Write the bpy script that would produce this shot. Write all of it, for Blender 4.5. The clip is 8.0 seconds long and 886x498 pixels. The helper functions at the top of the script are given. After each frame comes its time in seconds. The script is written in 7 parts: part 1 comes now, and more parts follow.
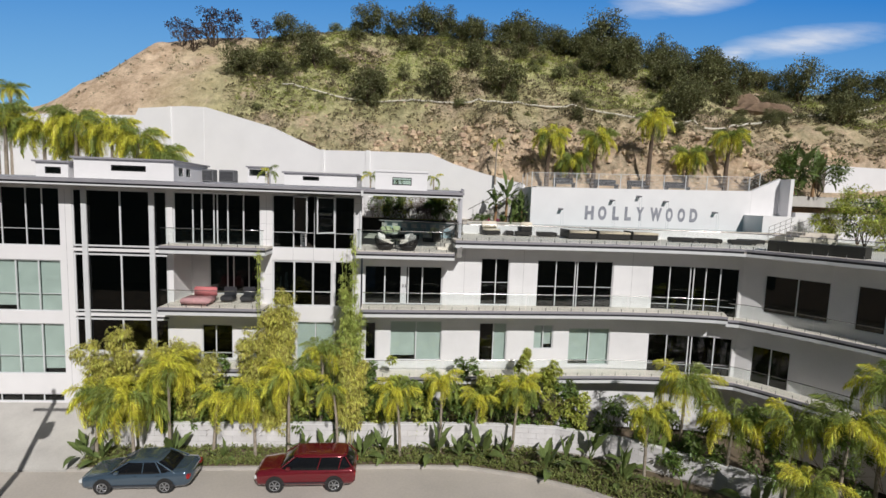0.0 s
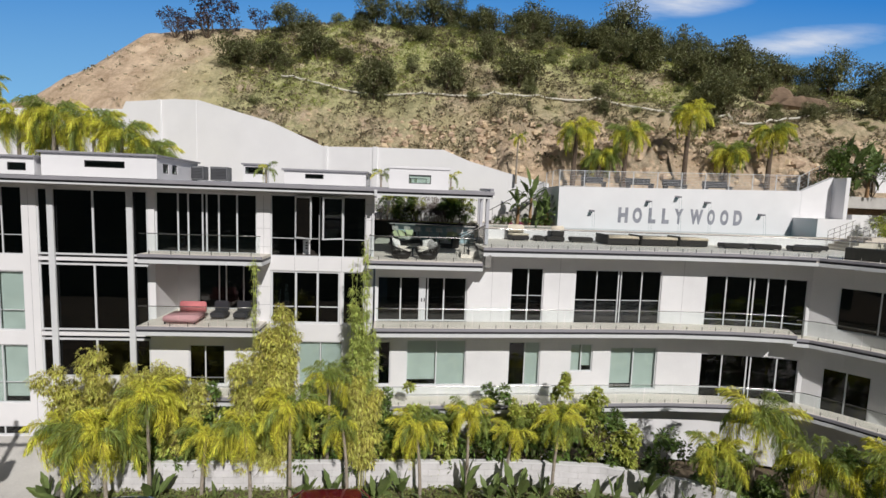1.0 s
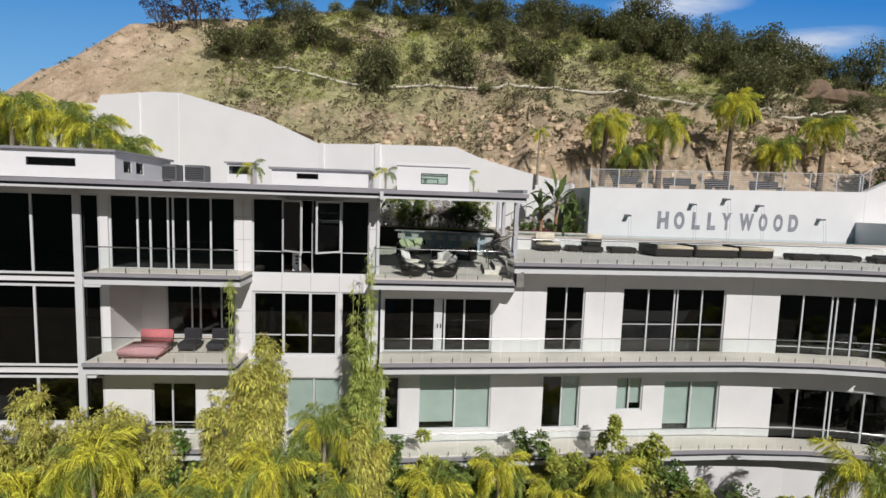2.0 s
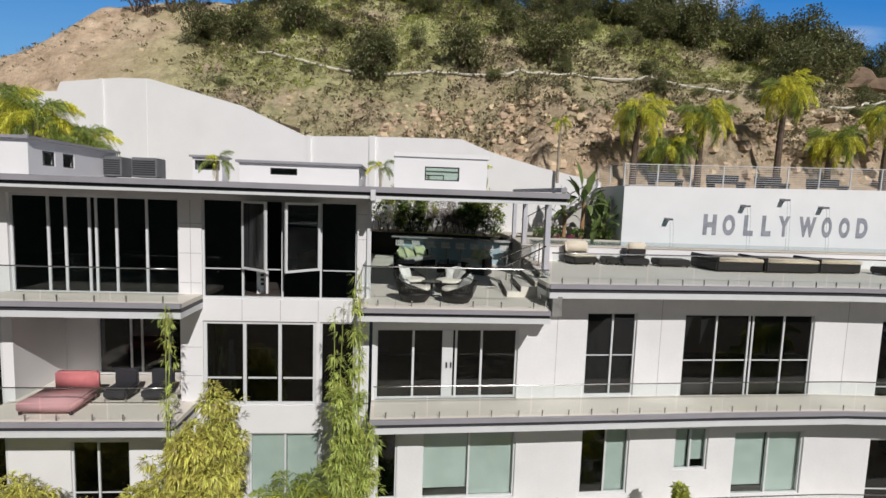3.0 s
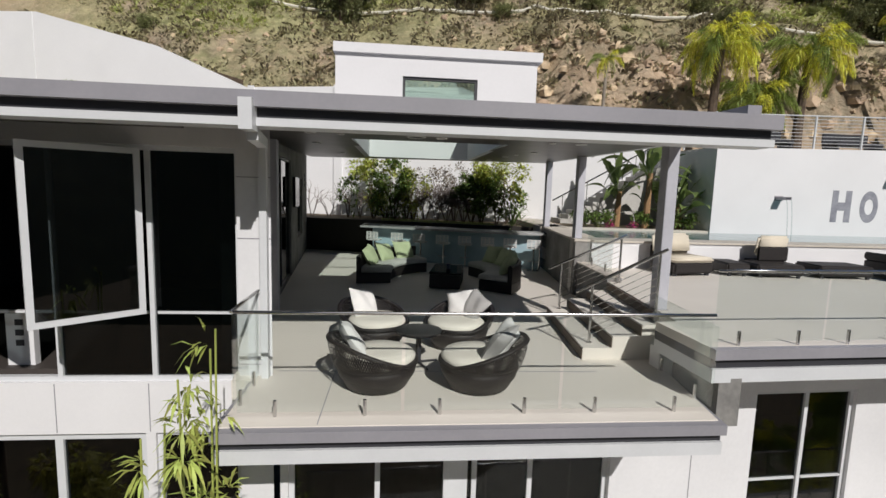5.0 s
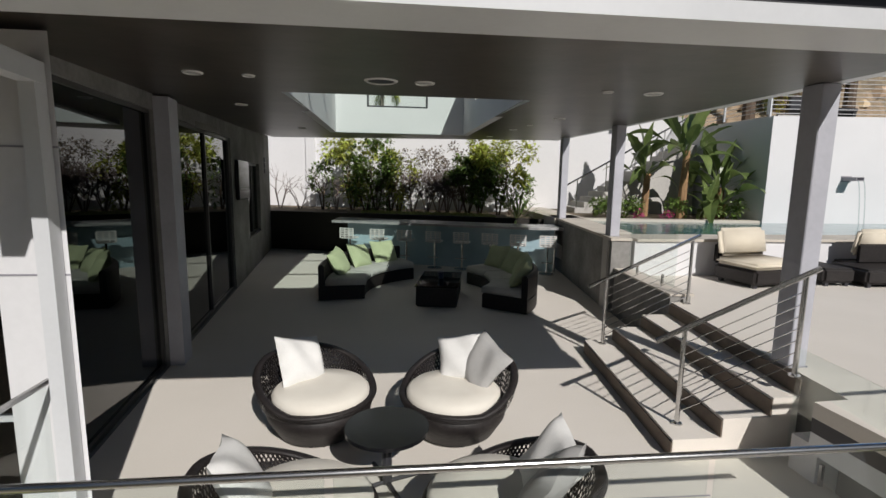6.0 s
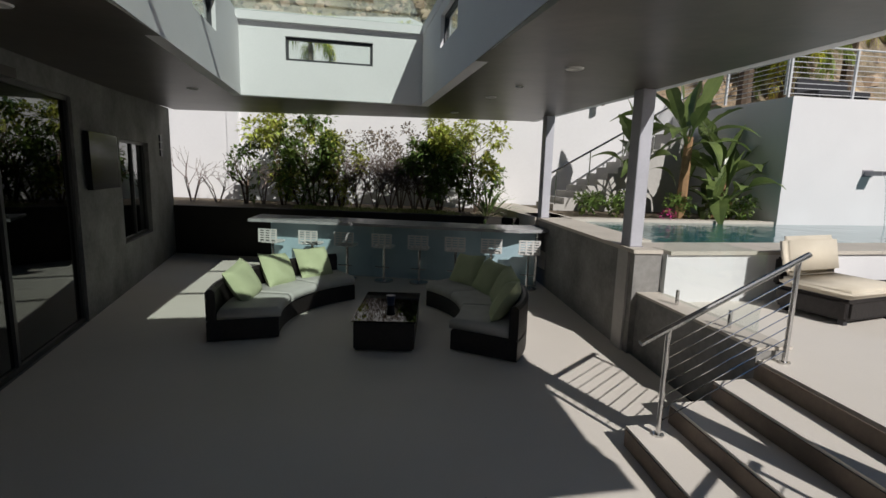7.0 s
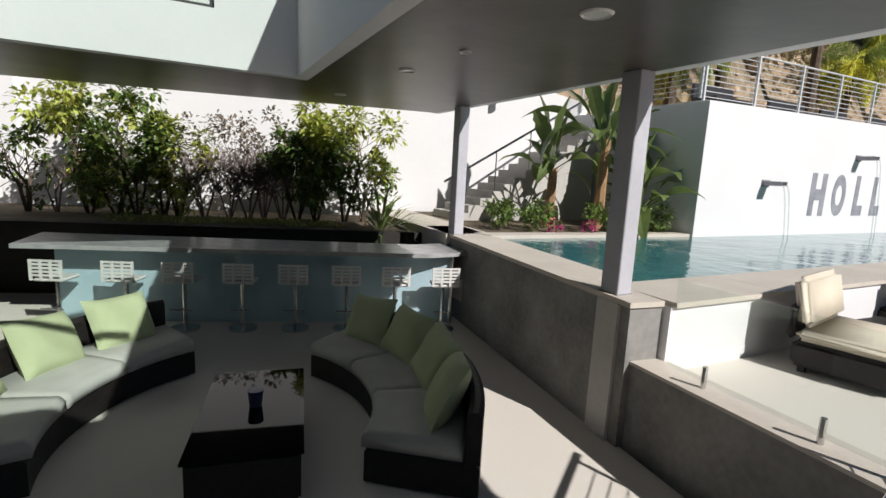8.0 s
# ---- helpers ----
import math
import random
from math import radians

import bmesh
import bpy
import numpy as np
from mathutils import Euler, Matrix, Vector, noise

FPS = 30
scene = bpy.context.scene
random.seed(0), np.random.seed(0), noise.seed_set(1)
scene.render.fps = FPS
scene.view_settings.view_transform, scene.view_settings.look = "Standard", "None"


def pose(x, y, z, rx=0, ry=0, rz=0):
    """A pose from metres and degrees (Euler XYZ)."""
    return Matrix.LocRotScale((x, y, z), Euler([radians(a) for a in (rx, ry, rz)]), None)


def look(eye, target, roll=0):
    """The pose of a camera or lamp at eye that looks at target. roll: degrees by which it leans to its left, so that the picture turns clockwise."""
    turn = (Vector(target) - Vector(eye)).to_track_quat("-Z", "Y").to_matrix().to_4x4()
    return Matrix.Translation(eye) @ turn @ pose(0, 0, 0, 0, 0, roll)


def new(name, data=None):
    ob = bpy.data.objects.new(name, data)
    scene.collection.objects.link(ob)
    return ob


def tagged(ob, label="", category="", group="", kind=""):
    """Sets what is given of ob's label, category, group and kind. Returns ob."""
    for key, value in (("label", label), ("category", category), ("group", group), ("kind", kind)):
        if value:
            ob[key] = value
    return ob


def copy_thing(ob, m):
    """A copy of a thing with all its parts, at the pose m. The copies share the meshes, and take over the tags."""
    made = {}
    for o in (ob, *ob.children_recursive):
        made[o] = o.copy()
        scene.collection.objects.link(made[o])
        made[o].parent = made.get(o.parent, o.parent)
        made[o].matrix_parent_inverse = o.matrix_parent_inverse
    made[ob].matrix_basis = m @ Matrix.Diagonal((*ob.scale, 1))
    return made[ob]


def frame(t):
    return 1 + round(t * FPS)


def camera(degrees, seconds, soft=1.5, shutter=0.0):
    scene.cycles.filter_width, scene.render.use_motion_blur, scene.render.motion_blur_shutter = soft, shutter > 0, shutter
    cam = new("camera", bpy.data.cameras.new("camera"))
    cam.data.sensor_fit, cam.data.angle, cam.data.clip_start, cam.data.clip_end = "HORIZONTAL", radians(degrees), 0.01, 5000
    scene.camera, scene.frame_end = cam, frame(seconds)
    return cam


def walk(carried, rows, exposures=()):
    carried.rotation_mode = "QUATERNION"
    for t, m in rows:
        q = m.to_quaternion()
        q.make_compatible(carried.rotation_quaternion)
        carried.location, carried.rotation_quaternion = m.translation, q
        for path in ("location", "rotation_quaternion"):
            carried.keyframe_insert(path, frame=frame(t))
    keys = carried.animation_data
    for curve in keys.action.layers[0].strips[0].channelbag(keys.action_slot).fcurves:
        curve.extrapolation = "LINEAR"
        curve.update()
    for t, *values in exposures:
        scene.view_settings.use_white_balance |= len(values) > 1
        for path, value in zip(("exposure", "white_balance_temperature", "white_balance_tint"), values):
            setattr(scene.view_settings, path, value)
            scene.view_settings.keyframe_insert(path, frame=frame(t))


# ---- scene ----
cam = camera(85.0, 8.0)
PATH = [
    (0, (-0.37, -0.695, 2.681), (-0.232, 1.29, 2.481), 2.0),
    (0.5, (-0.885, 1.197, 2.644), (-0.746, 3.182, 2.445), 2.0),
    (1, (-1.438, 3.2, 2.615), (-1.295, 5.185, 2.42), 2.0),
    (1.5, (-1.907, 5.394, 2.637), (-1.762, 7.38, 2.449), 1.9),
    (3, (-2.088, 12.438, 2.727), (-1.934, 14.423, 2.542), 1.9),
    (3.5, (-2.141, 14.755, 2.553), (-1.982, 16.739, 2.355), 1.9),
    (4, (-2.084, 16.956, 2.316), (-1.921, 18.938, 2.104), 1.9),
    (4.5, (-1.904, 18.863, 2.224), (-1.719, 20.842, 2.002), 1.9),
    (4.7, (-1.74, 19.801, 2.22), (-1.551, 21.779, 1.994), 1.9),
    (5.8, (-1.283, 23.658, 2.235), (-1.086, 25.629, 1.955), 0.9),
    (6, (-1.191, 24.221, 2.178), (-0.976, 26.189, 1.889), 0.9),
    (6.5, (-0.951, 25.736, 2.038), (-0.649, 27.691, 1.741), 1.4),
    (7, (-0.841, 27.104, 2.048), (-0.437, 29.038, 1.738), 1.7),
    (7.5, (-0.759, 28.449, 2.133), (-0.172, 30.334, 1.814), 2.1),
    (8, (-0.6, 29.685, 2.207), (0.311, 31.438, 1.894), 2.9),
]
walk(cam, [(t, look(eye, target, roll)) for t, eye, target, roll in PATH],
     exposures=[(0.0, -0.40), (4.7, -0.44), (5.8, -0.36), (6.5, -0.40), (7.0, -0.42), (7.5, -0.12), (8.0, 0.0)])

# ---- light ----
SUN = Vector((1.28, -4.1, 3.2)).normalized()
elev = math.asin(SUN.z)
world = bpy.data.worlds.new("sky")
scene.world = world
world.use_nodes = True
wn, wl = world.node_tree.nodes, world.node_tree.links
sky = wn.new("ShaderNodeTexSky")
sky.sky_type = 'NISHITA'
sky.sun_disc = False
sky.sun_elevation = elev
sky.sun_rotation = math.atan2(SUN.x, SUN.y)
sky.air_density, sky.dust_density, sky.ozone_density = 1.0, 0.3, 2.0
wn["Background"].inputs[1].default_value = 0.025
wl.new(sky.outputs[0], wn["Background"].inputs[0])


def sky_backdrop():
    """Far sheet of blue sky with thin clouds, behind the hill."""
    m = bpy.data.materials.new("blue_sky")
    m.use_nodes = True
    n, l = m.node_tree.nodes, m.node_tree.links
    n.remove(n["Principled BSDF"])
    em = n.new("ShaderNodeEmission")
    geo, sep = n.new("ShaderNodeNewGeometry"), n.new("ShaderNodeSeparateXYZ")
    l.new(geo.outputs["Position"], sep.inputs[0])
    up = n.new("ShaderNodeMapRange")
    up.inputs[1].default_value, up.inputs[2].default_value = 250, 900
    l.new(sep.outputs[2], up.inputs[0])
    ramp = n.new("ShaderNodeValToRGB")
    ramp.color_ramp.elements[0].color, ramp.color_ramp.elements[1].color = (0.30, 0.66, 1.05, 1), (0.05, 0.29, 0.80, 1)
    l.new(up.outputs[0], ramp.inputs[0])
    total = None
    for cx, cz, rx_, rz_, turn in ((1090, 850, 420, 90, -8), (1640, 720, 520, 85, -9), (1330, 655, 170, 50, -10)):
        mp, gr = n.new("ShaderNodeMapping"), n.new("ShaderNodeTexGradient")
        mp.vector_type = 'TEXTURE'
        mp.inputs[1].default_value = (cx, 2000, cz)
        mp.inputs[2].default_value = (0, radians(turn), 0)
        mp.inputs[3].default_value = (rx_, 4000, rz_)
        gr.gradient_type = 'SPHERICAL'
        l.new(geo.outputs["Position"], mp.inputs[0])
        l.new(mp.outputs[0], gr.inputs[0])
        if total is None:
            total = gr.outputs[1]
        else:
            ad = n.new("ShaderNodeMath")
            ad.operation = 'MAXIMUM'
            l.new(total, ad.inputs[0])
            l.new(gr.outputs[1], ad.inputs[1])
            total = ad.outputs[0]
    mp, nz = n.new("ShaderNodeMapping"), n.new("ShaderNodeTexNoise")
    mp.inputs[3].default_value = (0.0035, 0.004, 0.020)
    mp.inputs[2].default_value = (0, radians(12), 0)
    nz.inputs["Scale"].default_value, nz.inputs["Detail"].default_value, nz.inputs["Roughness"].default_value = 1.0, 8, 0.6
    l.new(geo.outputs["Position"], mp.inputs[0])
    l.new(mp.outputs[0], nz.inputs["Vector"])
    mu = n.new("ShaderNodeMath")
    mu.operation = 'MULTIPLY'
    l.new(total, mu.inputs[0])
    l.new(nz.outputs[0], mu.inputs[1])
    cr = n.new("ShaderNodeMapRange")
    cr.inputs[1].default_value, cr.inputs[2].default_value, cr.inputs[4].default_value = 0.10, 0.50, 0.80
    l.new(mu.outputs[0], cr.inputs[0])
    mx = n.new("ShaderNodeMix")
    mx.data_type = 'RGBA'
    l.new(cr.outputs[0], mx.inputs[0])
    l.new(ramp.outputs[0], mx.inputs[6])
    mx.inputs[7].default_value = (0.98, 1.02, 1.12, 1)
    l.new(mx.outputs[2], em.inputs[0])
    l.new(em.outputs[0], n["Material Output"].inputs[0])
    me = bpy.data.meshes.new("backdrop")
    me.from_pydata([(-4000, 2000, -200), (4000, 2000, -200), (4000, 2000, 2600), (-4000, 2000, 2600)], [], [(0, 1, 2, 3)])
    me.materials.append(m)
    return tagged(new("backdrop", me), "clear blue sky with thin white clouds", "sky", kind="structure")


sky_backdrop()
sun = new("sun", bpy.data.lights.new("sun", 'SUN'))
sun.data.energy, sun.data.angle, sun.data.color = 5.0, radians(0.5), (1.0, 0.965, 0.925)
sun.matrix_world = look(SUN * 100, (0, 0, 0))

# ---- materials ----
MATS = {}


def mat(name, col, rough=0.7, metal=0.0, col2=None, scale=3.0, fine=40.0, bump=0.15, dist=0.01, amount=0.5, rand=0.0, island=0.0, spec=0.5):
    """A procedural surface: two scales of colour variation and a fine relief, at metre scale."""
    m = bpy.data.materials.new(name)
    m.use_nodes = True
    n, l = m.node_tree.nodes, m.node_tree.links
    b = n["Principled BSDF"]
    b.inputs["Roughness"].default_value = rough
    b.inputs["Metallic"].default_value = metal
    b.inputs["Specular IOR Level"].default_value = spec
    geo = n.new("ShaderNodeNewGeometry")
    n1, n2 = n.new("ShaderNodeTexNoise"), n.new("ShaderNodeTexNoise")
    n1.inputs["Scale"].default_value, n2.inputs["Scale"].default_value = scale, fine
    n1.inputs["Detail"].default_value, n2.inputs["Detail"].default_value = 5, 3
    l.new(geo.outputs["Position"], n1.inputs["Vector"])
    l.new(geo.outputs["Position"], n2.inputs["Vector"])
    mixf = n.new("ShaderNodeMath")
    mixf.operation = 'MULTIPLY_ADD'
    l.new(n2.outputs[0], mixf.inputs[0])
    mixf.inputs[1].default_value = 0.4
    l.new(n1.outputs[0], mixf.inputs[2])
    ramp = n.new("ShaderNodeValToRGB")
    ramp.color_ramp.elements[0].position, ramp.color_ramp.elements[1].position = 0.7 - 0.25 * 1.0, 0.7 + 0.25
    c2 = col2 or tuple(c * (1 - 0.35 * amount) for c in col)
    ramp.color_ramp.elements[0].color = (*c2, 1)
    ramp.color_ramp.elements[1].color = (*col, 1)
    l.new(mixf.outputs[0], ramp.inputs[0])
    out = ramp.outputs[0]
    if rand or island:
        hsv = n.new("ShaderNodeHueSaturation")
        if rand:
            src = n.new("ShaderNodeObjectInfo").outputs["Random"]
        else:
            src = geo.outputs["Random Per Island"]
        mr = n.new("ShaderNodeMapRange")
        k = rand or island
        mr.inputs[3].default_value, mr.inputs[4].default_value = 1 - k, 1 + k
        l.new(src, mr.inputs[0])
        l.new(mr.outputs[0], hsv.inputs["Value"])
        mh = n.new("ShaderNodeMapRange")
        mh.inputs[3].default_value, mh.inputs[4].default_value = 0.5 - 0.05 * k, 0.5 + 0.05 * k
        l.new(src, mh.inputs[0])
        l.new(mh.outputs[0], hsv.inputs["Hue"])
        l.new(out, hsv.inputs["Color"])
        out = hsv.outputs[0]
    l.new(out, b.inputs["Base Color"])
    if name.endswith("_paint") and metal:
        b.inputs["Coat Weight"].default_value, b.inputs["Coat Roughness"].default_value = 1.0, 0.04
    if bump:
        bp = n.new("ShaderNodeBump")
        bp.inputs["Strength"].default_value, bp.inputs["Distance"].default_value = bump, dist
        l.new(mixf.outputs[0], bp.inputs["Height"])
        l.new(bp.outputs[0], b.inputs["Normal"])
    MATS[name] = m
    return m


def glass_mat(name, tint, rough=0.0, gloss=1.0, base=0.04):
    """Thin pane: tinted see-through with a Fresnel mirror gloss."""
    m = bpy.data.materials.new(name)
    m.use_nodes = True
    n, l = m.node_tree.nodes, m.node_tree.links
    n.remove(n["Principled BSDF"])
    tr, gl, mx, lw = (n.new("ShaderNodeBsdfTransparent"), n.new("ShaderNodeBsdfGlossy"), n.new("ShaderNodeMixShader"), n.new("ShaderNodeLayerWeight"))
    fr, fr2 = n.new("ShaderNodeMath"), n.new("ShaderNodeMath")
    fr.operation, fr2.operation = 'POWER', 'MULTIPLY_ADD'
    lw.inputs[0].default_value = 0.5
    l.new(lw.outputs["Facing"], fr.inputs[0])
    fr.inputs[1].default_value = 5.0
    l.new(fr.outputs[0], fr2.inputs[0])
    fr2.inputs[1].default_value, fr2.inputs[2].default_value = 0.9, base
    tr.inputs[0].default_value = (*tint, 1)
    gl.inputs[0].default_value = (gloss, gloss, gloss, 1)
    gl.inputs["Roughness"].default_value = rough
    l.new(fr2.outputs[0], mx.inputs[0])
    l.new(tr.outputs[0], mx.inputs[1])
    l.new(gl.outputs[0], mx.inputs[2])
    l.new(mx.outputs[0], n["Material Output"].inputs[0])
    MATS[name] = m
    return m


WHITE = mat("white_stucco", (0.77, 0.76, 0.775), 0.85, col2=(0.72, 0.71, 0.725), scale=0.9, fine=30, bump=0.2, dist=0.006)
FRESH = mat("fresh_white_paint", (0.86, 0.85, 0.86), 0.85, col2=(0.80, 0.79, 0.80), scale=0.4, fine=12, bump=0.2, dist=0.006)
PANEL = mat("white_panel", (0.75, 0.745, 0.76), 0.7, col2=(0.66, 0.655, 0.67), scale=0.7, fine=18, bump=0.1, dist=0.004)
CONC = mat("concrete", (0.55, 0.53, 0.50), 0.85, col2=(0.42, 0.40, 0.38), scale=0.8, fine=14, bump=0.25, dist=0.006)
WALLG = mat("grey_plaster", (0.31, 0.30, 0.285), 0.85, col2=(0.15, 0.145, 0.14), scale=1.6, fine=16, bump=0.2, dist=0.005)
TERR = mat("terrace_coating", (0.78, 0.725, 0.66), 0.7, col2=(0.70, 0.65, 0.585), scale=0.6, fine=60, bump=0.12, dist=0.003)
ROADM = mat("pale_road", (0.56, 0.51, 0.46), 0.9, col2=(0.42, 0.385, 0.35), scale=0.25, fine=9, bump=0.3, dist=0.01)
KERB = mat("kerb_concrete", (0.50, 0.47, 0.43), 0.9, col2=(0.38, 0.355, 0.33), scale=1.2, fine=20)
SOIL = mat("soil", (0.20, 0.15, 0.10), 0.95, col2=(0.10, 0.08, 0.05), scale=1.5, fine=22, bump=0.6, dist=0.03)
ROOFM = mat("roof_membrane", (0.44, 0.43, 0.45), 0.8, col2=(0.33, 0.325, 0.34), scale=0.7, fine=10)
TRIM = mat("grey_trim", (0.31, 0.30, 0.33), 0.5, col2=(0.26, 0.255, 0.28), scale=1.5, fine=20, bump=0.05)
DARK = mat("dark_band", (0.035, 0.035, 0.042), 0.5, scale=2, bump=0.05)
ALU = mat("white_aluminium", (0.66, 0.67, 0.69), 0.4, 0.0, scale=2, fine=30, bump=0.03, amount=0.25)
STEEL = mat("brushed_steel", (0.62, 0.61, 0.60), 0.25, 1.0, scale=4, fine=90, bump=0.03, amount=0.3)
# Room colours are near black so that the unlit interiors read dark.
ROOM = mat("room_dim_wall", (0.09, 0.088, 0.086), 0.9, scale=0.8, bump=0.05)
ROOMF = mat("room_dim_floor", (0.06, 0.05, 0.045), 0.6, scale=0.8, bump=0.05)
# Ceiling colour is kept near black to carry the shade under the roof.
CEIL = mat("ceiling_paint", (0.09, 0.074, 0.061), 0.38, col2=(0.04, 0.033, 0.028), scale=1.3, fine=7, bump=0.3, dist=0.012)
GLASS = glass_mat("window_glass", (0.25, 0.28, 0.285), base=0.055)
CLEAR = glass_mat("railing_glass", (0.95, 0.975, 0.965))

# ---- building helpers ----


def link(name, bm, material=None, parent=None, label="", smooth=False):
    me = bpy.data.meshes.new(name)
    bm.normal_update()
    bm.to_mesh(me)
    bm.free()
    if smooth:
        for p in me.polygons:
            p.use_smooth = True
    ob = new(name, me)
    if material:
        me.materials.append(material)
    if parent:
        ob.parent = parent
    if label:
        ob["label"] = label
    return ob


def part(name, bm, material, parent, label="", smooth=False):
    return link(name, bm, material, parent, label, smooth)


def setting(name, bm, material, label, category="", smooth=False):
    return tagged(link(name, bm, material, None, "", smooth), label, category or name.split("_")[0], kind="structure")


def empty(name, label, category, group="", kind="", at=(0, 0, 0)):
    ob = new(name)
    ob.location = at
    return tagged(ob, label, category, group, kind)


def box(bm, x0, y0, z0, x1, y1, z1, m=None):
    vs = [bm.verts.new((x, y, z)) for x in (x0, x1) for y in (y0, y1) for z in (z0, z1)]
    if m is not None:
        for v in vs:
            v.co = m @ v.co
    for f in ((0, 1, 3, 2), (4, 6, 7, 5), (0, 4, 5, 1), (2, 3, 7, 6), (0, 2, 6, 4), (1, 5, 7, 3)):
        bm.faces.new([vs[i] for i in f])
    return vs


def prism(bm, pts, z0, z1):
    """Upright prism over a plan polygon (anticlockwise); z0 and z1 are numbers or functions of x, y."""
    f0 = z0 if callable(z0) else (lambda x, y: z0)
    f1 = z1 if callable(z1) else (lambda x, y: z1)
    a = [bm.verts.new((x, y, f0(x, y))) for x, y in pts]
    b = [bm.verts.new((x, y, f1(x, y))) for x, y in pts]
    n = len(pts)
    bm.faces.new(a[::-1])
    bm.faces.new(b)
    for i in range(n):
        bm.faces.new((a[i], a[(i + 1) % n], b[(i + 1) % n], b[i]))


def bar(bm, p, q, r, sides=8):
    """A round bar from p to q."""
    p, q = Vector(p), Vector(q)
    d = (q - p).normalized()
    u = d.orthogonal().normalized()
    v = d.cross(u)
    ra, rb = r if isinstance(r, tuple) else (r, r)
    A = [bm.verts.new(p + ra * (math.cos(a) * u + math.sin(a) * v)) for a in [2 * math.pi * i / sides for i in range(sides)]]
    B = [bm.verts.new(q + rb * (math.cos(a) * u + math.sin(a) * v)) for a in [2 * math.pi * i / sides for i in range(sides)]]
    for i in range(sides):
        bm.faces.new((A[i], A[(i + 1) % sides], B[(i + 1) % sides], B[i]))
    bm.faces.new(A[::-1])
    bm.faces.new(B)


def tube(bm, pts, radii, sides=6):
    """One unbroken round tube through the points."""
    pts = [Vector(p) for p in pts]
    rings = []
    for i, p in enumerate(pts):
        d = (pts[min(i + 1, len(pts) - 1)] - pts[max(i - 1, 0)]).normalized()
        u = Vector((0, 1, 0)) if abs(d.y) < 0.8 else Vector((1, 0, 0))
        v = d.cross(u).normalized()
        u = v.cross(d)
        r = radii if isinstance(radii, float) else radii[i]
        rings.append([bm.verts.new(p + r * (math.cos(a) * u + math.sin(a) * v)) for a in [2 * math.pi * k / sides for k in range(sides)]])
    for A, B in zip(rings, rings[1:]):
        for k in range(sides):
            bm.faces.new((A[k], A[(k + 1) % sides], B[(k + 1) % sides], B[k]))
    bm.faces.new(rings[0][::-1])
    bm.faces.new(rings[-1])


def BM():
    return bmesh.new()


class Line:
    """A plan line along which walls run: s metres along it and d metres outward (towards the street) give x, y."""

    def __init__(self, pts):
        self.p = [Vector((x, y)) for x, y in pts]
        self.s = [0.0]
        for a, b in zip(self.p, self.p[1:]):
            self.s.append(self.s[-1] + (b - a).length)
        self.n = []
        segs = [(b - a).normalized() for a, b in zip(self.p, self.p[1:])]
        for i in range(len(self.p)):
            t = segs[max(0, i - 1)] + segs[min(i, len(segs) - 1)]
            t.normalize()
            self.n.append(Vector((t.y, -t.x)))

    def at(self, s, d=0.0):
        i = 0
        while i < len(self.s) - 2 and s > self.s[i + 1]:
            i += 1
        k = (s - self.s[i]) / (self.s[i + 1] - self.s[i])
        p, n = self.p[i].lerp(self.p[i + 1], k), self.n[i].lerp(self.n[i + 1], max(0, min(1, k)))
        return p.x + n.x * d, p.y + n.y * d

    def where(self, x):
        for i in range(len(self.p) - 1):
            if self.p[i].x <= x <= self.p[i + 1].x:
                return self.s[i] + (x - self.p[i].x) / (self.p[i + 1].x - self.p[i].x) * (self.s[i + 1] - self.s[i])
        return self.s[-1]


def cells(bm, line, ss, zs, solid, d0, d1):
    """A wall of cells between the marks ss and zs; solid(s, z) tells which cells are filled."""
    ns, nz = len(ss) - 1, len(zs) - 1
    fill = [[solid((ss[i] + ss[i + 1]) / 2, (zs[j] + zs[j + 1]) / 2) for j in range(nz)] for i in range(ns)]
    memo = {}

    def v(i, j, k):
        if (i, j, k) not in memo:
            x, y = line.at(ss[i], d1 if k else d0)
            memo[i, j, k] = bm.verts.new((x, y, zs[j]))
        return memo[i, j, k]

    def has(i, j):
        return 0 <= i < ns and 0 <= j < nz and fill[i][j]
    for i in range(ns):
        for j in range(nz):
            if not fill[i][j]:
                continue
            bm.faces.new((v(i, j, 1), v(i + 1, j, 1), v(i + 1, j + 1, 1), v(i, j + 1, 1)))
            bm.faces.new((v(i, j, 0), v(i, j + 1, 0), v(i + 1, j + 1, 0), v(i + 1, j, 0)))
            if not has(i - 1, j):
                bm.faces.new((v(i, j, 0), v(i, j, 1), v(i, j + 1, 1), v(i, j + 1, 0)))
            if not has(i + 1, j):
                bm.faces.new((v(i + 1, j, 1), v(i + 1, j, 0), v(i + 1, j + 1, 0), v(i + 1, j + 1, 1)))
            if not has(i, j - 1):
                bm.faces.new((v(i, j, 0), v(i + 1, j, 0), v(i + 1, j, 1), v(i, j, 1)))
            if not has(i, j + 1):
                bm.faces.new((v(i, j + 1, 1), v(i + 1, j + 1, 1), v(i + 1, j + 1, 0), v(i, j + 1, 0)))


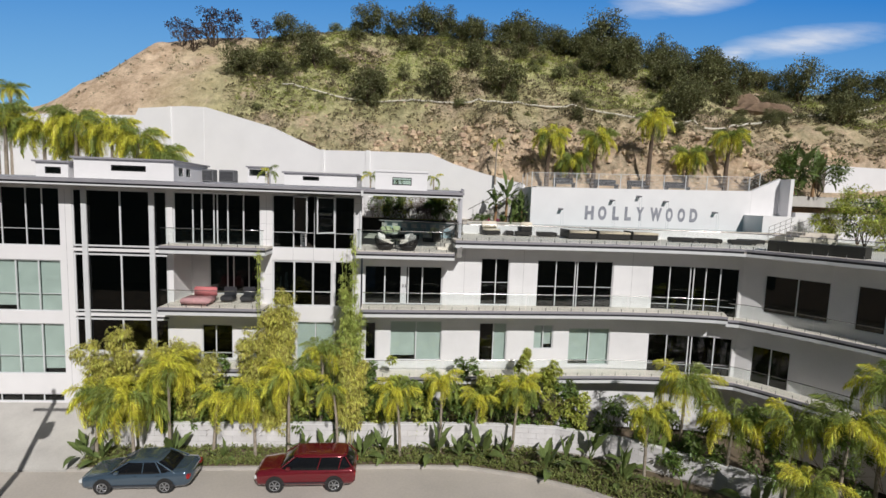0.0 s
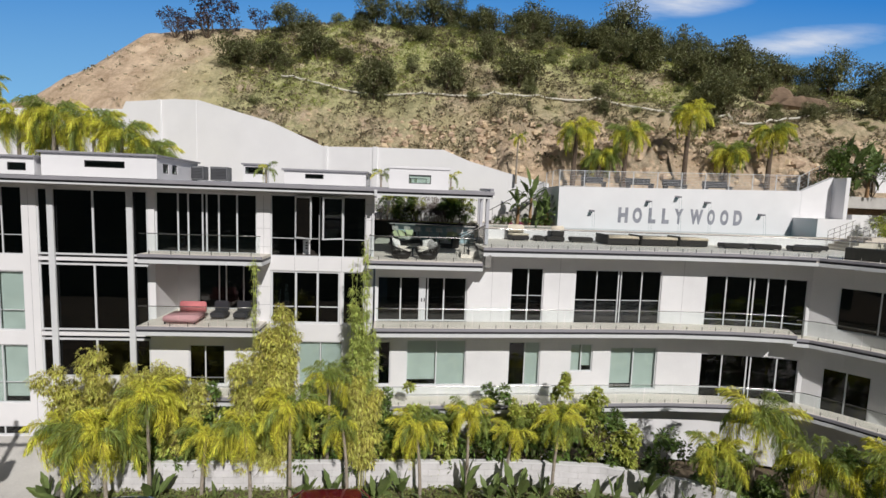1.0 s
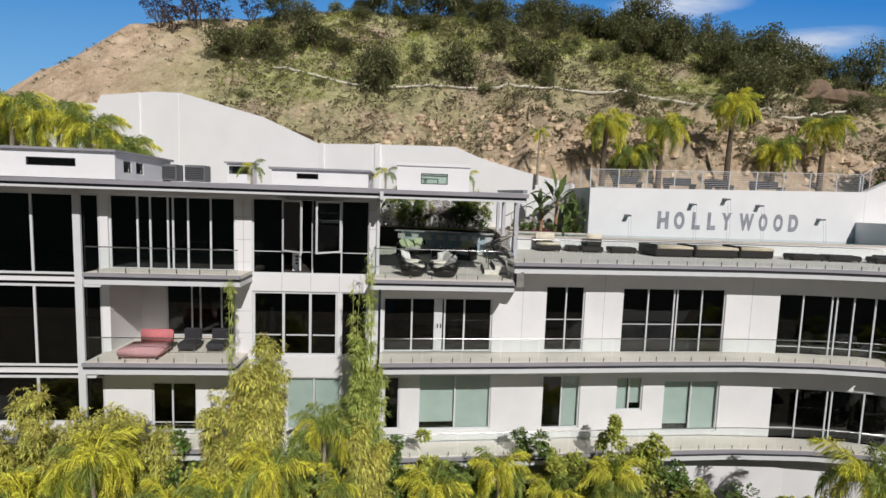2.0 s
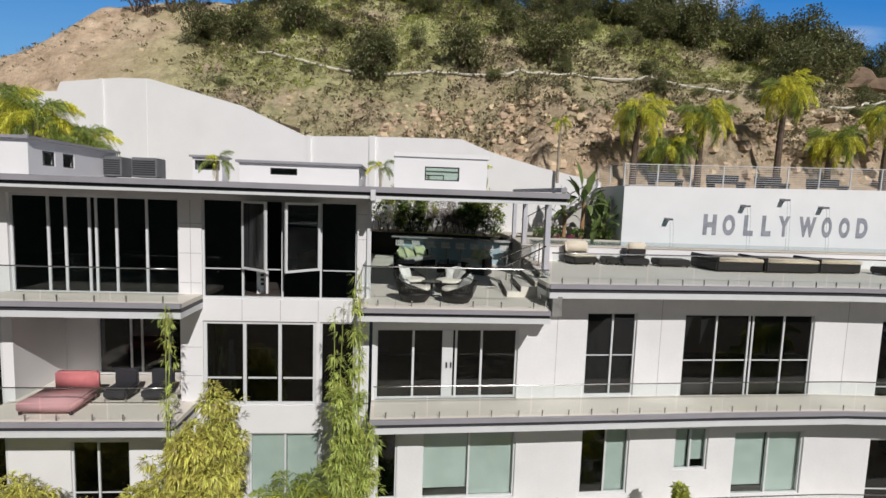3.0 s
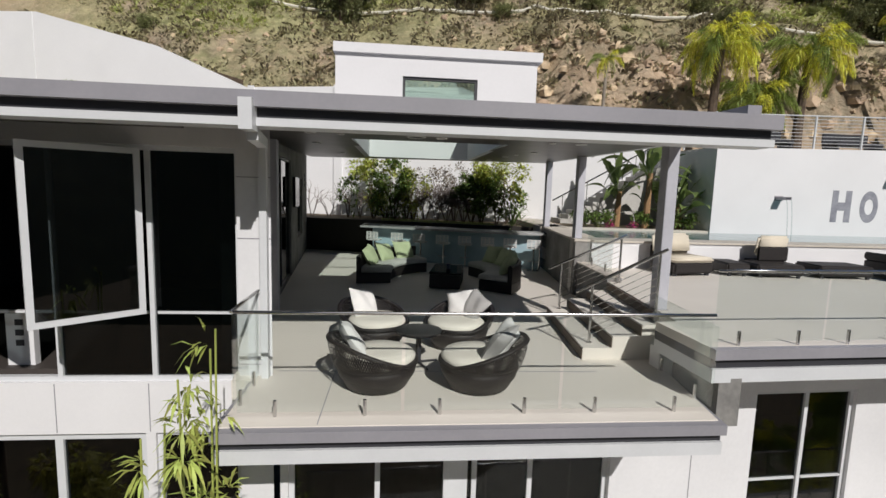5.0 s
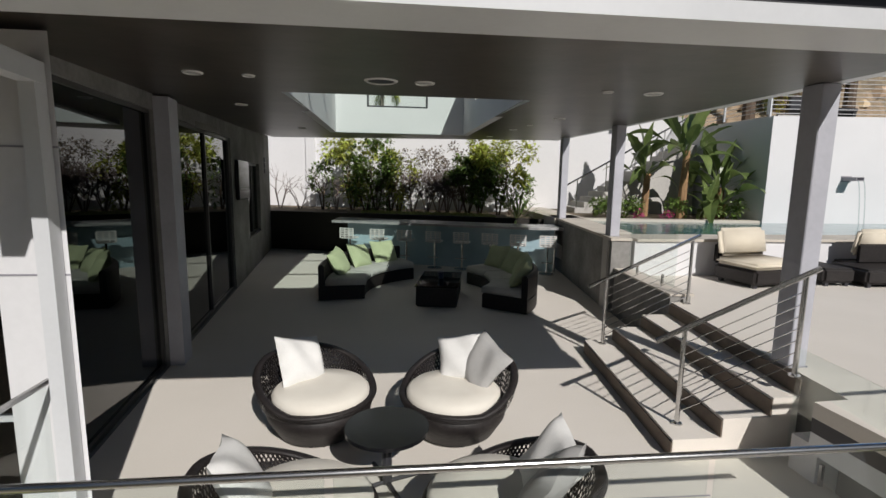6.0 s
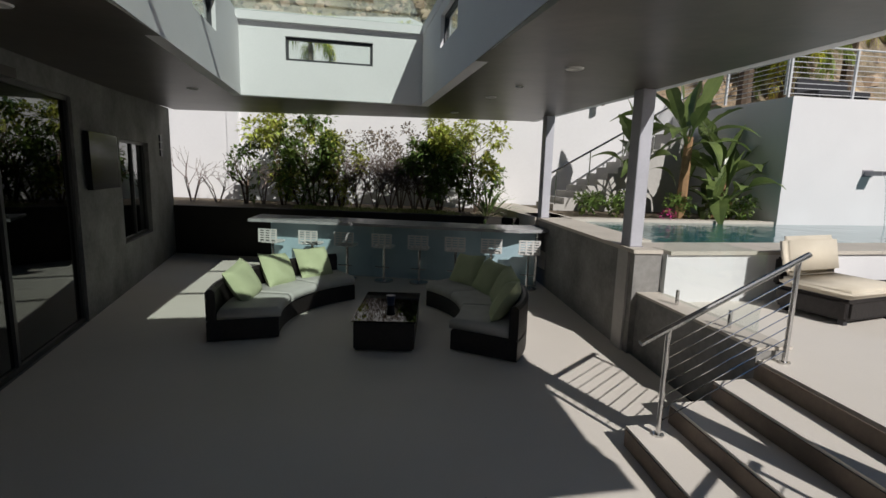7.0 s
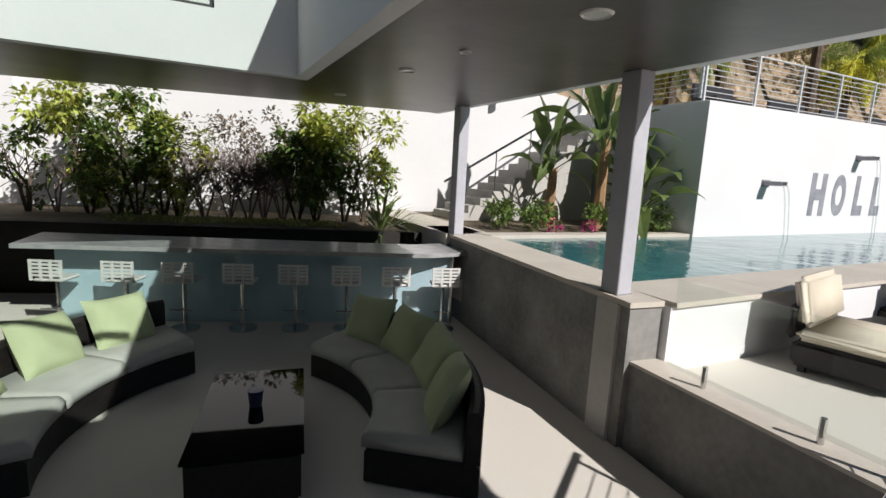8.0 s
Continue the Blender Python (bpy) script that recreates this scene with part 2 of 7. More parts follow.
def facade(name, line, s0, s1, z0, z1, openings, material, label, thick=0.25, step=0.0):
    ss = {s0, s1}
    zs = {z0, z1}
    for a, b, c, d in openings:
        ss |= {a, b}
        zs |= {c, d}
    if step:
        k = s0
        while k < s1:
            ss.add(k)
            k += step
    for q in line.s:
        if s0 < q < s1:
            ss.add(q)
    ss, zs = sorted(x for x in ss if s0 <= x <= s1), sorted(x for x in zs if z0 <= x <= z1)
    bm = BM()
    cells(bm, line, ss, zs, lambda s, z: not any(a < s < b and c < z < d for a, b, c, d in openings), -thick, 0.0)
    return setting(name, bm, material, label, "wall")


def strip(bm, line, s0, s1, d0, d1, z0, z1, step=0.6):
    """A slab, beam or rail that follows a line."""
    n = max(1, int((s1 - s0) / step))
    ss = sorted({s0 + (s1 - s0) * i / n for i in range(n + 1)} | {q for q in line.s if s0 < q < s1})
    cells(bm, line, ss, [z0, z1], lambda s, z: True, d0, d1)


WINDOWS = [0]


def window(line, s0, s1, z0, z1, marks=(), transom=None, inset=0.08, w=0.06, glass=None, label="dark window with slim white aluminium frame", skip=(), blind=(), fm=None):
    """Frame, mullions and one pane for each light. marks: fractions at which mullions stand; blind: panes with a pale blind behind."""
    WINDOWS[0] += 1
    e = empty("window_%d" % WINDOWS[0], label, "window", kind="structure", at=(*line.at((s0 + s1) / 2), z0))

    def put(name, a, b, c, d, d0, d1, m):
        bm = BM()
        strip(bm, line, a, b, d0, d1, c, d, 2.0)
        ob = part(name, bm, m, e)
        ob.matrix_parent_inverse = Matrix.Translation(e.location).inverted()
        return ob
    fm = fm or ALU
    f0, f1 = -inset - 0.06, -inset + 0.02
    put("sill", s0, s1, z0, z0 + w, f0, f1, fm)
    put("head", s0, s1, z1 - w, z1, f0, f1, fm)
    put("jamb", s0, s0 + w, z0 + w, z1 - w, f0, f1, fm)
    put("jamb", s1 - w, s1, z0 + w, z1 - w, f0, f1, fm)
    xs = [s0] + [s0 + (s1 - s0) * k for k in marks] + [s1]
    for x in xs[1:-1]:
        put("mullion", x - w / 2, x + w / 2, z0 + w, z1 - w, f0, f1, fm)
    if transom:
        for a, b in zip(xs, xs[1:]):
            put("transom", a + w, b - w, transom - w / 4, transom + w / 4, f0 + 0.01, f1 - 0.005, fm)
    for i, (a, b) in enumerate(zip(xs, xs[1:])):
        if i not in skip:
            p = put("pane", a + 0.02, b - 0.02, z0 + 0.02, z1 - 0.02, -inset - 0.024, -inset - 0.016, PALEG if i in blind else (glass or GLASS))
        if i in blind:
            put("blind", a + 0.03, b - 0.03, z0 + 0.03 + (0.25 if (i + WINDOWS[0]) % 3 == 0 else 0), z1 - 0.03, -inset - 0.16, -inset - 0.14, BLIND)
    return e


PALEG = glass_mat("pale_green_glass", (0.86, 0.905, 0.89))
BLIND = mat("pale_blind", (0.73, 0.755, 0.74), 0.8, scale=2, fine=60, bump=0.1)

F0, F1, F2, G = -0.25, -3.6, -7.0, -11.2
LEFT = Line([(-30.0, 27.45), (-3.05, 27.45)])


def lx(x):
    return x + 30.0


RIGHT = Line([(-3.05, 27.3), (2.0, 27.5), (8.0, 27.78), (12.2, 27.9), (15.5, 27.72), (18.0, 27.3), (19.6, 26.7), (20.7, 25.5), (22.2, 23.4), (23.4, 21.3), (24.8, 18.5), (26.0, 15.5)])
rx = RIGHT.where


# ---- hill, ground and street ----
RIDGE = [(-90, 6), (-60, 8), (-50.2, 12.3), (-41.7, 17.3), (-34.6, 22.2), (-29, 22.9), (-21, 23.3), (-10, 25.0), (1.4, 24.8), (12, 24.6), (23.8, 23.4), (36, 21.6), (48, 19.8), (57, 19.2), (67, 20), (90, 21)]


def ridge(x):
    for (a, za), (b, zb) in zip(RIDGE, RIDGE[1:]):
        if a <= x <= b:
            k = (x - a) / (b - a)
            return za + (zb - za) * k
    return RIDGE[0][1] if x < 0 else RIDGE[-1][1]


def foot(x):
    """Where the hill starts behind the walls."""
    return min(60.0, 44.5 - 0.32 * x) if x < 6 else 41.7 - 0.05 * (x - 6) if x < 30 else 40.5


def hill_start(x):
    """The first row of the slope, kept behind the retaining wall."""
    wall = 41.48 + (6 - x) * 0.3273 + 0.35 if x < 9.6 else 0.0
    return max(foot(x) - 0.6, wall)


def foot_z(x):
    return 4.6 if x > 6 else 4.6 + 0.1 * (6 - x)


def hill_z(x, y):
    zr, f = ridge(x), foot(x)
    yr = 68.0
    if y < f:
        return foot_z(x) - (f - y) * 0.15
    k = (y - f) / (yr - f)
    if k <= 1:
        z = foot_z(x) + (zr - foot_z(x)) * (0.86 * k + 0.14 * math.sin(k * math.pi / 2)) + 1.4 * math.sin(k * math.pi) * (1 if x > -20 else 0.3)
    else:
        z = zr - (y - yr) * 0.12
    if x > 2:
        # cut rock face above the upper terrace
        u = min(1.0, max(0.0, (y - f - 0.2) / 1.3)) * max(0.0, 1 - max(0.0, y - f - 2.5) / 9)
        z += u * min(1.0, (x - 2) / 5) * (1.5 + 1.3 * noise.noise((x * 0.35, y * 0.5, 12)) + 0.9 * noise.noise((x * 1.1, y * 1.3, 4)))
    rough = min(1, max(0, (y - f) / 3)) * (0.35 if y > yr - 2 else 1)
    z += rough * (1.0 * (noise.noise((x * 0.11, y * 0.11, 3)) + 0.5 * noise.noise((x * 0.3, y * 0.3, 7)) + 0.28 * noise.noise((x * 0.9, y * 0.9, 1)) + 0.16 * noise.noise((x * 2.1, y * 2.1, 8))))
    return z


def grid(bm, xs, ys, f):
    vs = [[bm.verts.new((x, y, f(x, y))) for y in ys] for x in xs]
    for i in range(len(xs) - 1):
        for j in range(len(ys) - 1):
            bm.faces.new((vs[i][j], vs[i + 1][j], vs[i + 1][j + 1], vs[i][j + 1]))


def hill_material():
    m = bpy.data.materials.new("dry_hillside")
    m.use_nodes = True
    n, l = m.node_tree.nodes, m.node_tree.links
    b = n["Principled BSDF"]
    b.inputs["Roughness"].default_value = 0.95
    geo = n.new("ShaderNodeNewGeometry")

    def nz(scale, detail=6, rough=0.6):
        t = n.new("ShaderNodeTexNoise")
        t.inputs["Scale"].default_value, t.inputs["Detail"].default_value, t.inputs["Roughness"].default_value = scale, detail, rough
        l.new(geo.outputs["Position"], t.inputs["Vector"])
        return t.outputs[0]

    def ramp(src, a, b_, ca, cb):
        r = n.new("ShaderNodeValToRGB")
        r.color_ramp.elements[0].position, r.color_ramp.elements[1].position = a, b_
        r.color_ramp.elements[0].color, r.color_ramp.elements[1].color = (*ca, 1), (*cb, 1)
        l.new(src, r.inputs[0])
        return r.outputs[0]

    def mixc(f, a, b_):
        x = n.new("ShaderNodeMix")
        x.data_type = 'RGBA'
        l.new(f, x.inputs[0])
        l.new(a, x.inputs[6])
        l.new(b_, x.inputs[7])
        return x.outputs[2]
    earth = ramp(nz(0.5, 9, 0.75), 0.36, 0.64, (0.49, 0.34, 0.22), (0.88, 0.69, 0.50))
    scrub = ramp(nz(1.6, 6, 0.7), 0.38, 0.62, (0.30, 0.24, 0.165), (0.58, 0.48, 0.345))
    grass = ramp(nz(0.8, 5), 0.4, 0.6, (0.34, 0.37, 0.14), (0.60, 0.61, 0.27))
    sep = n.new("ShaderNodeSeparateXYZ")
    l.new(geo.outputs["Position"], sep.inputs[0])
    up = n.new("ShaderNodeMapRange")
    up.inputs[1].default_value, up.inputs[2].default_value = 43.5, 55
    l.new(sep.outputs[1], up.inputs[0])
    side = n.new("ShaderNodeMapRange")
    side.inputs[1].default_value, side.inputs[2].default_value = -32, -16
    l.new(sep.outputs[0], side.inputs[0])

    def math_(op, a, b_):
        x = n.new("ShaderNodeMath")
        x.operation = op
        x.use_clamp = True
        for i, q in enumerate((a, b_)):
            if isinstance(q, (int, float)):
                x.inputs[i].default_value = q
            else:
                l.new(q, x.inputs[i])
        return x.outputs[0]
    bare = ramp(nz(0.22, 7, 0.7), 0.42, 0.6, (0, 0, 0), (1, 1, 1))
    cover = math_('MULTIPLY', math_('ADD', math_('MULTIPLY', up.outputs[0], 0.9), bare), side.outputs[0])
    green = math_('MULTIPLY', math_('MULTIPLY', up.outputs[0], ramp(nz(0.14, 5), 0.36, 0.5, (0, 0, 0), (1, 1, 1))), side.outputs[0])
    c = mixc(math_('MULTIPLY', cover, ramp(nz(2.5, 4), 0.3, 0.55, (0, 0, 0), (1, 1, 1))), earth, scrub)
    c = mixc(math_('MULTIPLY', green, 0.8), c, grass)
    l.new(c, b.inputs["Base Color"])
    bp = n.new("ShaderNodeBump")
    bp.inputs["Strength"].default_value, bp.inputs["Distance"].default_value = 1.0, 0.5
    l.new(nz(1.3, 9, 0.75), bp.inputs["Height"])
    l.new(bp.outputs[0], b.inputs["Normal"])
    return m


HILLM = hill_material()
bm = BM()
grid(bm, [-90 + 1.0 * i for i in range(40)] + [-50 + 0.45 * i for i in range(223)] + [50.5 + 1.0 * i for i in range(40)], [36.0 + 0.4 * j for j in range(97)] + [74.4 + 3 * j for j in range(1, 10)], lambda x, y: hill_z(x, y) if y >= hill_start(x) else (-12.5 if x < 5 else 1.0))
bmesh.ops.delete(bm, geom=[f for f in bm.faces if max(v.co.z for v in f.verts) < -5 or min(v.co.z for v in f.verts) < -5], context='FACES')
setting("hill", bm, HILLM, "dry sandy hillside with scrub and green grass", "hill", smooth=True)

KERBLINE = Line([(-80, 23.1), (-16.8, 23.1), (0.0, 23.3), (3.0, 23.15), (6.0, 22.3), (8.6, 21.06), (12, 18.6), (16, 15.0), (22, 8.5), (30, -2), (45, -20)])
bm = BM()
grid(bm, [-2500, -600, -150, -60, 0, 60, 150, 600, 2500], [-2500, -600, -150, -40, 0, 30, 80, 150, 600, 2500], lambda x, y: G - 0.3)
setting("ground", bm, SOIL, "bare brown soil under the street and the slope", "ground")
bm = BM()
strip(bm, KERBLINE, 0, KERBLINE.s[-1], 0.16, 9.5, G - 0.28, G, 1.5)
setting("road", bm, ROADM, "pale concrete street with worn patches", "road")
bm = BM()
strip(bm, KERBLINE, KERBLINE.where(-16.8), KERBLINE.s[-1], 0.0, 0.155, G - 0.28, G + 0.14, 1.2)
setting("kerb", bm, KERB, "pale concrete kerb along the planting strip", "kerb")
bm = BM()
strip(bm, KERBLINE, KERBLINE.where(-16.6), KERBLINE.s[-1], -4.2, -0.004, G - 0.28, G + 0.12, 1.2)
setting("planting_bed", bm, SOIL, "dark soil bed with ground cover along the street", "ground")
bm = BM()
prism(bm, [(-40, 23.1), (-16.65, 23.1), (-16.65, 27.6), (-40, 27.6)], G - 0.3, lambda x, y: G + max(0, (y - 23.1)) / 4.35 * 1.55)
setting("driveway", bm, CONC, "pale concrete driveway rising to the garage", "driveway")

# opposite side of the canyon, behind the street; unseen, added to cut low sky light


def far_slope(x, y):
    k = min(1.0, max(0.0, (-14.0 - y) / 62.0))
    return G - 0.35 + 40.0 * k * (1 - 0.12 * k) * (0.92 + 0.25 * noise.noise((x * 0.012, 2.0, y * 0.01))) + k * 2.0 * noise.noise((x * 0.08, y * 0.08, 6))


bm = BM()
grid(bm, [-260 + 10 * i for i in range(53)], [-140 + 7 * j for j in range(19)], far_slope)
setting("hill_opposite", bm, mat("dark_chaparral", (0.105, 0.105, 0.05), 0.95, col2=(0.05, 0.052, 0.026), scale=0.12, fine=1.2, bump=0.6, dist=0.3), "unseen scrub-covered slope across the street, added to cut low sky light", "hill", smooth=True)

# garden wall behind the planting strip
GW = Line([(-16.4, 25.0), (4.0, 25.0), (8.0, 24.6), (11.5, 23.3), (14.5, 21.2), (19.5, 17.0), (26, 10.5)])
bm = BM()
strip(bm, GW, 0, GW.s[-1], -0.2, 0.0, G - 0.2, -9.75, 1.2)
gwall = setting("garden_wall", bm, KERB, "low white block garden wall with pale mortar joints behind the plants", "wall")
bm = BM()
strip(bm, GW, -0.02, GW.s[-1], -0.24, 0.04, -9.75, -9.68, 1.2)
setting("trim_garden_coping", bm, WHITE, "white coping on the garden wall", "trim")
BLOCKP = mat("painted_block", (0.74, 0.72, 0.74), 0.85, col2=(0.60, 0.58, 0.59), scale=1.5, fine=18, bump=0.3, dist=0.008, rand=0.06)
for row in range(4):
    k = 0
    while True:
        a = 0.9 * k + (0.45 if row % 2 else 0.0)
        k += 1
        if a + 0.88 > 36:
            break
        bm = BM()
        strip(bm, GW, a + 0.006, a + 0.894, 0.002, 0.022, -10.98 + 0.305 * row, -10.69 + 0.305 * row, 2.0)
        part("block", bm, BLOCKP, gwall)

# big white retaining wall at the foot of the hill
RW = Line([(-60, 62.6), (6.0, 41.48), (9.3, 40.4)])
TOPS = [(-60, 10.5), (-44, 10.7), (-29.2, 10.4), (-28.8, 11.1), (-23.5, 11.25), (-21, 11.1), (-14, 9.15), (-9.1, 7.0), (-4, 6.95), (1.2, 6.8), (3.2, 5.95), (6.0, 5.1), (9.3, 4.3)]
bm = BM()
prev = None
for x, z in TOPS:
    s = RW.where(x)
    ring = [bm.verts.new((*RW.at(s, d), zz)) for d, zz in ((0, -1), (0, z), (-0.4, z), (-0.4, -1))]
    if prev:
        for i in range(4):
            bm.faces.new((prev[i], ring[i], ring[(i + 1) % 4], prev[(i + 1) % 4]))
    prev = ring
setting("retaining_wall", bm, FRESH, "tall smooth white retaining wall below the hill", "wall")

# upright joints and slim buttresses of the retaining wall
for x, w, dz in ((-25.2, 0.3, 0.02), (-21.3, 0.06, 0.0), (-8.9, 0.3, 0.05), (-4.6, 0.4, 0.05)):
    s = RW.where(x)
    top = next(za + (zb - za) * (x - xa) / (xb - xa) for (xa, za), (xb, zb) in zip(TOPS, TOPS[1:]) if xa <= x <= xb)
    bm = BM()
    strip(bm, RW, s, s + w, 0.003, 0.12 if w > 0.1 else 0.03, -0.9, top + dz)
    setting("trim_buttress", bm, FRESH, "slim white buttress of the retaining wall", "trim")

# ---- left block of the building ----
L_OPEN = {
    "a3": (-24.5, -19.75, -0.6, 2.65), "b": (-19.1, -14.0, -6.6, 2.65), "c3": (-13.7, -8.88, -0.35, 2.65), "c2": (-13.7, -8.88, -3.6, -0.7), "c1": (-12.2, -10.45, -6.95, -4.9),
    "d3": (-8.22, -3.57, -0.36, 2.68), "d2": (-8.22, -4.80, -3.75, -1.06), "d2b": (-4.68, -3.6, -3.75, -1.06), "d1": (-6.85, -4.65, -6.9, -4.65),
    "a2": (-24.5, -19.8, -4.3, -1.38), "a1": (-24.5, -19.75, -7.95, -5.0), "a0": (-24.5, -19.9, -9.6, -9.12)}
facade("wall_left_block", LEFT, lx(-30), lx(-3.45), G, 2.95, [(lx(a), lx(b), c, d) for a, b, c, d in L_OPEN.values()], WHITE, "white stucco street front of the glazed wing")
# right wing
R_OPEN = [(-2.95, 1.62, -3.55, -1.2), (3.9, 5.65, -3.48, -0.64), (7.35, 12.15, -3.68, -0.68), (14.55, 19.45, -3.95, -0.8)]
R_OPEN2 = [(-2.85, -2.2, -6.85, -4.56), (-1.4, 1.7, -6.9, -4.48), (3.95, 5.67, -6.95, -4.57), (7.33, 8.57, -6.2, -4.68), (9.55, 12.2, -7.2, -4.85), (14.6, 19.4, -7.6, -5.1)]
ropen = [(rx(a), rx(b), c, d) for a, b, c, d in R_OPEN + R_OPEN2]
ropen += [(rx(20.3) + 0.1, rx(22.2), -3.22, -0.98), (rx(20.15), rx(21.35), -7.7, -5.25), (rx(22.75), rx(24.2), -3.3, -0.93)]
SPLIT = rx(2.25)
facade("wall_right_wing", RIGHT, 0, SPLIT, G, -0.51, [o for o in ropen if o[1] < SPLIT], PANEL, "white panelled street front below the terrace", step=1.2)
facade("wall_right_wing_deck", RIGHT, SPLIT, RIGHT.s[-1], G, 0.06, [o for o in ropen if o[0] > SPLIT], PANEL, "white panelled street front of the curved wing", step=1.2)

# rooms behind the glass; the indoor gloom is put into wall and floor colours
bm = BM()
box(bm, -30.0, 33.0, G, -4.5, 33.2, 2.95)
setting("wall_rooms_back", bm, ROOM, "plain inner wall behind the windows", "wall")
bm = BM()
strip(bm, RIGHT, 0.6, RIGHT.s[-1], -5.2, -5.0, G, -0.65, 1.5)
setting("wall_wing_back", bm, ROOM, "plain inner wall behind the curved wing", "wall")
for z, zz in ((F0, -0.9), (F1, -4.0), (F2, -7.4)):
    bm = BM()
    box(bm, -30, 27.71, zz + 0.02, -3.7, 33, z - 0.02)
    setting("floor_rooms", bm, ROOMF, "floor inside the glazed wing, darkened for the indoor shade", "floor")
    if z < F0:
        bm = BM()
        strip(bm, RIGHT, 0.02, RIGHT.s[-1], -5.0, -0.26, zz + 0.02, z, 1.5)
        setting("floor_wing", bm, ROOMF, "floor inside the curved wing, darkened for the indoor shade", "floor")


# ---- slabs, deck, roof ----
def slab_edge(name, line, s0, s1, out, ztop, label, inner=-0.0, h=0.42):
    """A balcony slab edge in three layers: grey cap, set-back band painted near black as its shadow, pale lower board.
    """
    e = empty(name, label, "balcony slab", kind="structure", at=(*line.at((s0 + s1) / 2), ztop))
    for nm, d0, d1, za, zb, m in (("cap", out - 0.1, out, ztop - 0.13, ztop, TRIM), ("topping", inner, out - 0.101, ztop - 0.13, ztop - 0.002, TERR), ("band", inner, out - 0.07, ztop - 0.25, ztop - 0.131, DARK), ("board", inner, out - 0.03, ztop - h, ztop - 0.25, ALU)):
        bm = BM()
        strip(bm, line, s0, s1, d0, d1, za, zb, 0.9)
        ob = part(nm, bm, m, e)
        ob.matrix_parent_inverse = Matrix.Translation(e.location).inverted()
    return e


slab_edge("slab_balcony", LEFT, lx(-13.75), lx(-8.2), 1.5, -0.24, "pale balcony slab with painted dark shadow line")
slab_edge("slab_loggia", LEFT, lx(-13.9), lx(-8.4), 1.5, -3.62, "pale loggia slab with painted dark shadow line")
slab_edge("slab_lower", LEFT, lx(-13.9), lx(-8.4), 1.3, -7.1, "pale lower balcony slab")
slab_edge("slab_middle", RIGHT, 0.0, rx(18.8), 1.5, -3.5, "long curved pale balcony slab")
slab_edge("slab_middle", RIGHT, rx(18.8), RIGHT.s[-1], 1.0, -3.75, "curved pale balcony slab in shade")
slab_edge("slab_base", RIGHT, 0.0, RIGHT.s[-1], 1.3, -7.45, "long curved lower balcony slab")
slab_edge("slab_deck", RIGHT, rx(2.15), RIGHT.s[-1], 1.25, 0.47, "curved pool deck edge with painted dark shadow line")

# terrace floor
bm = BM()
prism(bm, [(-3.35, 25.97), (2.1, 25.97), (2.3, 27.2), (3.5, 38.3), (-5.2, 41.0), (-3.62, 27.2), (-3.35, 27.2)], -0.5, F0)
setting("floor", bm, TERR, "smooth pale beige terrace floor", "floor")
bm = BM()
prism(bm, [(-3.1, 27.53), (1.3, 27.44), (1.3, 27.456), (-3.1, 27.546)], F0 - 0.01, F0 + 0.002)
box(bm, -2.36, 26.0, F0 - 0.01, -2.35, 27.53, F0 + 0.002)
setting("trim_floor_joint", bm, TRIM, "thin dark joint in the terrace floor", "trim")
bm = BM()
e = empty("slab_terrace", "terrace slab edge with painted dark shadow line", "balcony slab", kind="structure", at=(-0.6, 25.9, F0))
# The band's near-black colour paints the shadow line below the cap.
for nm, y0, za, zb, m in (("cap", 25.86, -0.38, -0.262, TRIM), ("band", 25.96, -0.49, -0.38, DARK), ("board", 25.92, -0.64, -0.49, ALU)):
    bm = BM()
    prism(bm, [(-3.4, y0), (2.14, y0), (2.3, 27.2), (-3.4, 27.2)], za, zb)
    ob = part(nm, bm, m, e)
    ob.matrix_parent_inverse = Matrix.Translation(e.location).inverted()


def roof_z(x, y):
    return 2.995 + (y - 26.3) * 0.029


ROOF_IN = [(-30, 26.45), (2.42, 26.45), (3.5, 37.0), (-4.5, 39.6), (-30, 42)]
SKY = (-2.40, 29.95, 0.45, 35.38)
bm = BM()
# ceiling of the terrace with the skylight opening
x0, y0, x1, y1 = SKY
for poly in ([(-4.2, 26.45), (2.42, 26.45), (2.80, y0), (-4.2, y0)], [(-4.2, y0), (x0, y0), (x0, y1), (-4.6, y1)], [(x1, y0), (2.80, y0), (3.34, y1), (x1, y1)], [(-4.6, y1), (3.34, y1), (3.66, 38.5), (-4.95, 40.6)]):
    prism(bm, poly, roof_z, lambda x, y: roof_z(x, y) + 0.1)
setting("ceiling", bm, CEIL, "smooth terrace ceiling with a skylight well, shade put into its dark colour", "ceiling")
bm = BM()
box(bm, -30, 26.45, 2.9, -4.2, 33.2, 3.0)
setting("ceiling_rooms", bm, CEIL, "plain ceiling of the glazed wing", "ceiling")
bm = BM()
for poly in ([(-30, 26.2), (2.53, 26.2), (2.90, y0), (-30, y0)], [(-30, y0), (x0, y0), (x0, y1), (-30, y1)], [(x1, y0), (2.90, y0), (3.44, y1), (x1, y1)], [(-30, y1), (3.44, y1), (3.76, 38.6), (-4.95, 40.75), (-30, 42)]):
    prism(bm, poly, lambda x, y: roof_z(x, y) + 0.104, lambda x, y: roof_z(x, y) + 0.15)
setting("roof", bm, ROOFM, "flat grey membrane roof of the wing", "roof")
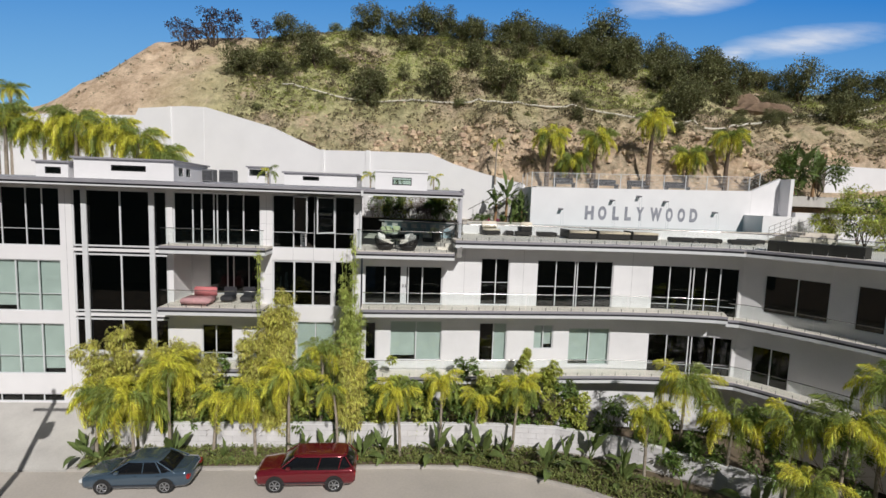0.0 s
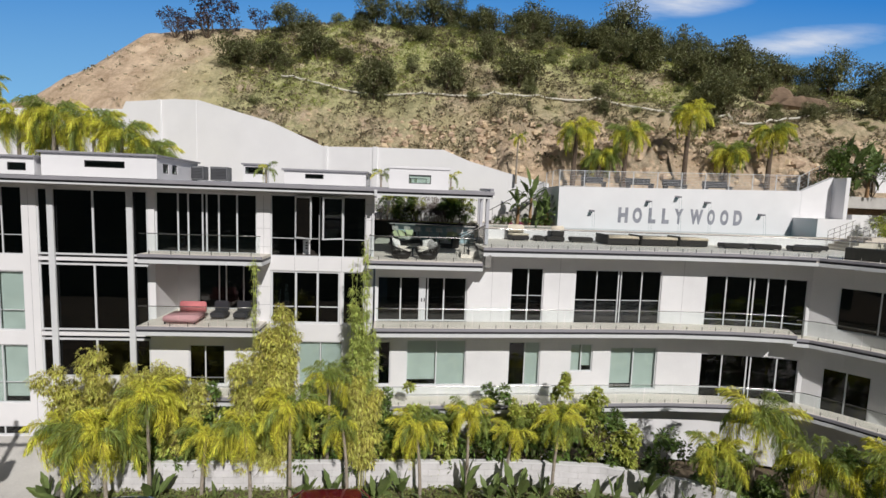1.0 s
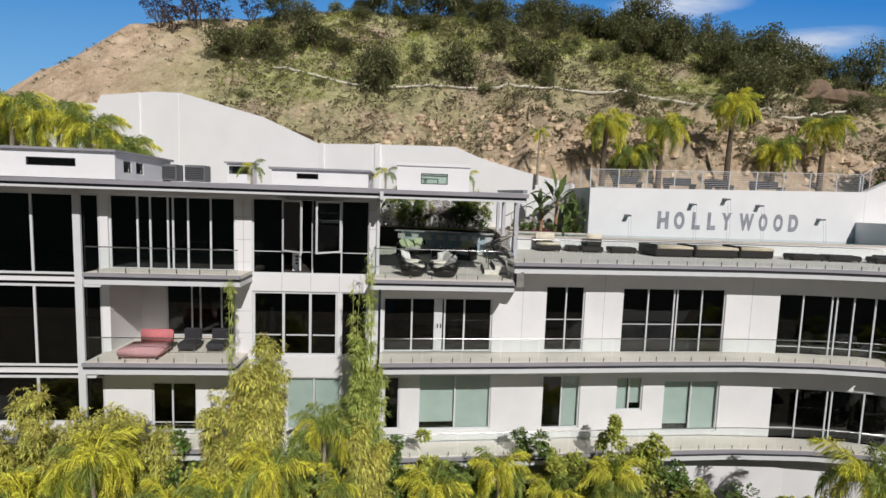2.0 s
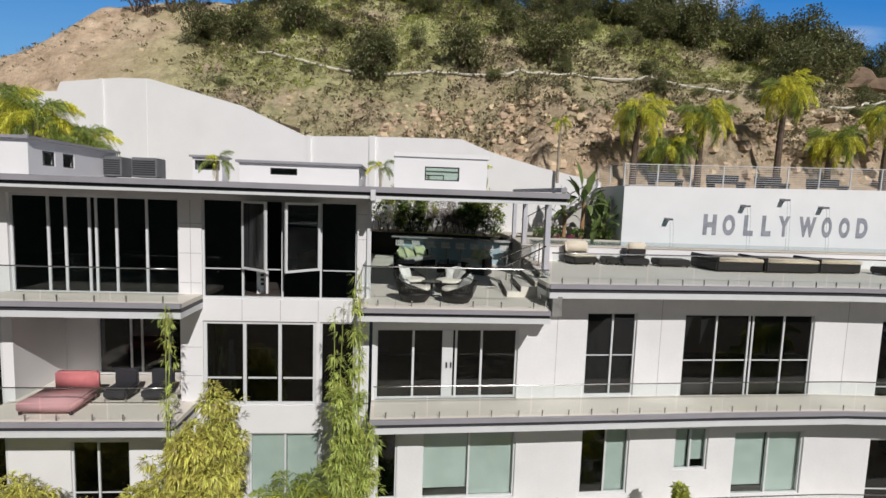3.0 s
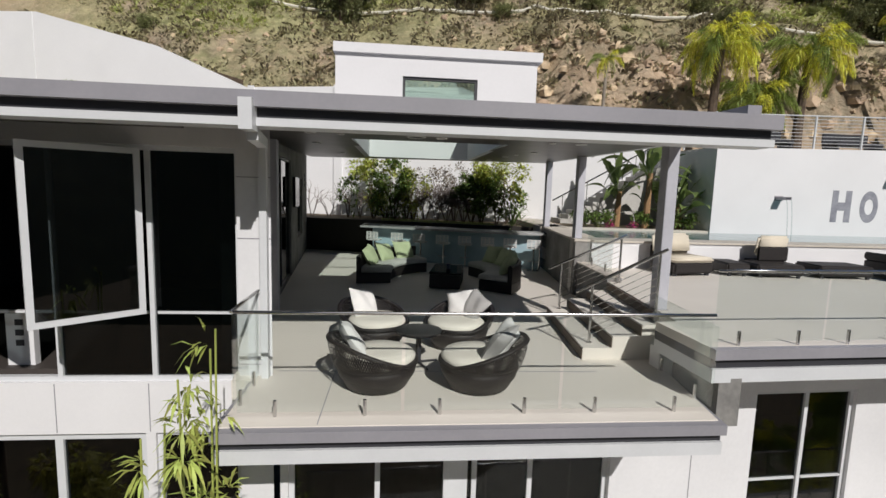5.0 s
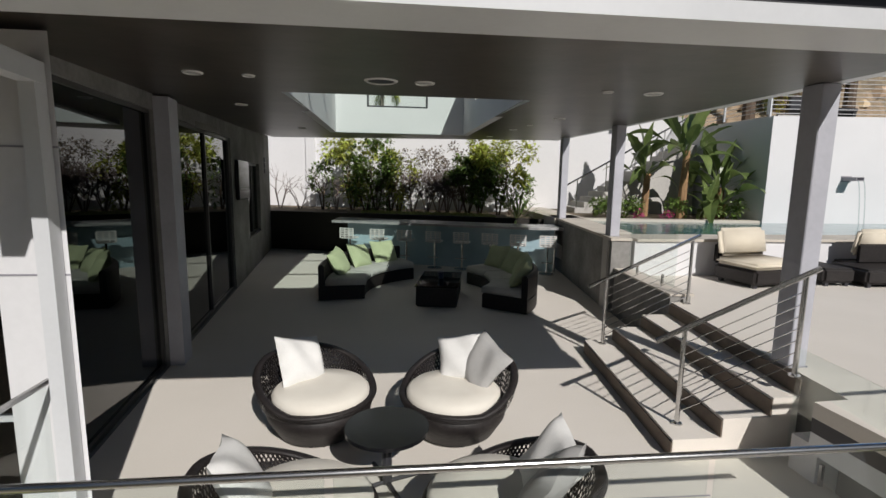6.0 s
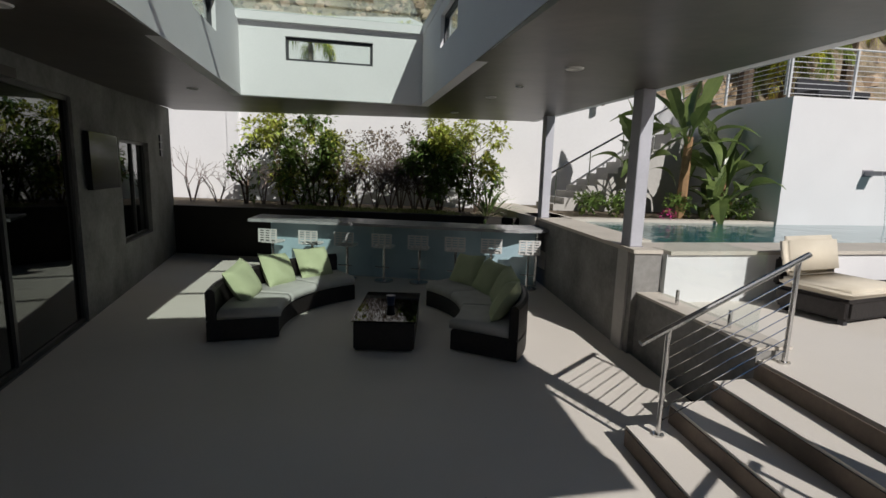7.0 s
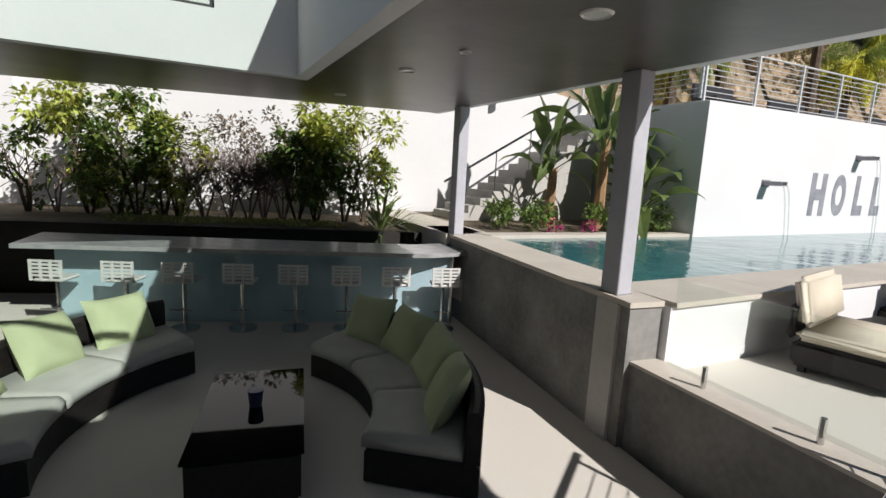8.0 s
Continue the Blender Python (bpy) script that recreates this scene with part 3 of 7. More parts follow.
# roof_band: shadow under the cap, painted as a near-black layer.
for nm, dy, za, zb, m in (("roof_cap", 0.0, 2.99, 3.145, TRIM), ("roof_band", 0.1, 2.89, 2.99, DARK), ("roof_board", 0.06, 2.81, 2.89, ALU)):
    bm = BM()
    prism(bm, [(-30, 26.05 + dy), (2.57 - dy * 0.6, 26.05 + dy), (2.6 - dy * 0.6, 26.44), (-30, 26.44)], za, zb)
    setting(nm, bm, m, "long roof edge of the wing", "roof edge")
    bm = BM()
    prism(bm, [(2.43, 26.441), (2.6 - dy * 0.6, 26.441), (3.81 - dy * 0.6, 38.6), (3.65, 38.6)], lambda x, y: za + 0.185 + (y - 26.3) * 0.029, lambda x, y: zb + (y - 26.3) * 0.029 + 0.165)
    setting(nm, bm, m, "roof edge beside the pool deck", "roof edge")

# deck
bm = BM()
pts = [(2.72, 30.6), (2.55, 28.2), (2.3, 26.3)]
front = [RIGHT.at(rx(2.3) + (RIGHT.s[-1] - rx(2.3)) * i / 24, 1.1) for i in range(25)]
back = [(30.0, 15.5), (34.0, 30.0), (34.0, 40.0), (8.9, 40.0), (3.4, 40.0), (3.3, 36.5)]
prism(bm, front + back + [(3.3, 32.7), (3.08, 32.62), (2.98, 30.62), (2.82, 30.6), (2.55, 28.2)], 0.1, 0.466)
setting("deck", bm, TERR, "pale beige pool deck", "deck")
# This side faces away from the sun; its shade is painted in as grey.
bm = BM()
prism(bm, [(2.31, 26.3), (2.56, 28.2), (2.85, 28.2), (2.6, 26.3)], -0.5, 0.099)
setting("wall_deck_side", bm, WALLG, "side of the raised deck with its shade painted in as grey", "wall")

# hollywood wall
bm = BM()
prism(bm, [(8.9, 36.4), (26.7, 36.4), (26.7, 36.8), (9.35, 36.8), (9.35, 40.6), (8.95, 40.6)], 0.0, lambda x, y: 3.95 + max(0, x - 9) * 0.018)
setting("wall_pool", bm, WHITE, "tall white stucco pool wall with painted letters", "wall")

# right side of the terrace: low walls
LOW = Line([(2.80, 30.6), (2.92, 32.62)])
SIDE = Line([(2.84, 32.62), (3.38, 37.1), (3.5, 38.3)])
bm = BM()
strip(bm, LOW, 0.0, LOW.s[-1] - 0.004, 0.0, 0.3, -0.3, 0.56)
setting("wall_side_low", bm, WALLG, "low grey plaster wall beside the steps", "wall")
bm = BM()
strip(bm, SIDE, 0.0, SIDE.s[-1], 0.0, 0.36, -0.3, 1.1)
setting("wall_side", bm, WALLG, "grey plaster wall between terrace and pool", "wall")
bm = BM()
strip(bm, SIDE, 0.12, 0.42, -0.035, -0.002, F0 + 0.002, 1.098)
setting("trim_pilaster", bm, CONC, "pale plaster pilaster below the roof post", "trim")
# steps
RISER = mat("brown_riser_stone", (0.20, 0.155, 0.12), 0.7, col2=(0.12, 0.09, 0.07), scale=3, fine=30, bump=0.2)
for i in range(3):
    bm = BM()
    x, xf = 1.56 + 0.415 * i, 1.28 + 0.46 * i
    prism(bm, [(xf, 27.95), (2.45, 27.95), (2.82, 30.6), (x, 30.6)], F0 + 0.18 * i, F0 + 0.18 * (i + 1))
    setting("step_%d" % (i + 1), bm, TERR, "pale concrete step up to the pool deck", "step")
for i in range(4):
    bm = BM()
    x, xf = 1.56 + 0.415 * i, 1.28 + 0.46 * i - (0.2 if i == 3 else 0)
    prism(bm, [(xf - 0.012, 27.955), (xf - 0.002, 27.955), (x - 0.002, 30.595), (x - 0.012, 30.595)], F0 + 0.18 * i + 0.003, F0 + 0.18 * i + 0.155)
    setting("trim_riser_%d" % (i + 1), bm, RISER, "dark brown stone riser of the terrace steps", "trim")

# pool
bm = BM()
prism(bm, [(3.22, 32.5), (27.0, 32.3), (27.0, 32.65), (3.24, 32.8)], 0.0, 1.1)
setting("wall_pool_front", bm, WHITE, "white raised pool wall", "wall")
bm = BM()
prism(bm, [(3.4, 32.7), (27, 32.7), (27, 36.39), (3.8, 36.9)], 0.9, 1.1)
WATER = mat("pool_water", (0.055, 0.20, 0.215), 0.04, col2=(0.02, 0.12, 0.14), scale=1.3, fine=5.0, bump=0.5, dist=0.05)
setting("water", bm, WATER, "turquoise pool water with small ripples", "water")

# ---- left terrace wall, columns and posts ----
POSTM = mat("grey_post_paint", (0.50, 0.50, 0.55), 0.5, scale=2, fine=20, bump=0.05)
def lwy(y):
    return (y - 27.2) * 1.00653


LW = Line([(-3.62, 27.2), (-5.2, 41.0)])
doors = [(lwy(27.95), lwy(30.45), F0 - 0.01, 2.93), (lwy(30.95), lwy(34.85), F0 - 0.01, 2.93), (lwy(36.8), lwy(38.75), 0.6, 2.5)]
facade("wall_terrace", LW, lwy(27.9), 13.88, F0 - 0.2, 3.0, doors, WALLG, "grey plaster terrace wall with glass doors", 0.25)
bm = BM()
prism(bm, [LW.at(lwy(27.9), 0), LW.at(13.88, 0), LW.at(13.88, -0.25), LW.at(lwy(27.9), -0.25)], 2.99, lambda x, y: roof_z(x, y) + 0.05)
setting("wall_terrace_top", bm, WALLG, "grey plaster band above the terrace doors", "wall")
DGLASS = glass_mat("door_glass", (0.10, 0.14, 0.13), base=0.09)
DFRAME = mat("dark_bronze_frame", (0.055, 0.052, 0.05), 0.4, scale=3, bump=0.03)
window(LW, doors[0][0], doors[0][1], F0, 2.93, (), None, 0.06, 0.045, DGLASS, "tall dark glass terrace door in dark frame", fm=DFRAME)
window(LW, doors[1][0], doors[1][1], F0, 2.93, (0.52,), None, 0.06, 0.06, DGLASS, "tall dark sliding glass terrace doors in dark frame", fm=DFRAME)
window(LW, doors[2][0], doors[2][1], 0.6, 2.5, (0.55,), None, 0.1, 0.06, DGLASS, "dark window in the grey terrace wall", fm=DFRAME)
bm = BM()
prism(bm, [(-3.57, 27.37), (-3.15, 27.37), (-3.48, 27.89), (-3.68, 27.89), (-3.57, 27.6)], G, 2.98)
setting("column", bm, PANEL, "white panelled column beside the terrace", "column")
bm = BM()
for z in (-0.1, 1.55, 2.32):
    prism(bm, [(-3.56, 27.366), (-3.146, 27.366), (-3.474, 27.885), (-3.56, 27.885)], z, z + 0.012)
setting("trim_column", bm, TRIM, "thin grey joints round the white column", "trim")
bm = BM()
strip(bm, LW, lwy(30.46), lwy(30.8), 0.002, 0.17, F0 + 0.002, 3.09)
setting("column_door", bm, POSTM, "grey square column between the glass doors", "column")
tv = empty("television", "flat black outdoor screen on the grey wall", "television", at=(-4.4, 35.7, 1.65))
bm = BM()
strip(bm, LW, lwy(35.1), lwy(36.35), 0.03, 0.1, 1.65, 2.5)
ob = part("screen", bm, mat("black_gloss", (0.012, 0.012, 0.014), 0.15, bump=0, spec=0.25), tv)
ob.matrix_parent_inverse = Matrix.Translation(tv.location).inverted()
bm = BM()
strip(bm, LW, lwy(35.5), lwy(36.0), 0.0, 0.03, 1.9, 2.2)
ob = part("bracket", bm, DARK, tv)
ob.matrix_parent_inverse = Matrix.Translation(tv.location).inverted()
sw = empty("wall_switch", "small dark control panel on the grey wall", "switch", at=(-5.0, 39.7, 2.0))
for i in range(3):
    bm = BM()
    strip(bm, LW, lwy(39.75), lwy(40.0), 0.0, 0.03, 2.25 + 0.17 * i, 2.39 + 0.17 * i)
    ob = part("switch_plate", bm, DARK, sw)
    ob.matrix_parent_inverse = Matrix.Translation(sw.location).inverted()
dp = empty("downpipe", "white rain downpipe on the column", "downpipe", at=(-3.22, 27.31, -0.25))
bm = BM()
box(bm, -0.045, -0.05, 0.002, 0.045, 0.05, 2.93)
part("pipe", bm, ALU, dp)
bm = BM()
box(bm, 0.13, -1.34, 3.01, 0.26, -1.1, 3.31)
prism(bm, [(-0.045, 0.05), (-0.045, -0.05), (0.14, -1.1), (0.25, -1.1), (0.045, 0.05)], 2.93, 3.05)
part("hopper", bm, ALU, dp)


def hung(e, ob):
    ob.matrix_parent_inverse = Matrix.Translation(e.location).inverted()
    return ob


def post(x, y, z0):
    e = empty("post", "square grey steel post carrying the roof edge", "post", "roof posts", "structure", (x, y, z0))
    bm = BM()
    h = roof_z(x, y) - z0
    box(bm, -0.09, -0.11, 0.004, 0.09, 0.11, h - 0.002)
    bmesh.ops.bevel(bm, geom=bm.edges[:], offset=0.008, segments=1, affect='EDGES')
    part("shaft", bm, POSTM, e)
    bm = BM()
    box(bm, -0.1, -0.12, 0.0, 0.1, 0.12, 0.012)
    part("base_plate", bm, TRIM, e)
    return e


post(2.62, 28.3, 0.466)
post(2.99, 32.95, 1.15)
post(3.46, 37.05, 1.15)

# ---- skylight over the terrace ----
x0, y0, x1, y1 = SKY
bm = BM()
SKYW = Line([(x0, y0), (x1, y0), (x1, y1), (x0, y1), (x0, y0)])
zt = 4.26


def skylight_box(name, X0, Y0, X1, Y1, zb, zt, wins, label):
    """A white roof box with small windows; wins: side, from, to, low, high."""
    e = empty(name, label, "roof box", kind="structure", at=((X0 + X1) / 2, (Y0 + Y1) / 2, zb))
    t = 0.14
    for side, (a, b) in {"front": ((X0, Y0), (X1, Y0)), "right": ((X1, Y0 + t), (X1, Y1 - t)), "back": ((X1, Y1), (X0, Y1)), "left": ((X0, Y1 - t), (X0, Y0 + t))}.items():
        ln = Line([a, b])
        op = [(p, q, c, d) for s, p, q, c, d in wins if s == side]
        ss = sorted({0, ln.s[-1]} | {v for o in op for v in o[:2]})
        zs = sorted({zb, zt} | {v for o in op for v in o[2:]})
        bm = BM()
        cells(bm, ln, ss, zs, lambda s, z: not any(p < s < q and c < z < d for p, q, c, d in op), -t, 0)
        w = hung(e, part("wall", bm, WHITE, e))
        for p, q, c, d in op:
            for (a_, b_, c_, d_) in ((p, q, c, c + 0.04), (p, q, d - 0.04, d), (p, p + 0.04, c + 0.04, d - 0.04), (q - 0.04, q, c + 0.04, d - 0.04)):
                bm = BM()
                strip(bm, ln, a_, b_, -0.09, -0.03, c_, d_, 3)
                hung(e, part("window_frame", bm, DARK, e))
            bm = BM()
            strip(bm, ln, p + 0.04, q - 0.04, -0.066, -0.06, c + 0.04, d - 0.04, 3)
            hung(e, part("pane", bm, CLEAR2, e)).visible_shadow = False
    return e


CLEAR2 = glass_mat("clear_glass", (0.88, 0.94, 0.91))
yb = 28.78
sb = skylight_box("skylight", x0 - 0.134, yb, x1 + 0.134, y1 + 0.134, 3.16, zt, [("front", 1.02, 2.18, 3.5, 3.96), ("back", 0.95, 2.3, 3.72, 4.08), ("left", 1.4, 2.4, 3.72, 4.1), ("right", 3.9, 4.9, 3.7, 4.12), ("left", 3.4, 4.4, 3.72, 4.1)], "white skylight box with small windows on the roof")
for q in ((x0 - 0.16, yb - 0.06, x1 + 0.2, yb + 0.14), (x0 - 0.16, y1 - 0.1, x1 + 0.2, y1 + 0.3), (x0 - 0.16, yb + 0.14, x0 - 0.02, y1 - 0.1), (x1 - 0.02, yb + 0.14, x1 + 0.2, y1 - 0.1)):
    bm = BM()
    box(bm, q[0], q[1], zt, q[2], q[3], zt + 0.14)
    hung(sb, part("lid_frame", bm, WHITE, sb))
bm = BM()
box(bm, x0 - 0.02, yb + 0.14, zt + 0.122, x1 - 0.02, y1 - 0.1, zt + 0.13)
hung(sb, part("top_pane", bm, CLEAR2, sb, "green-tinted roof glass"))
for y in (30.5, 32.5):
    bm = BM()
    box(bm, x0 - 0.02, y - 0.03, zt + 0.06, x1 - 0.08, y + 0.03, zt + 0.12)
    hung(sb, part("glazing_bar", bm, ALU, sb))
for X0, X1, Y0, Y1, zt2, wins in ((-9.05, -4.14, 33.3, 36.8, 4.18, [("front", 1.25, 2.35, 3.72, 4.0), ("right", 0.5, 1.2, 3.72, 4.0)]), (-20.3, -14.6, 29.6, 34.5, 4.42, [("front", 2.1, 4.1, 3.75, 4.1), ("right", 0.5, 1.1, 3.6, 4.1), ("right", 1.5, 2.1, 3.6, 4.1)]), (-22.3, -20.5, 29.4, 33.0, 4.12, [("front", 0.5, 1.4, 3.45, 3.85)]), (-13.3, -11.8, 38.9, 39.9, 4.75, [("front", 0.12, 1.38, 4.1, 4.6)])):
    e = skylight_box("roof_box", X0, Y0, X1, Y1, roof_z(0, Y0) + 0.17, zt2, wins, "white stucco roof box with slot windows")
    bm = BM()
    prism(bm, [(X0 - 0.12, Y0 - 0.15), (X1 + 0.12, Y0 - 0.15), (X1 + 0.12, Y1 + 0.12), (X0 - 0.12, Y1 + 0.12)], zt2, zt2 + 0.1)
    hung(e, part("lid", bm, TRIM, e))
    # Dark sheet added behind the slot windows to stand in for the dim inside.
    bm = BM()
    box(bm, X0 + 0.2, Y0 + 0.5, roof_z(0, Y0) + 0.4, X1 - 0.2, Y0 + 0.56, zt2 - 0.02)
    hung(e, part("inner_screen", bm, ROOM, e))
for i, x in enumerate((-14.9, -13.5)):
    ac = empty("air_conditioner", "dark grey louvred air conditioning unit on the roof", "air conditioner", "roof units", at=(x + 0.5, 34.0, roof_z(0, 34) + 0.2))
    bm = BM()
    box(bm, -0.5, -0.4, 0, 0.5, 0.4, 0.82)
    bmesh.ops.bevel(bm, geom=bm.edges[:], offset=0.03, segments=1, affect='EDGES')
    part("housing", bm, mat("unit_grey%d" % i, (0.16, 0.165, 0.175), 0.5, bump=0.05), ac)
    for k in range(7):
        bm = BM()
        box(bm, -0.45, -0.425, 0.1 + 0.09 * k, 0.45, -0.4, 0.15 + 0.09 * k)
        part("louvre", bm, DARK, ac)

# ceiling lights
LAMPS = ((-2.92, 28.85, 0.09, 0), (-2.46, 28.9, 0.06, 0), (-3.22, 31.3, 0.09, 0), (-1.28, 28.95, 0.16, 1), (-0.87, 28.98, 0.1, 0), (1.0, 29.1, 0.06, 0), (1.5, 29.12, 0.1, 0), (1.5, 31.95, 0.1, 0), (1.42, 33.35, 0.055, 0), (1.4, 34.55, 0.09, 0), (1.45, 37.3, 0.09, 0), (-3.2, 35.8, 0.09, 0))
LAMPT = mat("lamp_trim", (0.75, 0.74, 0.72), 0.4, bump=0)
LAMPD = mat("lamp_glass", (0.6, 0.6, 0.58), 0.2, bump=0)
for x, y, r, dark in LAMPS:
    e = empty("ceiling_light" if not dark else "ceiling_speaker", "small round recessed light with a white trim ring, unlit" if not dark else "round dark recessed ceiling speaker with a pale ring", "ceiling light" if not dark else "speaker", "ceiling lights" if not dark else "", at=(x, y, roof_z(x, y)))
    bm = BM()
    for a in range(20):
        t0, t1 = 2 * math.pi * a / 20, 2 * math.pi * (a + 1) / 20
        q = [bm.verts.new((rr * math.cos(t), rr * math.sin(t), z)) for rr, t, z in ((r, t0, -0.002), (r, t1, -0.002), (r * 0.86, t1, -0.016), (r * 0.86, t0, -0.016), (r * 0.76, t1, -0.004), (r * 0.76, t0, -0.004))]
        bm.faces.new((q[0], q[1], q[2], q[3]))
        bm.faces.new((q[3], q[2], q[4], q[5]))
    part("trim_ring", bm, LAMPT, e)
    bm = BM()
    bar(bm, (0, 0, -0.006), (0, 0, 0.01), r * 0.78, 20)
    part("lens" if not dark else "grille", bm, DARK if dark else LAMPD, e)

# ---- windows of the street front ----
window(LEFT, lx(-24.5), lx(-19.75), -0.6, 2.65, (0.35, 0.62, 0.8), 0.35)
window(LEFT, lx(-24.5), lx(-19.8), -4.3, -1.38, (0.22, 0.48, 0.74), -3.3, blind=(0, 1, 2, 3))
window(LEFT, lx(-24.5), lx(-19.75), -7.95, -5.0, (0.22, 0.48, 0.74), -6.9, blind=(0, 1, 2, 3))
window(LEFT, lx(-24.5), lx(-19.9), -9.6, -9.12, (0.25, 0.5, 0.75))
for zb, zt3 in ((-0.55, 2.65), (-4.25, -0.95), (-6.6, -4.65)):
    window(LEFT, lx(-19.1), lx(-14.0), zb, zt3, (0.13, 0.5, 0.84), None, 0.05, 0.09, label="tall dark curtain wall window with white mullions")
for za, zb in ((-0.95, -0.55), (-4.65, -4.25)):
    bm = BM()
    strip(bm, LEFT, lx(-19.1), lx(-14.0), -0.2, -0.03, za + 0.12, zb - 0.12, 3)
    setting("trim_spandrel", bm, WHITE, "white band between the tall windows", "trim")
for x in (-18.43, -14.82):
    bm = BM()
    strip(bm, LEFT, lx(x - 0.14), lx(x + 0.14), -0.02, 0.07, -6.6, 2.65, 3)
    setting("trim_mullion", bm, ALU, "broad white mullion of the curtain wall", "trim")
window(LEFT, lx(-13.7), lx(-8.88), -0.3, 2.65, (0.22, 0.32, 0.46, 0.5, 0.62, 0.8), None, 0.12, 0.07, label="dark sliding balcony doors with white frames")
window(LEFT, lx(-12.2), lx(-10.45), -6.95, -4.9, (0.45,), -6.6)
window(LEFT, lx(-8.22), lx(-3.57), -0.36, 2.68, (0.255, 0.51, 0.76), 0.55, skip=(1,), label="dark window with two casements standing open")
window(LEFT, lx(-8.22), lx(-4.80), -3.75, -1.06, (0.36, 0.673), -2.88, w=0.10, label="dark window with white frame behind bamboo")
window(LEFT, lx(-4.68), lx(-3.6), -3.75, -1.06)
window(LEFT, lx(-6.85), lx(-4.65), -6.9, -4.65, (0.5,), blind=(0, 1))
# open casements
for hinge, sgn in ((-7.0, 1), (-4.7, -1)):
    e = empty("casement", "white framed casement standing open", "window", "open casements", "structure", (hinge, 27.37, 0.58))
    e.rotation_euler = (0, 0, radians(-38) if sgn > 0 else radians(180 + 42))
    for a, b, c, d in ((0, 1.15, 0, 0.07), (0, 1.15, 1.98, 2.05), (0, 0.07, 0.07, 1.98), (1.08, 1.15, 0.07, 1.98)):
        bm = BM()
        box(bm, a, -0.03, c, b, 0.03, d)
        part("leaf_frame", bm, ALU, e)
    bm = BM()
    box(bm, 0.07, -0.004, 0.07, 1.08, 0.004, 1.98)
    part("pane", bm, GLASS, e)
window(RIGHT, rx(-2.95), rx(1.62), -3.5, -1.2, (0.26, 0.49, 0.56, 0.74), None, 0.1, 0.07, label="dark sliding doors below the terrace")
window(RIGHT, rx(3.9), rx(5.65), -3.48, -0.64, (0.53,), -2.1, label="tall dark window in the white curved wall")
window(RIGHT, rx(7.35), rx(12.15), -3.68, -0.68, (0.25, 0.5, 0.53, 0.77), -2.3, label="wide dark window in the white curved wall")
window(RIGHT, rx(14.55), rx(19.45), -3.95, -0.8, (0.22, 0.46, 0.5, 0.64, 0.8), -3.2, label="wide dark window in the white curved wall")
window(RIGHT, rx(20.3) + 0.1, rx(22.2), -3.22, -0.98, (0.52,), label="dark window in the shaded curved wall")
window(RIGHT, rx(22.75), rx(24.2), -3.3, -0.93, (0.4, 0.6), label="dark window in the shaded curved wall")
window(RIGHT, rx(-2.85), rx(-2.2), -6.85, -4.56)
window(RIGHT, rx(-1.4), rx(1.7), -6.9, -4.48, (0.5,), blind=(0, 1), label="window with pale green blinds")
window(RIGHT, rx(3.95), rx(5.67), -6.95, -4.57, (0.52,), blind=(1,), label="window with one pale blind drawn")
window(RIGHT, rx(7.33), rx(8.57), -6.2, -4.68, (0.5,), blind=(0, 1), label="small window with pale green blinds")
window(RIGHT, rx(9.55), rx(12.2), -7.2, -4.85, (0.5,), blind=(0, 1), label="window with pale green blinds")
window(RIGHT, rx(14.6), rx(19.4), -7.6, -5.1, (0.24, 0.5, 0.54, 0.8), -7.0, label="wide dark sliding doors in the white curved wall")
window(RIGHT, rx(20.15), rx(21.35), -7.7, -5.25, (0.5,), label="dark window in the shaded curved wall")
bm = BM()
strip(bm, RIGHT, rx(-0.84), rx(-0.5), -0.1, -0.03, -3.44, -1.26, 3)
setting("trim_door_stile", bm, ALU, "broad white stile of the sliding door", "trim")
e = empty("door_pull", "small dark door pull on the white stile", "door handle", at=(-0.66, 27.2, -2.4))
for x in (-0.72, -0.58):
    bm = BM()
    strip(bm, RIGHT, rx(x), rx(x) + 0.05, -0.03, -0.005, -2.48, -2.3, 3)
    hung(e, part("pull", bm, DARK, e))
e = empty("wall_socket_panel", "white upright panel with three dark holes behind glass", "panel", at=(-6.55, 27.9, -0.3))
bm = BM()
box(bm, -0.17, -0.05, 0, 0.17, 0.05, 0.74)
part("body", bm, WHITE, e)
for z in (0.34, 0.48, 0.62):
    bm = BM()
    box(bm, -0.05, -0.06, z - 0.04, 0.05, -0.05, z + 0.04)
    part("hole", bm, DARK, e)
for x, w, h, tl in ((-8.02, 0.08, 1.5, 5), (-7.62, 0.14, 1.75, 0), (-7.45, 0.08, 1.3, -4)):
    e = empty("board", "white board leaning behind the dark window", "board", "boards behind the window")
    bm = BM()
    box(bm, -w / 2, -0.02, 0, w / 2, 0.02, h)
    part("plank", bm, WHITE, e)
    e.matrix_basis = pose(x, 28.0, -3.6, -6, tl, 0)
# panel joints on the curved wall
for x in (2.9, 6.5, 13.3):
    bm = BM()
    strip(bm, RIGHT, rx(x), rx(x) + 0.012, 0.0, 0.004, -3.5, 0.02, 3)
    setting("trim_joint", bm, TRIM, "thin upright joint between white wall panels", "trim")

for x, za, zb in ((-7.05, -1.04, -0.38), (-5.9, -1.04, -0.38), (-4.75, -1.04, -0.38), (-8.55, -0.6, 2.6), (-19.45, -8.9, 2.6)):
    bm = BM()
    strip(bm, LEFT, lx(x), lx(x) + 0.012, 0.0, 0.003, za, zb, 3)
    setting("trim_joint", bm, TRIM, "thin joint in the white stucco front", "trim")
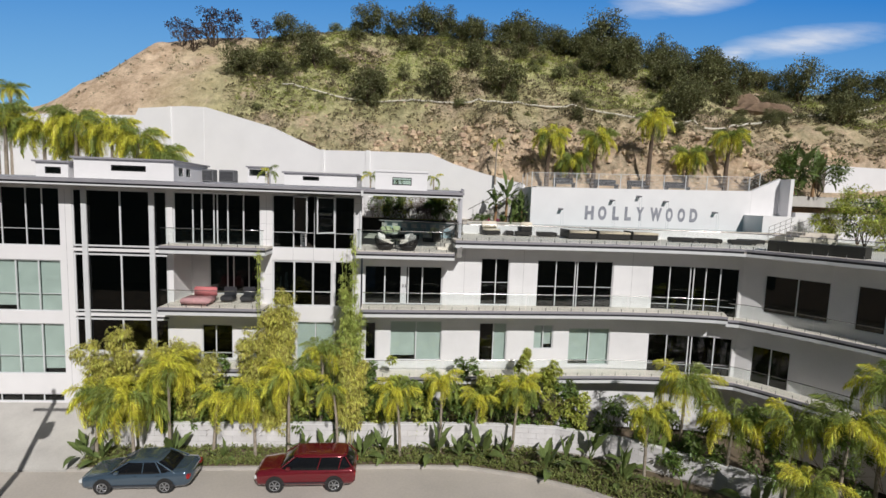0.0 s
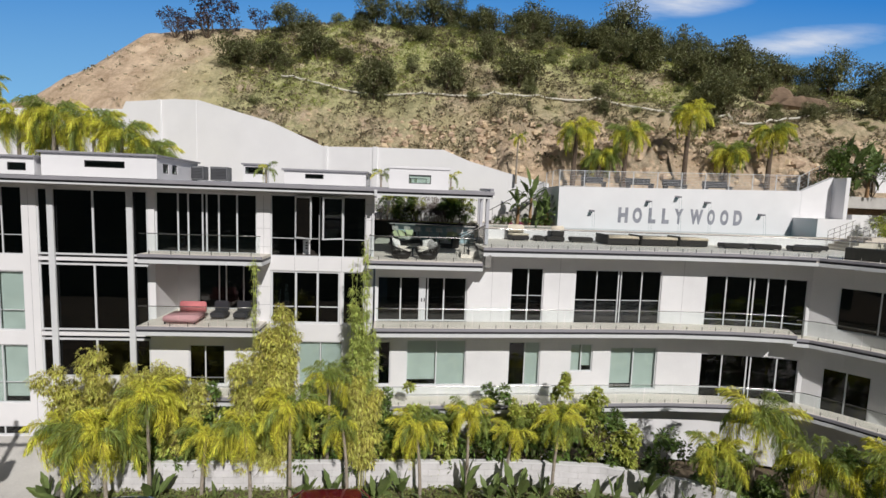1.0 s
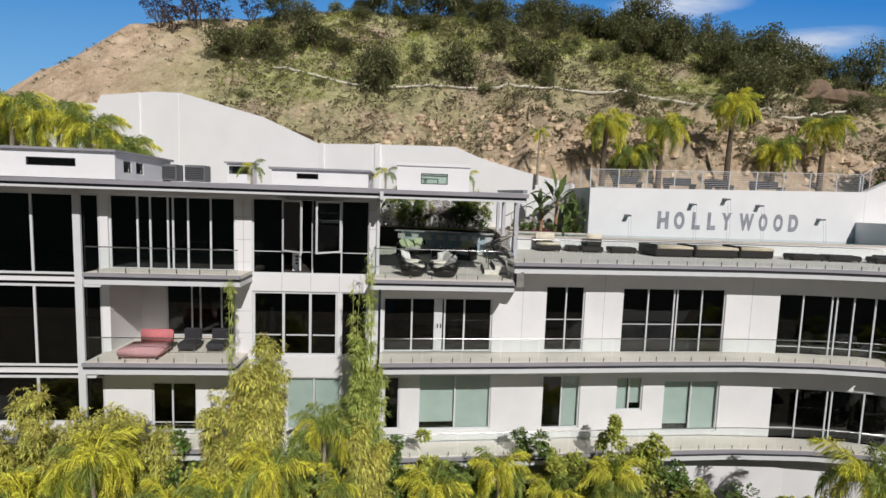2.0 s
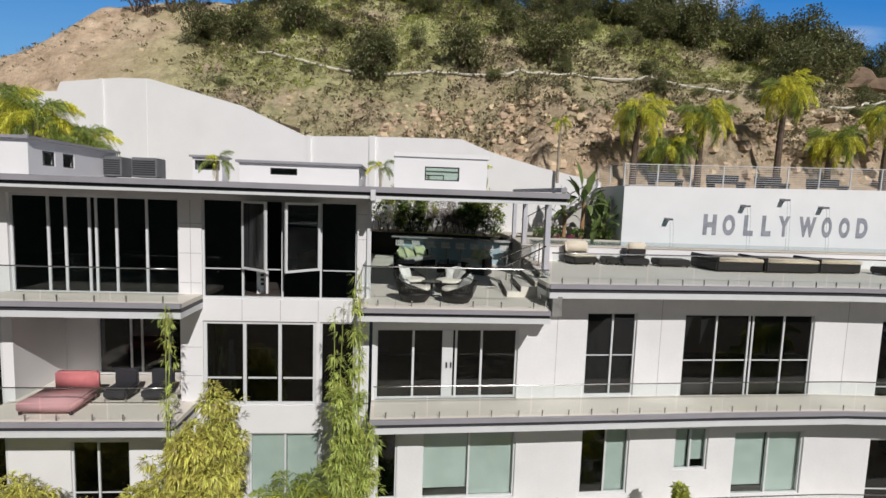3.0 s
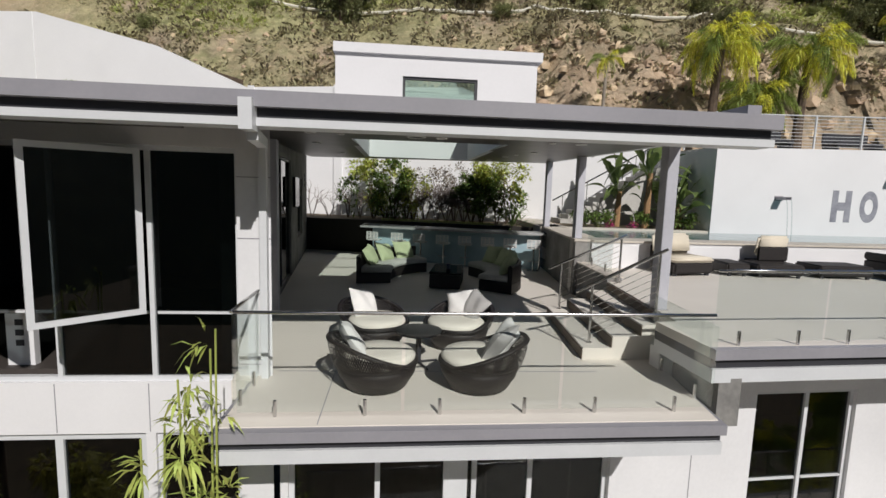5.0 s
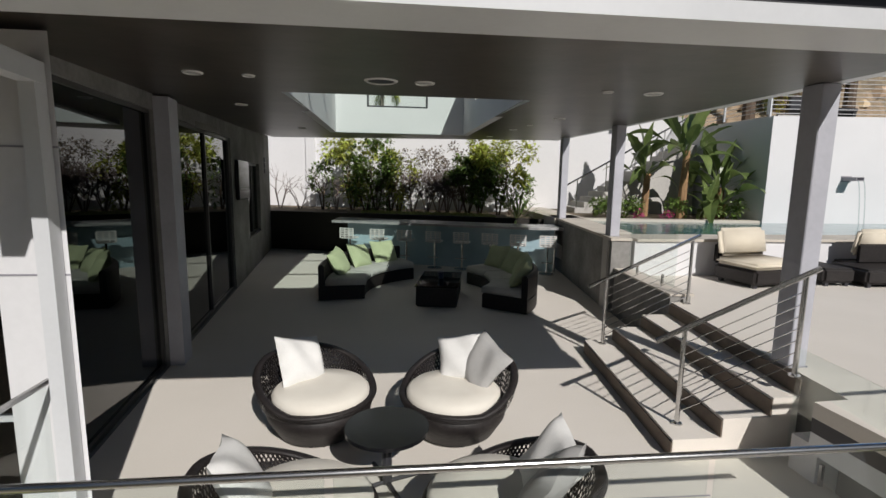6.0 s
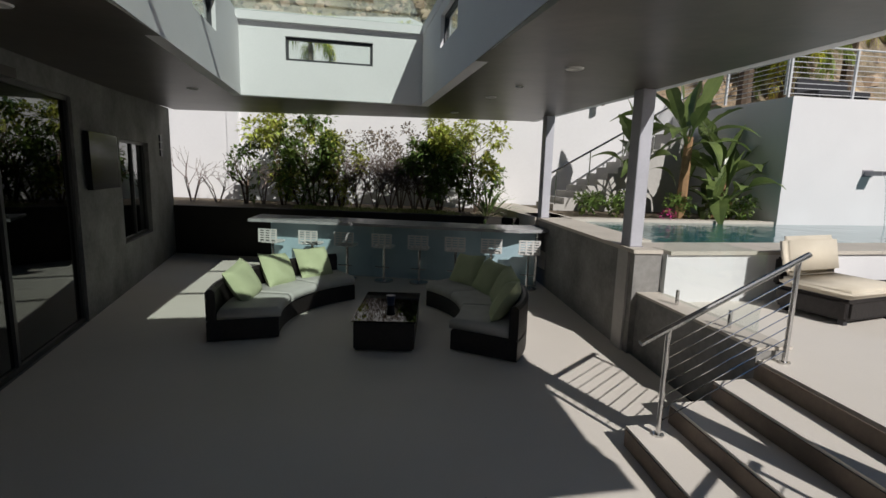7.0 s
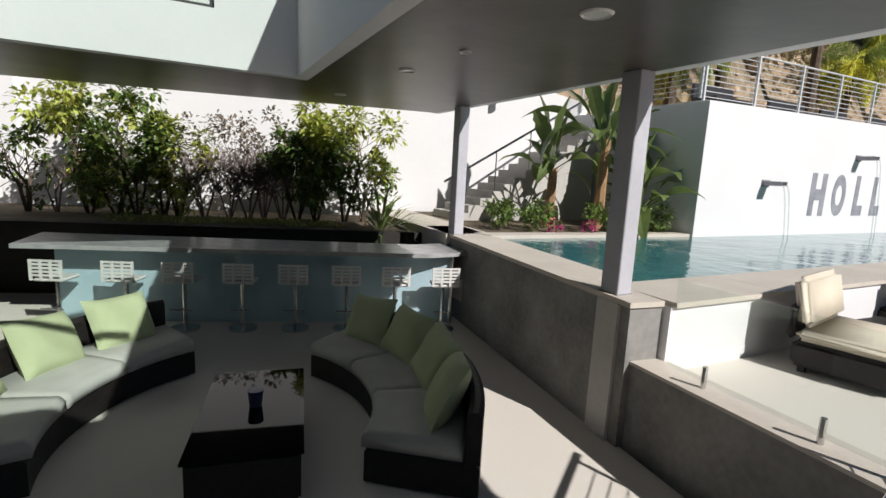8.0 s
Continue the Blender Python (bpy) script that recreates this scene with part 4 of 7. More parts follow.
for z in (1.9, 1.0, 0.1, -1.9, -2.8):
    bm = BM()
    strip(bm, LEFT, lx(-8.86), lx(-8.24), 0.0, 0.003, z, z + 0.012, 3)
    setting("trim_joint", bm, TRIM, "thin joint in the white stucco pier", "trim")

# loggia with its inner wall
bm = BM()
box(bm, -13.7, 29.7, -3.6, -8.88, 29.85, -0.7)
setting("wall_loggia_back", bm, WHITE, "white back wall of the loggia", "wall")
for x, nm in ((-13.85, "wall_loggia_side"), (-8.88, "wall_loggia_side")):
    bm = BM()
    box(bm, x, 27.46, -3.6, x + 0.15, 29.7, -0.7)
    setting(nm, bm, WHITE, "white side wall of the loggia", "wall")
LOG = Line([(-13.7, 29.69), (-8.88, 29.69)])
window(LOG, 1.1, 4.75, -3.55, -1.1, (0.3, 0.4, 0.65, 0.8), None, -0.06, 0.07, label="dark sliding doors at the back of the loggia")
bm = BM()
box(bm, -13.7, 27.21, -3.61, -8.88, 29.7, -3.595)
setting("floor_loggia", bm, TERR, "pale loggia floor", "floor")
PINK = mat("coral_fabric", (0.62, 0.20, 0.21), 0.9, scale=5, fine=80, bump=0.2)


def soft_box(bm, x0, y0, z0, x1, y1, z1, r=0.05, m=None):
    b2 = BM()
    box(b2, x0, y0, z0, x1, y1, z1)
    bmesh.ops.bevel(b2, geom=b2.edges[:], offset=r, segments=3, affect='EDGES')
    if m is not None:
        b2.transform(m)
    me = bpy.data.meshes.new("tmp")
    b2.to_mesh(me)
    b2.free()
    bm.from_mesh(me)
    bpy.data.meshes.remove(me)


sofa = empty("daybed", "coral pink upholstered daybed in the loggia", "daybed", at=(-12.15, 26.95, -3.594))
bm = BM()
soft_box(bm, -0.75, -0.6, 0.1, 0.75, 0.6, 0.38)
part("mattress", bm, mat("pale_pink_fabric", (0.66, 0.36, 0.38), 0.9, scale=5, fine=80, bump=0.2), sofa, "paler pink mattress", smooth=True)
bm = BM()
soft_box(bm, -0.5, 0.6, 0.3, 0.75, 0.8, 0.85)
part("backrest", bm, PINK, sofa, smooth=True)
for x in (-0.68, 0.68):
    for y in (-0.5, 0.5):
        bm = BM()
        box(bm, x - 0.03, y - 0.03, 0, x + 0.03, y + 0.03, 0.11)
        part("leg", bm, DARK, sofa)
for x, m_ in ((-10.75, "a"), (-9.65, "b")):
    ch = empty("lounge_chair", "dark wicker lounge chair on the loggia", "chair", "loggia chairs", at=(x, 27.6, -3.594))
    bm = BM()
    soft_box(bm, -0.35, -0.35, 0.12, 0.35, 0.35, 0.4, 0.06)
    part("seat", bm, DARK, ch)
    bm = BM()
    soft_box(bm, -0.35, 0.3, 0.3, 0.35, 0.42, 0.85, 0.05)
    part("backrest", bm, DARK, ch)
    for a in (-0.3, 0.3):
        for b in (-0.3, 0.3):
            bm = BM()
            bar(bm, (a, b, 0), (a, b, 0.14), 0.02, 6)
            part("leg", bm, STEEL, ch)


# ---- glass railings ----
def glass_rail(line, s0, s1, d, z0, h, label, panel=1.55, rail=True, clamp=0.18):
    e = empty("glass_railing", label, "railing", "glass railings", "structure", (*line.at((s0 + s1) / 2, d), z0))
    n = max(1, round((s1 - s0) / panel))
    w = (s1 - s0) / n
    for i in range(n):
        a, b = s0 + i * w + 0.02, s0 + (i + 1) * w - 0.02
        bm = BM()
        strip(bm, line, a, b, d - 0.006, d + 0.006, z0 + 0.05, z0 + h - 0.025, 5)
        hung(e, part("pane", bm, CLEAR, e)).visible_shadow = False
        for k in (a + 0.22 * w, b - 0.22 * w):
            bm = BM()
            x, y = line.at(k, d)
            bar(bm, (x, y, z0), (x, y, z0 + clamp), 0.022, 6)
            hung(e, part("clamp", bm, STEEL, e))
    if rail:
        bm = BM()
        m = max(1, int((s1 - s0) / 0.8))
        tube(bm, [(*line.at(s0 + (s1 - s0) * i / m, d), z0 + h) for i in range(m + 1)], 0.02, 8)
        hung(e, part("top_rail", bm, STEEL, e, smooth=True))
    return e


TF = Line([(-3.25, 26.2), (2.12, 26.2)])
glass_rail(TF, 0, TF.s[-1], 0, F0, 1.15, "clear glass terrace railing with a steel top rail")
TL = Line([(-3.3, 27.3), (-3.28, 26.23)])
glass_rail(TL, 0, TL.s[-1], 0, F0, 1.15, "clear glass return of the terrace railing by the column")
TS = Line([(2.14, 26.14), (2.33, 27.9)])
glass_rail(TS, 0, TS.s[-1], 0, F0, 1.05, "clear glass panel beside the terrace steps", rail=False)
glass_rail(RIGHT, rx(2.2), RIGHT.s[-1], 1.1, 0.47, 0.92, "clear glass pool deck railing with a thin rail")
glass_rail(RIGHT, 0.1, rx(18.7), 1.35, -3.5, 0.95, "clear glass balcony railing with a thin rail")
glass_rail(RIGHT, rx(18.9), RIGHT.s[-1], 0.85, -3.75, 0.95, "clear glass balcony railing with a thin rail")
glass_rail(RIGHT, 0.1, RIGHT.s[-1], 1.15, -7.45, 0.95, "clear glass balcony railing with a thin rail")
glass_rail(LEFT, lx(-13.7), lx(-8.3), 1.35, -0.24, 0.95, "clear glass balcony railing with a thin rail")
glass_rail(LEFT, lx(-13.8), lx(-8.5), 1.35, -3.62, 0.95, "clear glass loggia railing with a thin rail")
glass_rail(LEFT, lx(-13.8), lx(-8.5), 1.15, -7.1, 0.95, "clear glass balcony railing with a thin rail")
SG = Line([(2.95, 30.75), (3.04, 32.35)])
glass_rail(SG, 0, SG.s[-1], 0, 0.59, 0.85, "frameless glass panel on the low side wall", 1.6, False)

# copings
COPE = mat("pale_coping", (0.62, 0.57, 0.50), 0.75, col2=(0.52, 0.47, 0.41), scale=1.5, fine=25)
bm = BM()
strip(bm, LOW, -0.02, LOW.s[-1] - 0.006, -0.02, 0.34, 0.56, 0.59)
setting("trim_low_coping", bm, COPE, "pale coping on the low wall", "trim")
for i in range(6):
    bm = BM()
    a = SIDE.s[-1] * i / 6 - (0.03 if i == 0 else 0)
    b = SIDE.s[-1] * (i + 1) / 6
    strip(bm, SIDE, a + 0.003, b - 0.003, -0.03, 0.36 if i == 0 else 0.72, 1.1, 1.15)
    setting("trim_coping", bm, COPE, "pale stone coping beside the pool", "trim")
for i in range(14):
    bm = BM()
    a, b = 3.24 + 1.67 * i, 3.24 + 1.67 * (i + 1)
    ya, yb = 32.46 - 0.0086 * (a - 3.2), 32.46 - 0.0086 * (b - 3.2)
    prism(bm, [(a + 0.003, ya), (b - 0.003, yb), (b - 0.003, yb + 0.8), (a + 0.003, ya + 0.8)], 1.1, 1.15)
    setting("trim_coping", bm, COPE, "pale stone coping along the pool front", "trim")
bm = BM()
prism(bm, [(4.0, 36.75), (8.95, 36.45), (8.95, 36.75), (3.9, 37.15)], 0.9, 1.16)
setting("trim_coping", bm, COPE, "pale stone edge of the pool planter", "trim")
bm = BM()
prism(bm, [(3.6, 37.16), (8.94, 36.76), (8.94, 40.4), (3.6, 42.0)], 0.5, 1.13)
setting("planter_bed", bm, SOIL, "dark planter soil beside the pool", "planter")
bm = BM()
prism(bm, [(3.3, 37.1), (4.2, 37.05), (4.6, 42.0), (3.5, 42.2)], 0.5, 1.15)
setting("floor_landing", bm, COPE, "pale landing behind the pool", "floor")

# steel stair rails with wires
for n_, (p, q) in enumerate((((1.74, 30.42), (3.0, 30.5)), ((1.48, 28.22), (2.42, 28.0)))):
    zp, zq = F0 + 0.18, 0.466
    e = empty("stair_rail", "polished steel stair rail with thin wires", "stair rail", "stair rails", at=(p[0], p[1], zp))
    P, Q = Vector((*p, zp)), Vector((*q, zq))
    for v in (P, Q):
        bm = BM()
        bar(bm, v, v + Vector((0, 0, 0.92)), 0.022)
        bar(bm, v, v + Vector((0, 0, 0.015)), 0.05)
        hung(e, part("post", bm, STEEL, e, smooth=False))
    up = Vector((0, 0, 0.93))
    d = (Q - P).normalized()
    bm = BM()
    bar(bm, P + up - d * 0.28, Q + up + d * 0.12, 0.026, 10)
    hung(e, part("handrail", bm, STEEL, e))
    for k in range(7):
        bm = BM()
        o = Vector((0, 0, 0.12 + 0.11 * k))
        bar(bm, P + o, Q + o, 0.005, 4)
        hung(e, part("wire", bm, STEEL, e))

# ---- bar and stools ----
BARA, BARB = Vector((-2.8, 38.15)), Vector((2.62, 36.3))
BARL = Line([(-2.8, 38.15), (2.62, 36.3), (3.34, 36.3)])
BLUEP = mat("pale_blue_glass_panel", (0.44, 0.57, 0.62), 0.09, col2=(0.33, 0.46, 0.52), scale=0.9, fine=4, bump=0.03)
GRAN = mat("grey_stone_top", (0.42, 0.42, 0.42), 0.25, col2=(0.30, 0.30, 0.31), scale=6, fine=60, bump=0.05)
e = empty("bar_counter", "curved outdoor bar with blue glass front and grey stone top", "bar", at=(0, 37.5, F0))
bm = BM()
prism(bm, [(-2.85, 38.1), (2.62, 36.24), (3.34, 36.3), (3.38, 37.25), (2.7, 37.2), (-2.75, 39.3)], 0.9, 0.96)
hung(e, part("worktop", bm, GRAN, e))
for i in range(5):
    a, b = BARA.lerp(BARB, i * 0.205 + 0.05), BARA.lerp(BARB, (i + 1) * 0.205 + 0.05)
    nrm = Vector((0.323, 0.946)) * 0.33
    bm = BM()
    prism(bm, [(a.x + nrm.x, a.y + nrm.y), (b.x + nrm.x - 0.003, b.y + nrm.y), (b.x + nrm.x * 1.2 - 0.003, b.y + nrm.y * 1.2), (a.x + nrm.x * 1.2, a.y + nrm.y * 1.2)], F0 + 0.004, 0.898)
    hung(e, part("front_panel", bm, BLUEP, e, "pale blue glass panel"))
bm = BM()
prism(bm, [(-2.4, 38.55), (2.9, 36.85), (2.9, 37.1), (-2.4, 39.1)], F0 + 0.004, 0.899)
hung(e, part("core", bm, WALLG, e))
bm = BM()
bar(bm, (3.1, 36.45, F0), (3.1, 36.45, 0.9), 0.035)
hung(e, part("leg", bm, STEEL, e))
SEAT = mat("white_plastic", (0.75, 0.74, 0.72), 0.35, bump=0.02)


def stool():
    e = empty("bar_stool", "white openwork bar stool on a chrome pedestal", "bar stool", "stools along the bar")
    bm = BM()
    bar(bm, (0, 0, 0), (0, 0, 0.025), 0.2, 20)
    bar(bm, (0, 0, 0.025), (0, 0, 0.05), (0.19, 0.05), 20)
    part("base", bm, STEEL, e)
    bm = BM()
    bar(bm, (0, 0, 0.05), (0, 0, 0.72), 0.028, 10)
    part("pedestal", bm, STEEL, e)
    bm = BM()
    bar(bm, (-0.15, -0.14, 0.32), (0.15, -0.14, 0.32), 0.012, 6)
    bar(bm, (0, 0, 0.32), (0, -0.14, 0.32), 0.012, 6)
    part("footrest", bm, STEEL, e)
    bm = BM()
    soft_box(bm, -0.2, -0.19, 0.72, 0.2, 0.19, 0.765, 0.02)
    part("seat", bm, SEAT, e)
    for k in range(5):
        bm = BM()
        box(bm, -0.21, -0.215, 0.8 + 0.05 * k, 0.21, -0.195, 0.828 + 0.05 * k)
        part("backrest_slat", bm, SEAT, e)
    for x in (-0.2, -0.07, 0.06, 0.19):
        bm = BM()
        box(bm, x - 0.012, -0.217, 0.74, x + 0.022, -0.193, 1.03)
        part("backrest_upright", bm, SEAT, e)
    return e


base = None
for i, sx_ in enumerate((-2.3, -1.46, -0.73, 0.03, 0.745, 1.46, 2.15, 2.86)):
    p = BARA.lerp(BARB, (sx_ + 2.8) / 5.42)
    m = pose(p.x - 0.03, p.y + 0.0, F0, 0, 0, -19 + (i * 37 % 9 - 4))
    if base is None:
        base = stool()
        base.matrix_basis = m
    else:
        copy_thing(base, m)

# planter box with shrubs behind the bar
PLD = mat("dark_planter", (0.030, 0.026, 0.022), 0.8, scale=2, fine=20, bump=0.3)
bm = BM()
prism(bm, [(-5.2, 40.96), (3.5, 38.15), (3.5, 38.35), (-5.2, 41.16)], F0 - 0.2, 1.02)
setting("planter_front", bm, PLD, "dark timber planter front behind the bar", "planter")
bm = BM()
prism(bm, [(-8.0, 42.0), (-5.2, 41.165), (3.5, 38.355), (3.6, 42.1), (-8.0, 45.9)], F0 - 0.2, 0.96)
setting("planter_soil", bm, SOIL, "raised soil bed along the white wall", "planter")

# ---- sofas, tables, tub chairs ----
WICK = mat("dark_wicker", (0.022, 0.017, 0.016), 0.55, col2=(0.008, 0.006, 0.006), scale=25, fine=140, bump=0.8, dist=0.006)
CREAM = mat("cream_cushion", (0.80, 0.76, 0.68), 0.9, col2=(0.73, 0.68, 0.60), scale=4, fine=120, bump=0.15, dist=0.004)
GREYC = mat("pale_grey_cushion", (0.56, 0.55, 0.52), 0.9, scale=4, fine=120, bump=0.15, dist=0.004)
GREENC = mat("sage_green_cushion", (0.52, 0.57, 0.36), 0.9, col2=(0.45, 0.50, 0.30), scale=4, fine=120, bump=0.15, dist=0.004)
WHITEC = mat("white_pillow", (0.80, 0.79, 0.77), 0.9, scale=4, fine=120, bump=0.15, dist=0.004)
GREYP = mat("silver_pillow", (0.45, 0.44, 0.43), 0.8, scale=6, fine=90, bump=0.2, dist=0.004)


def arc_body(bm, r0, r1, a0, a1, z0, z1, n=28, bev=0.03):
    """A curved block between two radii, with softened top edges."""
    prof = [(r0, z0), (r0, z1 - bev), (r0 + bev, z1), (r1 - bev, z1), (r1, z1 - bev), (r1, z0)]
    rings = []
    for i in range(n + 1):
        a = radians(a0 + (a1 - a0) * i / n)
        rings.append([bm.verts.new((r * math.cos(a), r * math.sin(a), z)) for r, z in prof])
    k = len(prof)
    for A, B in zip(rings, rings[1:]):
        for i in range(k):
            bm.faces.new((A[i], A[(i + 1) % k], B[(i + 1) % k], B[i]))
    bm.faces.new(rings[0][::-1])
    bm.faces.new(rings[-1])
    bmesh.ops.recalc_face_normals(bm, faces=bm.faces[:])


def pillow_mesh(bm, w, h, t, m, n=10):
    """A stuffed pillow: two bulging sheets joined at a thin seam with pulled-in sides."""
    def pt(i, j, s):
        u, v = 2 * i / n - 1, 2 * j / n - 1
        b = (1 - u ** 4) * (1 - v ** 4)
        k = 1 - 0.07 * (1 - v * v) * abs(u)
        k2 = 1 - 0.07 * (1 - u * u) * abs(v)
        return m @ Vector((u * w / 2 * k, s * t / 2 * b ** 0.6 + 0.01 * math.sin(5 * u + 3 * v), v * h / 2 * k2))
    for s in (-1, 1):
        vs = [[bm.verts.new(pt(i, j, s)) for j in range(n + 1)] for i in range(n + 1)]
        for i in range(n):
            for j in range(n):
                f = (vs[i][j], vs[i + 1][j], vs[i + 1][j + 1], vs[i][j + 1])
                bm.faces.new(f if s < 0 else f[::-1])


def curved_sofa(cx, cy, r0, r1, a0, a1, pillows, label):
    e = empty("curved_sofa", label, "sofa", "curved sofas", at=(cx, cy, F0))
    bm = BM()
    arc_body(bm, r0 + 0.03, r1, a0, a1, 0.02, 0.30)
    part("base", bm, WICK, e)
    bm = BM()
    arc_body(bm, r1 - 0.12, r1, a0, a1, 0.30, 0.72, bev=0.04)
    part("backrest", bm, WICK, e)
    n = 3
    for i in range(n):
        bm = BM()
        b0, b1 = a0 + (a1 - a0) * i / n, a0 + (a1 - a0) * (i + 1) / n
        s = 1 if a1 > a0 else -1
        arc_body(bm, r0, r1 - 0.13, b0 + 0.4 * s, b1 - 0.4 * s, 0.30, 0.43, 10, 0.045)
        part("seat_cushion", bm, GREYC, e, "pale grey seat cushion", smooth=True)
    for k, (a, mt) in enumerate(pillows):
        bm = BM()
        r = r1 - 0.3
        mm = pose(r * math.cos(radians(a)), r * math.sin(radians(a)), 0.64, -30, (k * 17) % 23 - 10, a - 90)
        pillow_mesh(bm, 0.68, 0.60, 0.24, mm, 14)
        part("pillow", bm, mt, e, "sage green pillow", smooth=True)
    return e


curved_sofa(0.1, 34.0, 1.79, 2.72, 187, 114, [(169, GREENC), (146, GREENC), (127, GREENC)], "curved dark wicker sofa with sage green pillows on the terrace")
curved_sofa(-0.85, 34.1, 1.72, 2.66, -38, 36, [(-25, GREENC), (-9, GREENC), (9, GREENC), (26, GREENC)], "curved dark wicker sofa with green pillows in the shade")
ct = empty("coffee_table", "dark wicker coffee table with a black glass top", "coffee table", at=(-0.2, 33.78, F0))
ct.rotation_euler = (0, 0, radians(-11))
bm = BM()
box(bm, -0.39, -0.74, 0.02, 0.39, 0.74, 0.40)
bmesh.ops.bevel(bm, geom=bm.edges[:], offset=0.02, segments=2, affect='EDGES')
part("body", bm, WICK, ct)
bm = BM()
box(bm, -0.41, -0.76, 0.402, 0.41, 0.76, 0.42)
part("top", bm, mat("black_glass", (0.006, 0.006, 0.007), 0.03, bump=0, spec=0.15), ct, "mirror black glass top")
vs_ = empty("lantern", "small dark blue glass lantern on the coffee table", "lantern", at=(-0.18, 33.8, F0 + 0.421))
bm = BM()
bar(bm, (0, 0, 0), (0, 0, 0.14), (0.05, 0.065), 14)
part("cup", bm, mat("blue_ceramic", (0.04, 0.06, 0.12), 0.3, bump=0), vs_)


def tub_chair(pillows):
    """Round tub chair; its back wraps round and is highest opposite the opening (towards +y)."""
    e = empty("tub_chair", "round dark wicker tub chair with cream cushion", "chair", "tub chairs round the table")
    def rim(a):
        back = max(0.0, (1 + math.sin(a)) / 2)
        return 0.33 + 0.27 * min(1, max(0, (back - 0.25) / 0.7)) ** 1.1, 0.10 * back

    n = 48
    bm = BM()
    prof = []
    for i in range(n):
        a = 2 * math.pi * i / n
        ring = [(0.34, 0.03), (0.43, 0.18), (0.455, 0.29), (0.43, 0.30), (0.40, 0.29)]
        prof.append([bm.verts.new((r * math.cos(a), r * math.sin(a), z)) for r, z in ring])
    for A, B in zip(prof, prof[1:] + prof[:1]):
        for j in range(len(A) - 1):
            bm.faces.new((A[j], B[j], B[j + 1], A[j + 1]))
    bm.faces.new([p[0] for p in prof][::-1])
    bm.faces.new([p[-1] for p in prof])
    part("base", bm, WICK, e, smooth=True)
    # open weave of the wrap-round back: two families of slanting canes
    for side, r_in in (("outer_weave", 0.0), ("inner_weave", -0.045)):
        bm = BM()
        m_ = 110
        for i in range(m_):
            for sg in (-1, 1):
                row = []
                for k in range(7):
                    v = k / 6
                    a = 2 * math.pi * (i + sg * 3.5 * v) / m_
                    h, lean = rim(a)
                    z = 0.285 + (h - 0.285) * v
                    r = 0.452 + r_in + lean * (0.25 + 0.75 * v) * (1 if r_in == 0 else 0.9) + 0.012 * math.sin(v * math.pi)
                    row.append((r * math.cos(a), r * math.sin(a), z, a))
                va = [(bm.verts.new((x - 0.0052 * math.sin(a), y + 0.0052 * math.cos(a), z)), bm.verts.new((x + 0.0052 * math.sin(a), y - 0.0052 * math.cos(a), z))) for x, y, z, a in row]
                for p, q in zip(va, va[1:]):
                    bm.faces.new((p[0], p[1], q[1], q[0]))
        part(side, bm, WICK, e, "open woven dark wicker")
    bm = BM()
    loop = []
    for i in range(48):
        a = 2 * math.pi * i / 48
        h, lean = rim(a)
        loop.append([bm.verts.new(((0.43 + lean + 0.034 * math.cos(t)) * math.cos(a), (0.43 + lean + 0.034 * math.cos(t)) * math.sin(a), h + 0.02 * math.sin(t))) for t in [2 * math.pi * k / 8 for k in range(8)]])
    for A, B in zip(loop, loop[1:] + loop[:1]):
        for k in range(8):
            bm.faces.new((A[k], B[k], B[(k + 1) % 8], A[(k + 1) % 8]))
    part("rim", bm, WICK, e, smooth=True)
    bm = BM()
    rings = [[bm.verts.new((r * math.cos(2 * math.pi * i / 32), r * math.sin(2 * math.pi * i / 32) - 0.03, z)) for i in range(32)] for r, z in ((0.385, 0.292), (0.405, 0.33), (0.405, 0.38), (0.37, 0.415), (0.2, 0.425))]
    for A, B in zip(rings, rings[1:]):
        for i in range(32):
            bm.faces.new((A[i], A[(i + 1) % 32], B[(i + 1) % 32], B[i]))
    bm.faces.new(rings[-1])
    part("seat_cushion", bm, CREAM, e, "cream round seat cushion", smooth=True)
    for (a, tilt, mt, lb) in pillows:
        bm = BM()
        mm = pose(0.27 * math.cos(radians(a)), 0.27 * math.sin(radians(a)), 0.56, -34, tilt, a - 90)
        pillow_mesh(bm, 0.46, 0.46, 0.15, mm, 14)
        part("pillow", bm, mt, e, lb, smooth=True)
    for a in (45, 135, 225, 315):
        bm = BM()
        bar(bm, (0.28 * math.cos(radians(a)), 0.28 * math.sin(radians(a)), 0), (0.28 * math.cos(radians(a)), 0.28 * math.sin(radians(a)), 0.05), 0.025, 8)
        part("foot", bm, DARK, e)
    return e


for x, y, rot, pl in ((-1.87, 28.72, 38, [(95, 12, WHITEC, "white pillow")]), (-0.57, 28.62, -40, [(110, -14, WHITEC, "white pillow"), (62, 18, GREYP, "silver grey pillow")]), (-1.78, 27.04, 108, [(80, 8, WHITEC, "white pillow")]), (-0.48, 27.0, -106, [(105, 10, WHITEC, "white pillow"), (60, 5, GREYP, "silver grey pillow")])):
    c = tub_chair(pl)
    c.matrix_basis = pose(x, y, F0, 0, 0, rot) @ Matrix.Diagonal((1.12, 1.12, 1.1, 1))
rt = empty("round_table", "low round dark table on a pedestal between the tub chairs", "table", at=(-1.22, 27.8, F0))
bm = BM()
bar(bm, (0, 0, 0.47), (0, 0, 0.5), 0.33, 40)
part("top", bm, MATS["black_gloss"], rt)
bm = BM()
bar(bm, (0, 0, 0.02), (0, 0, 0.47), 0.04, 12)
part("pedestal", bm, DARK, rt)
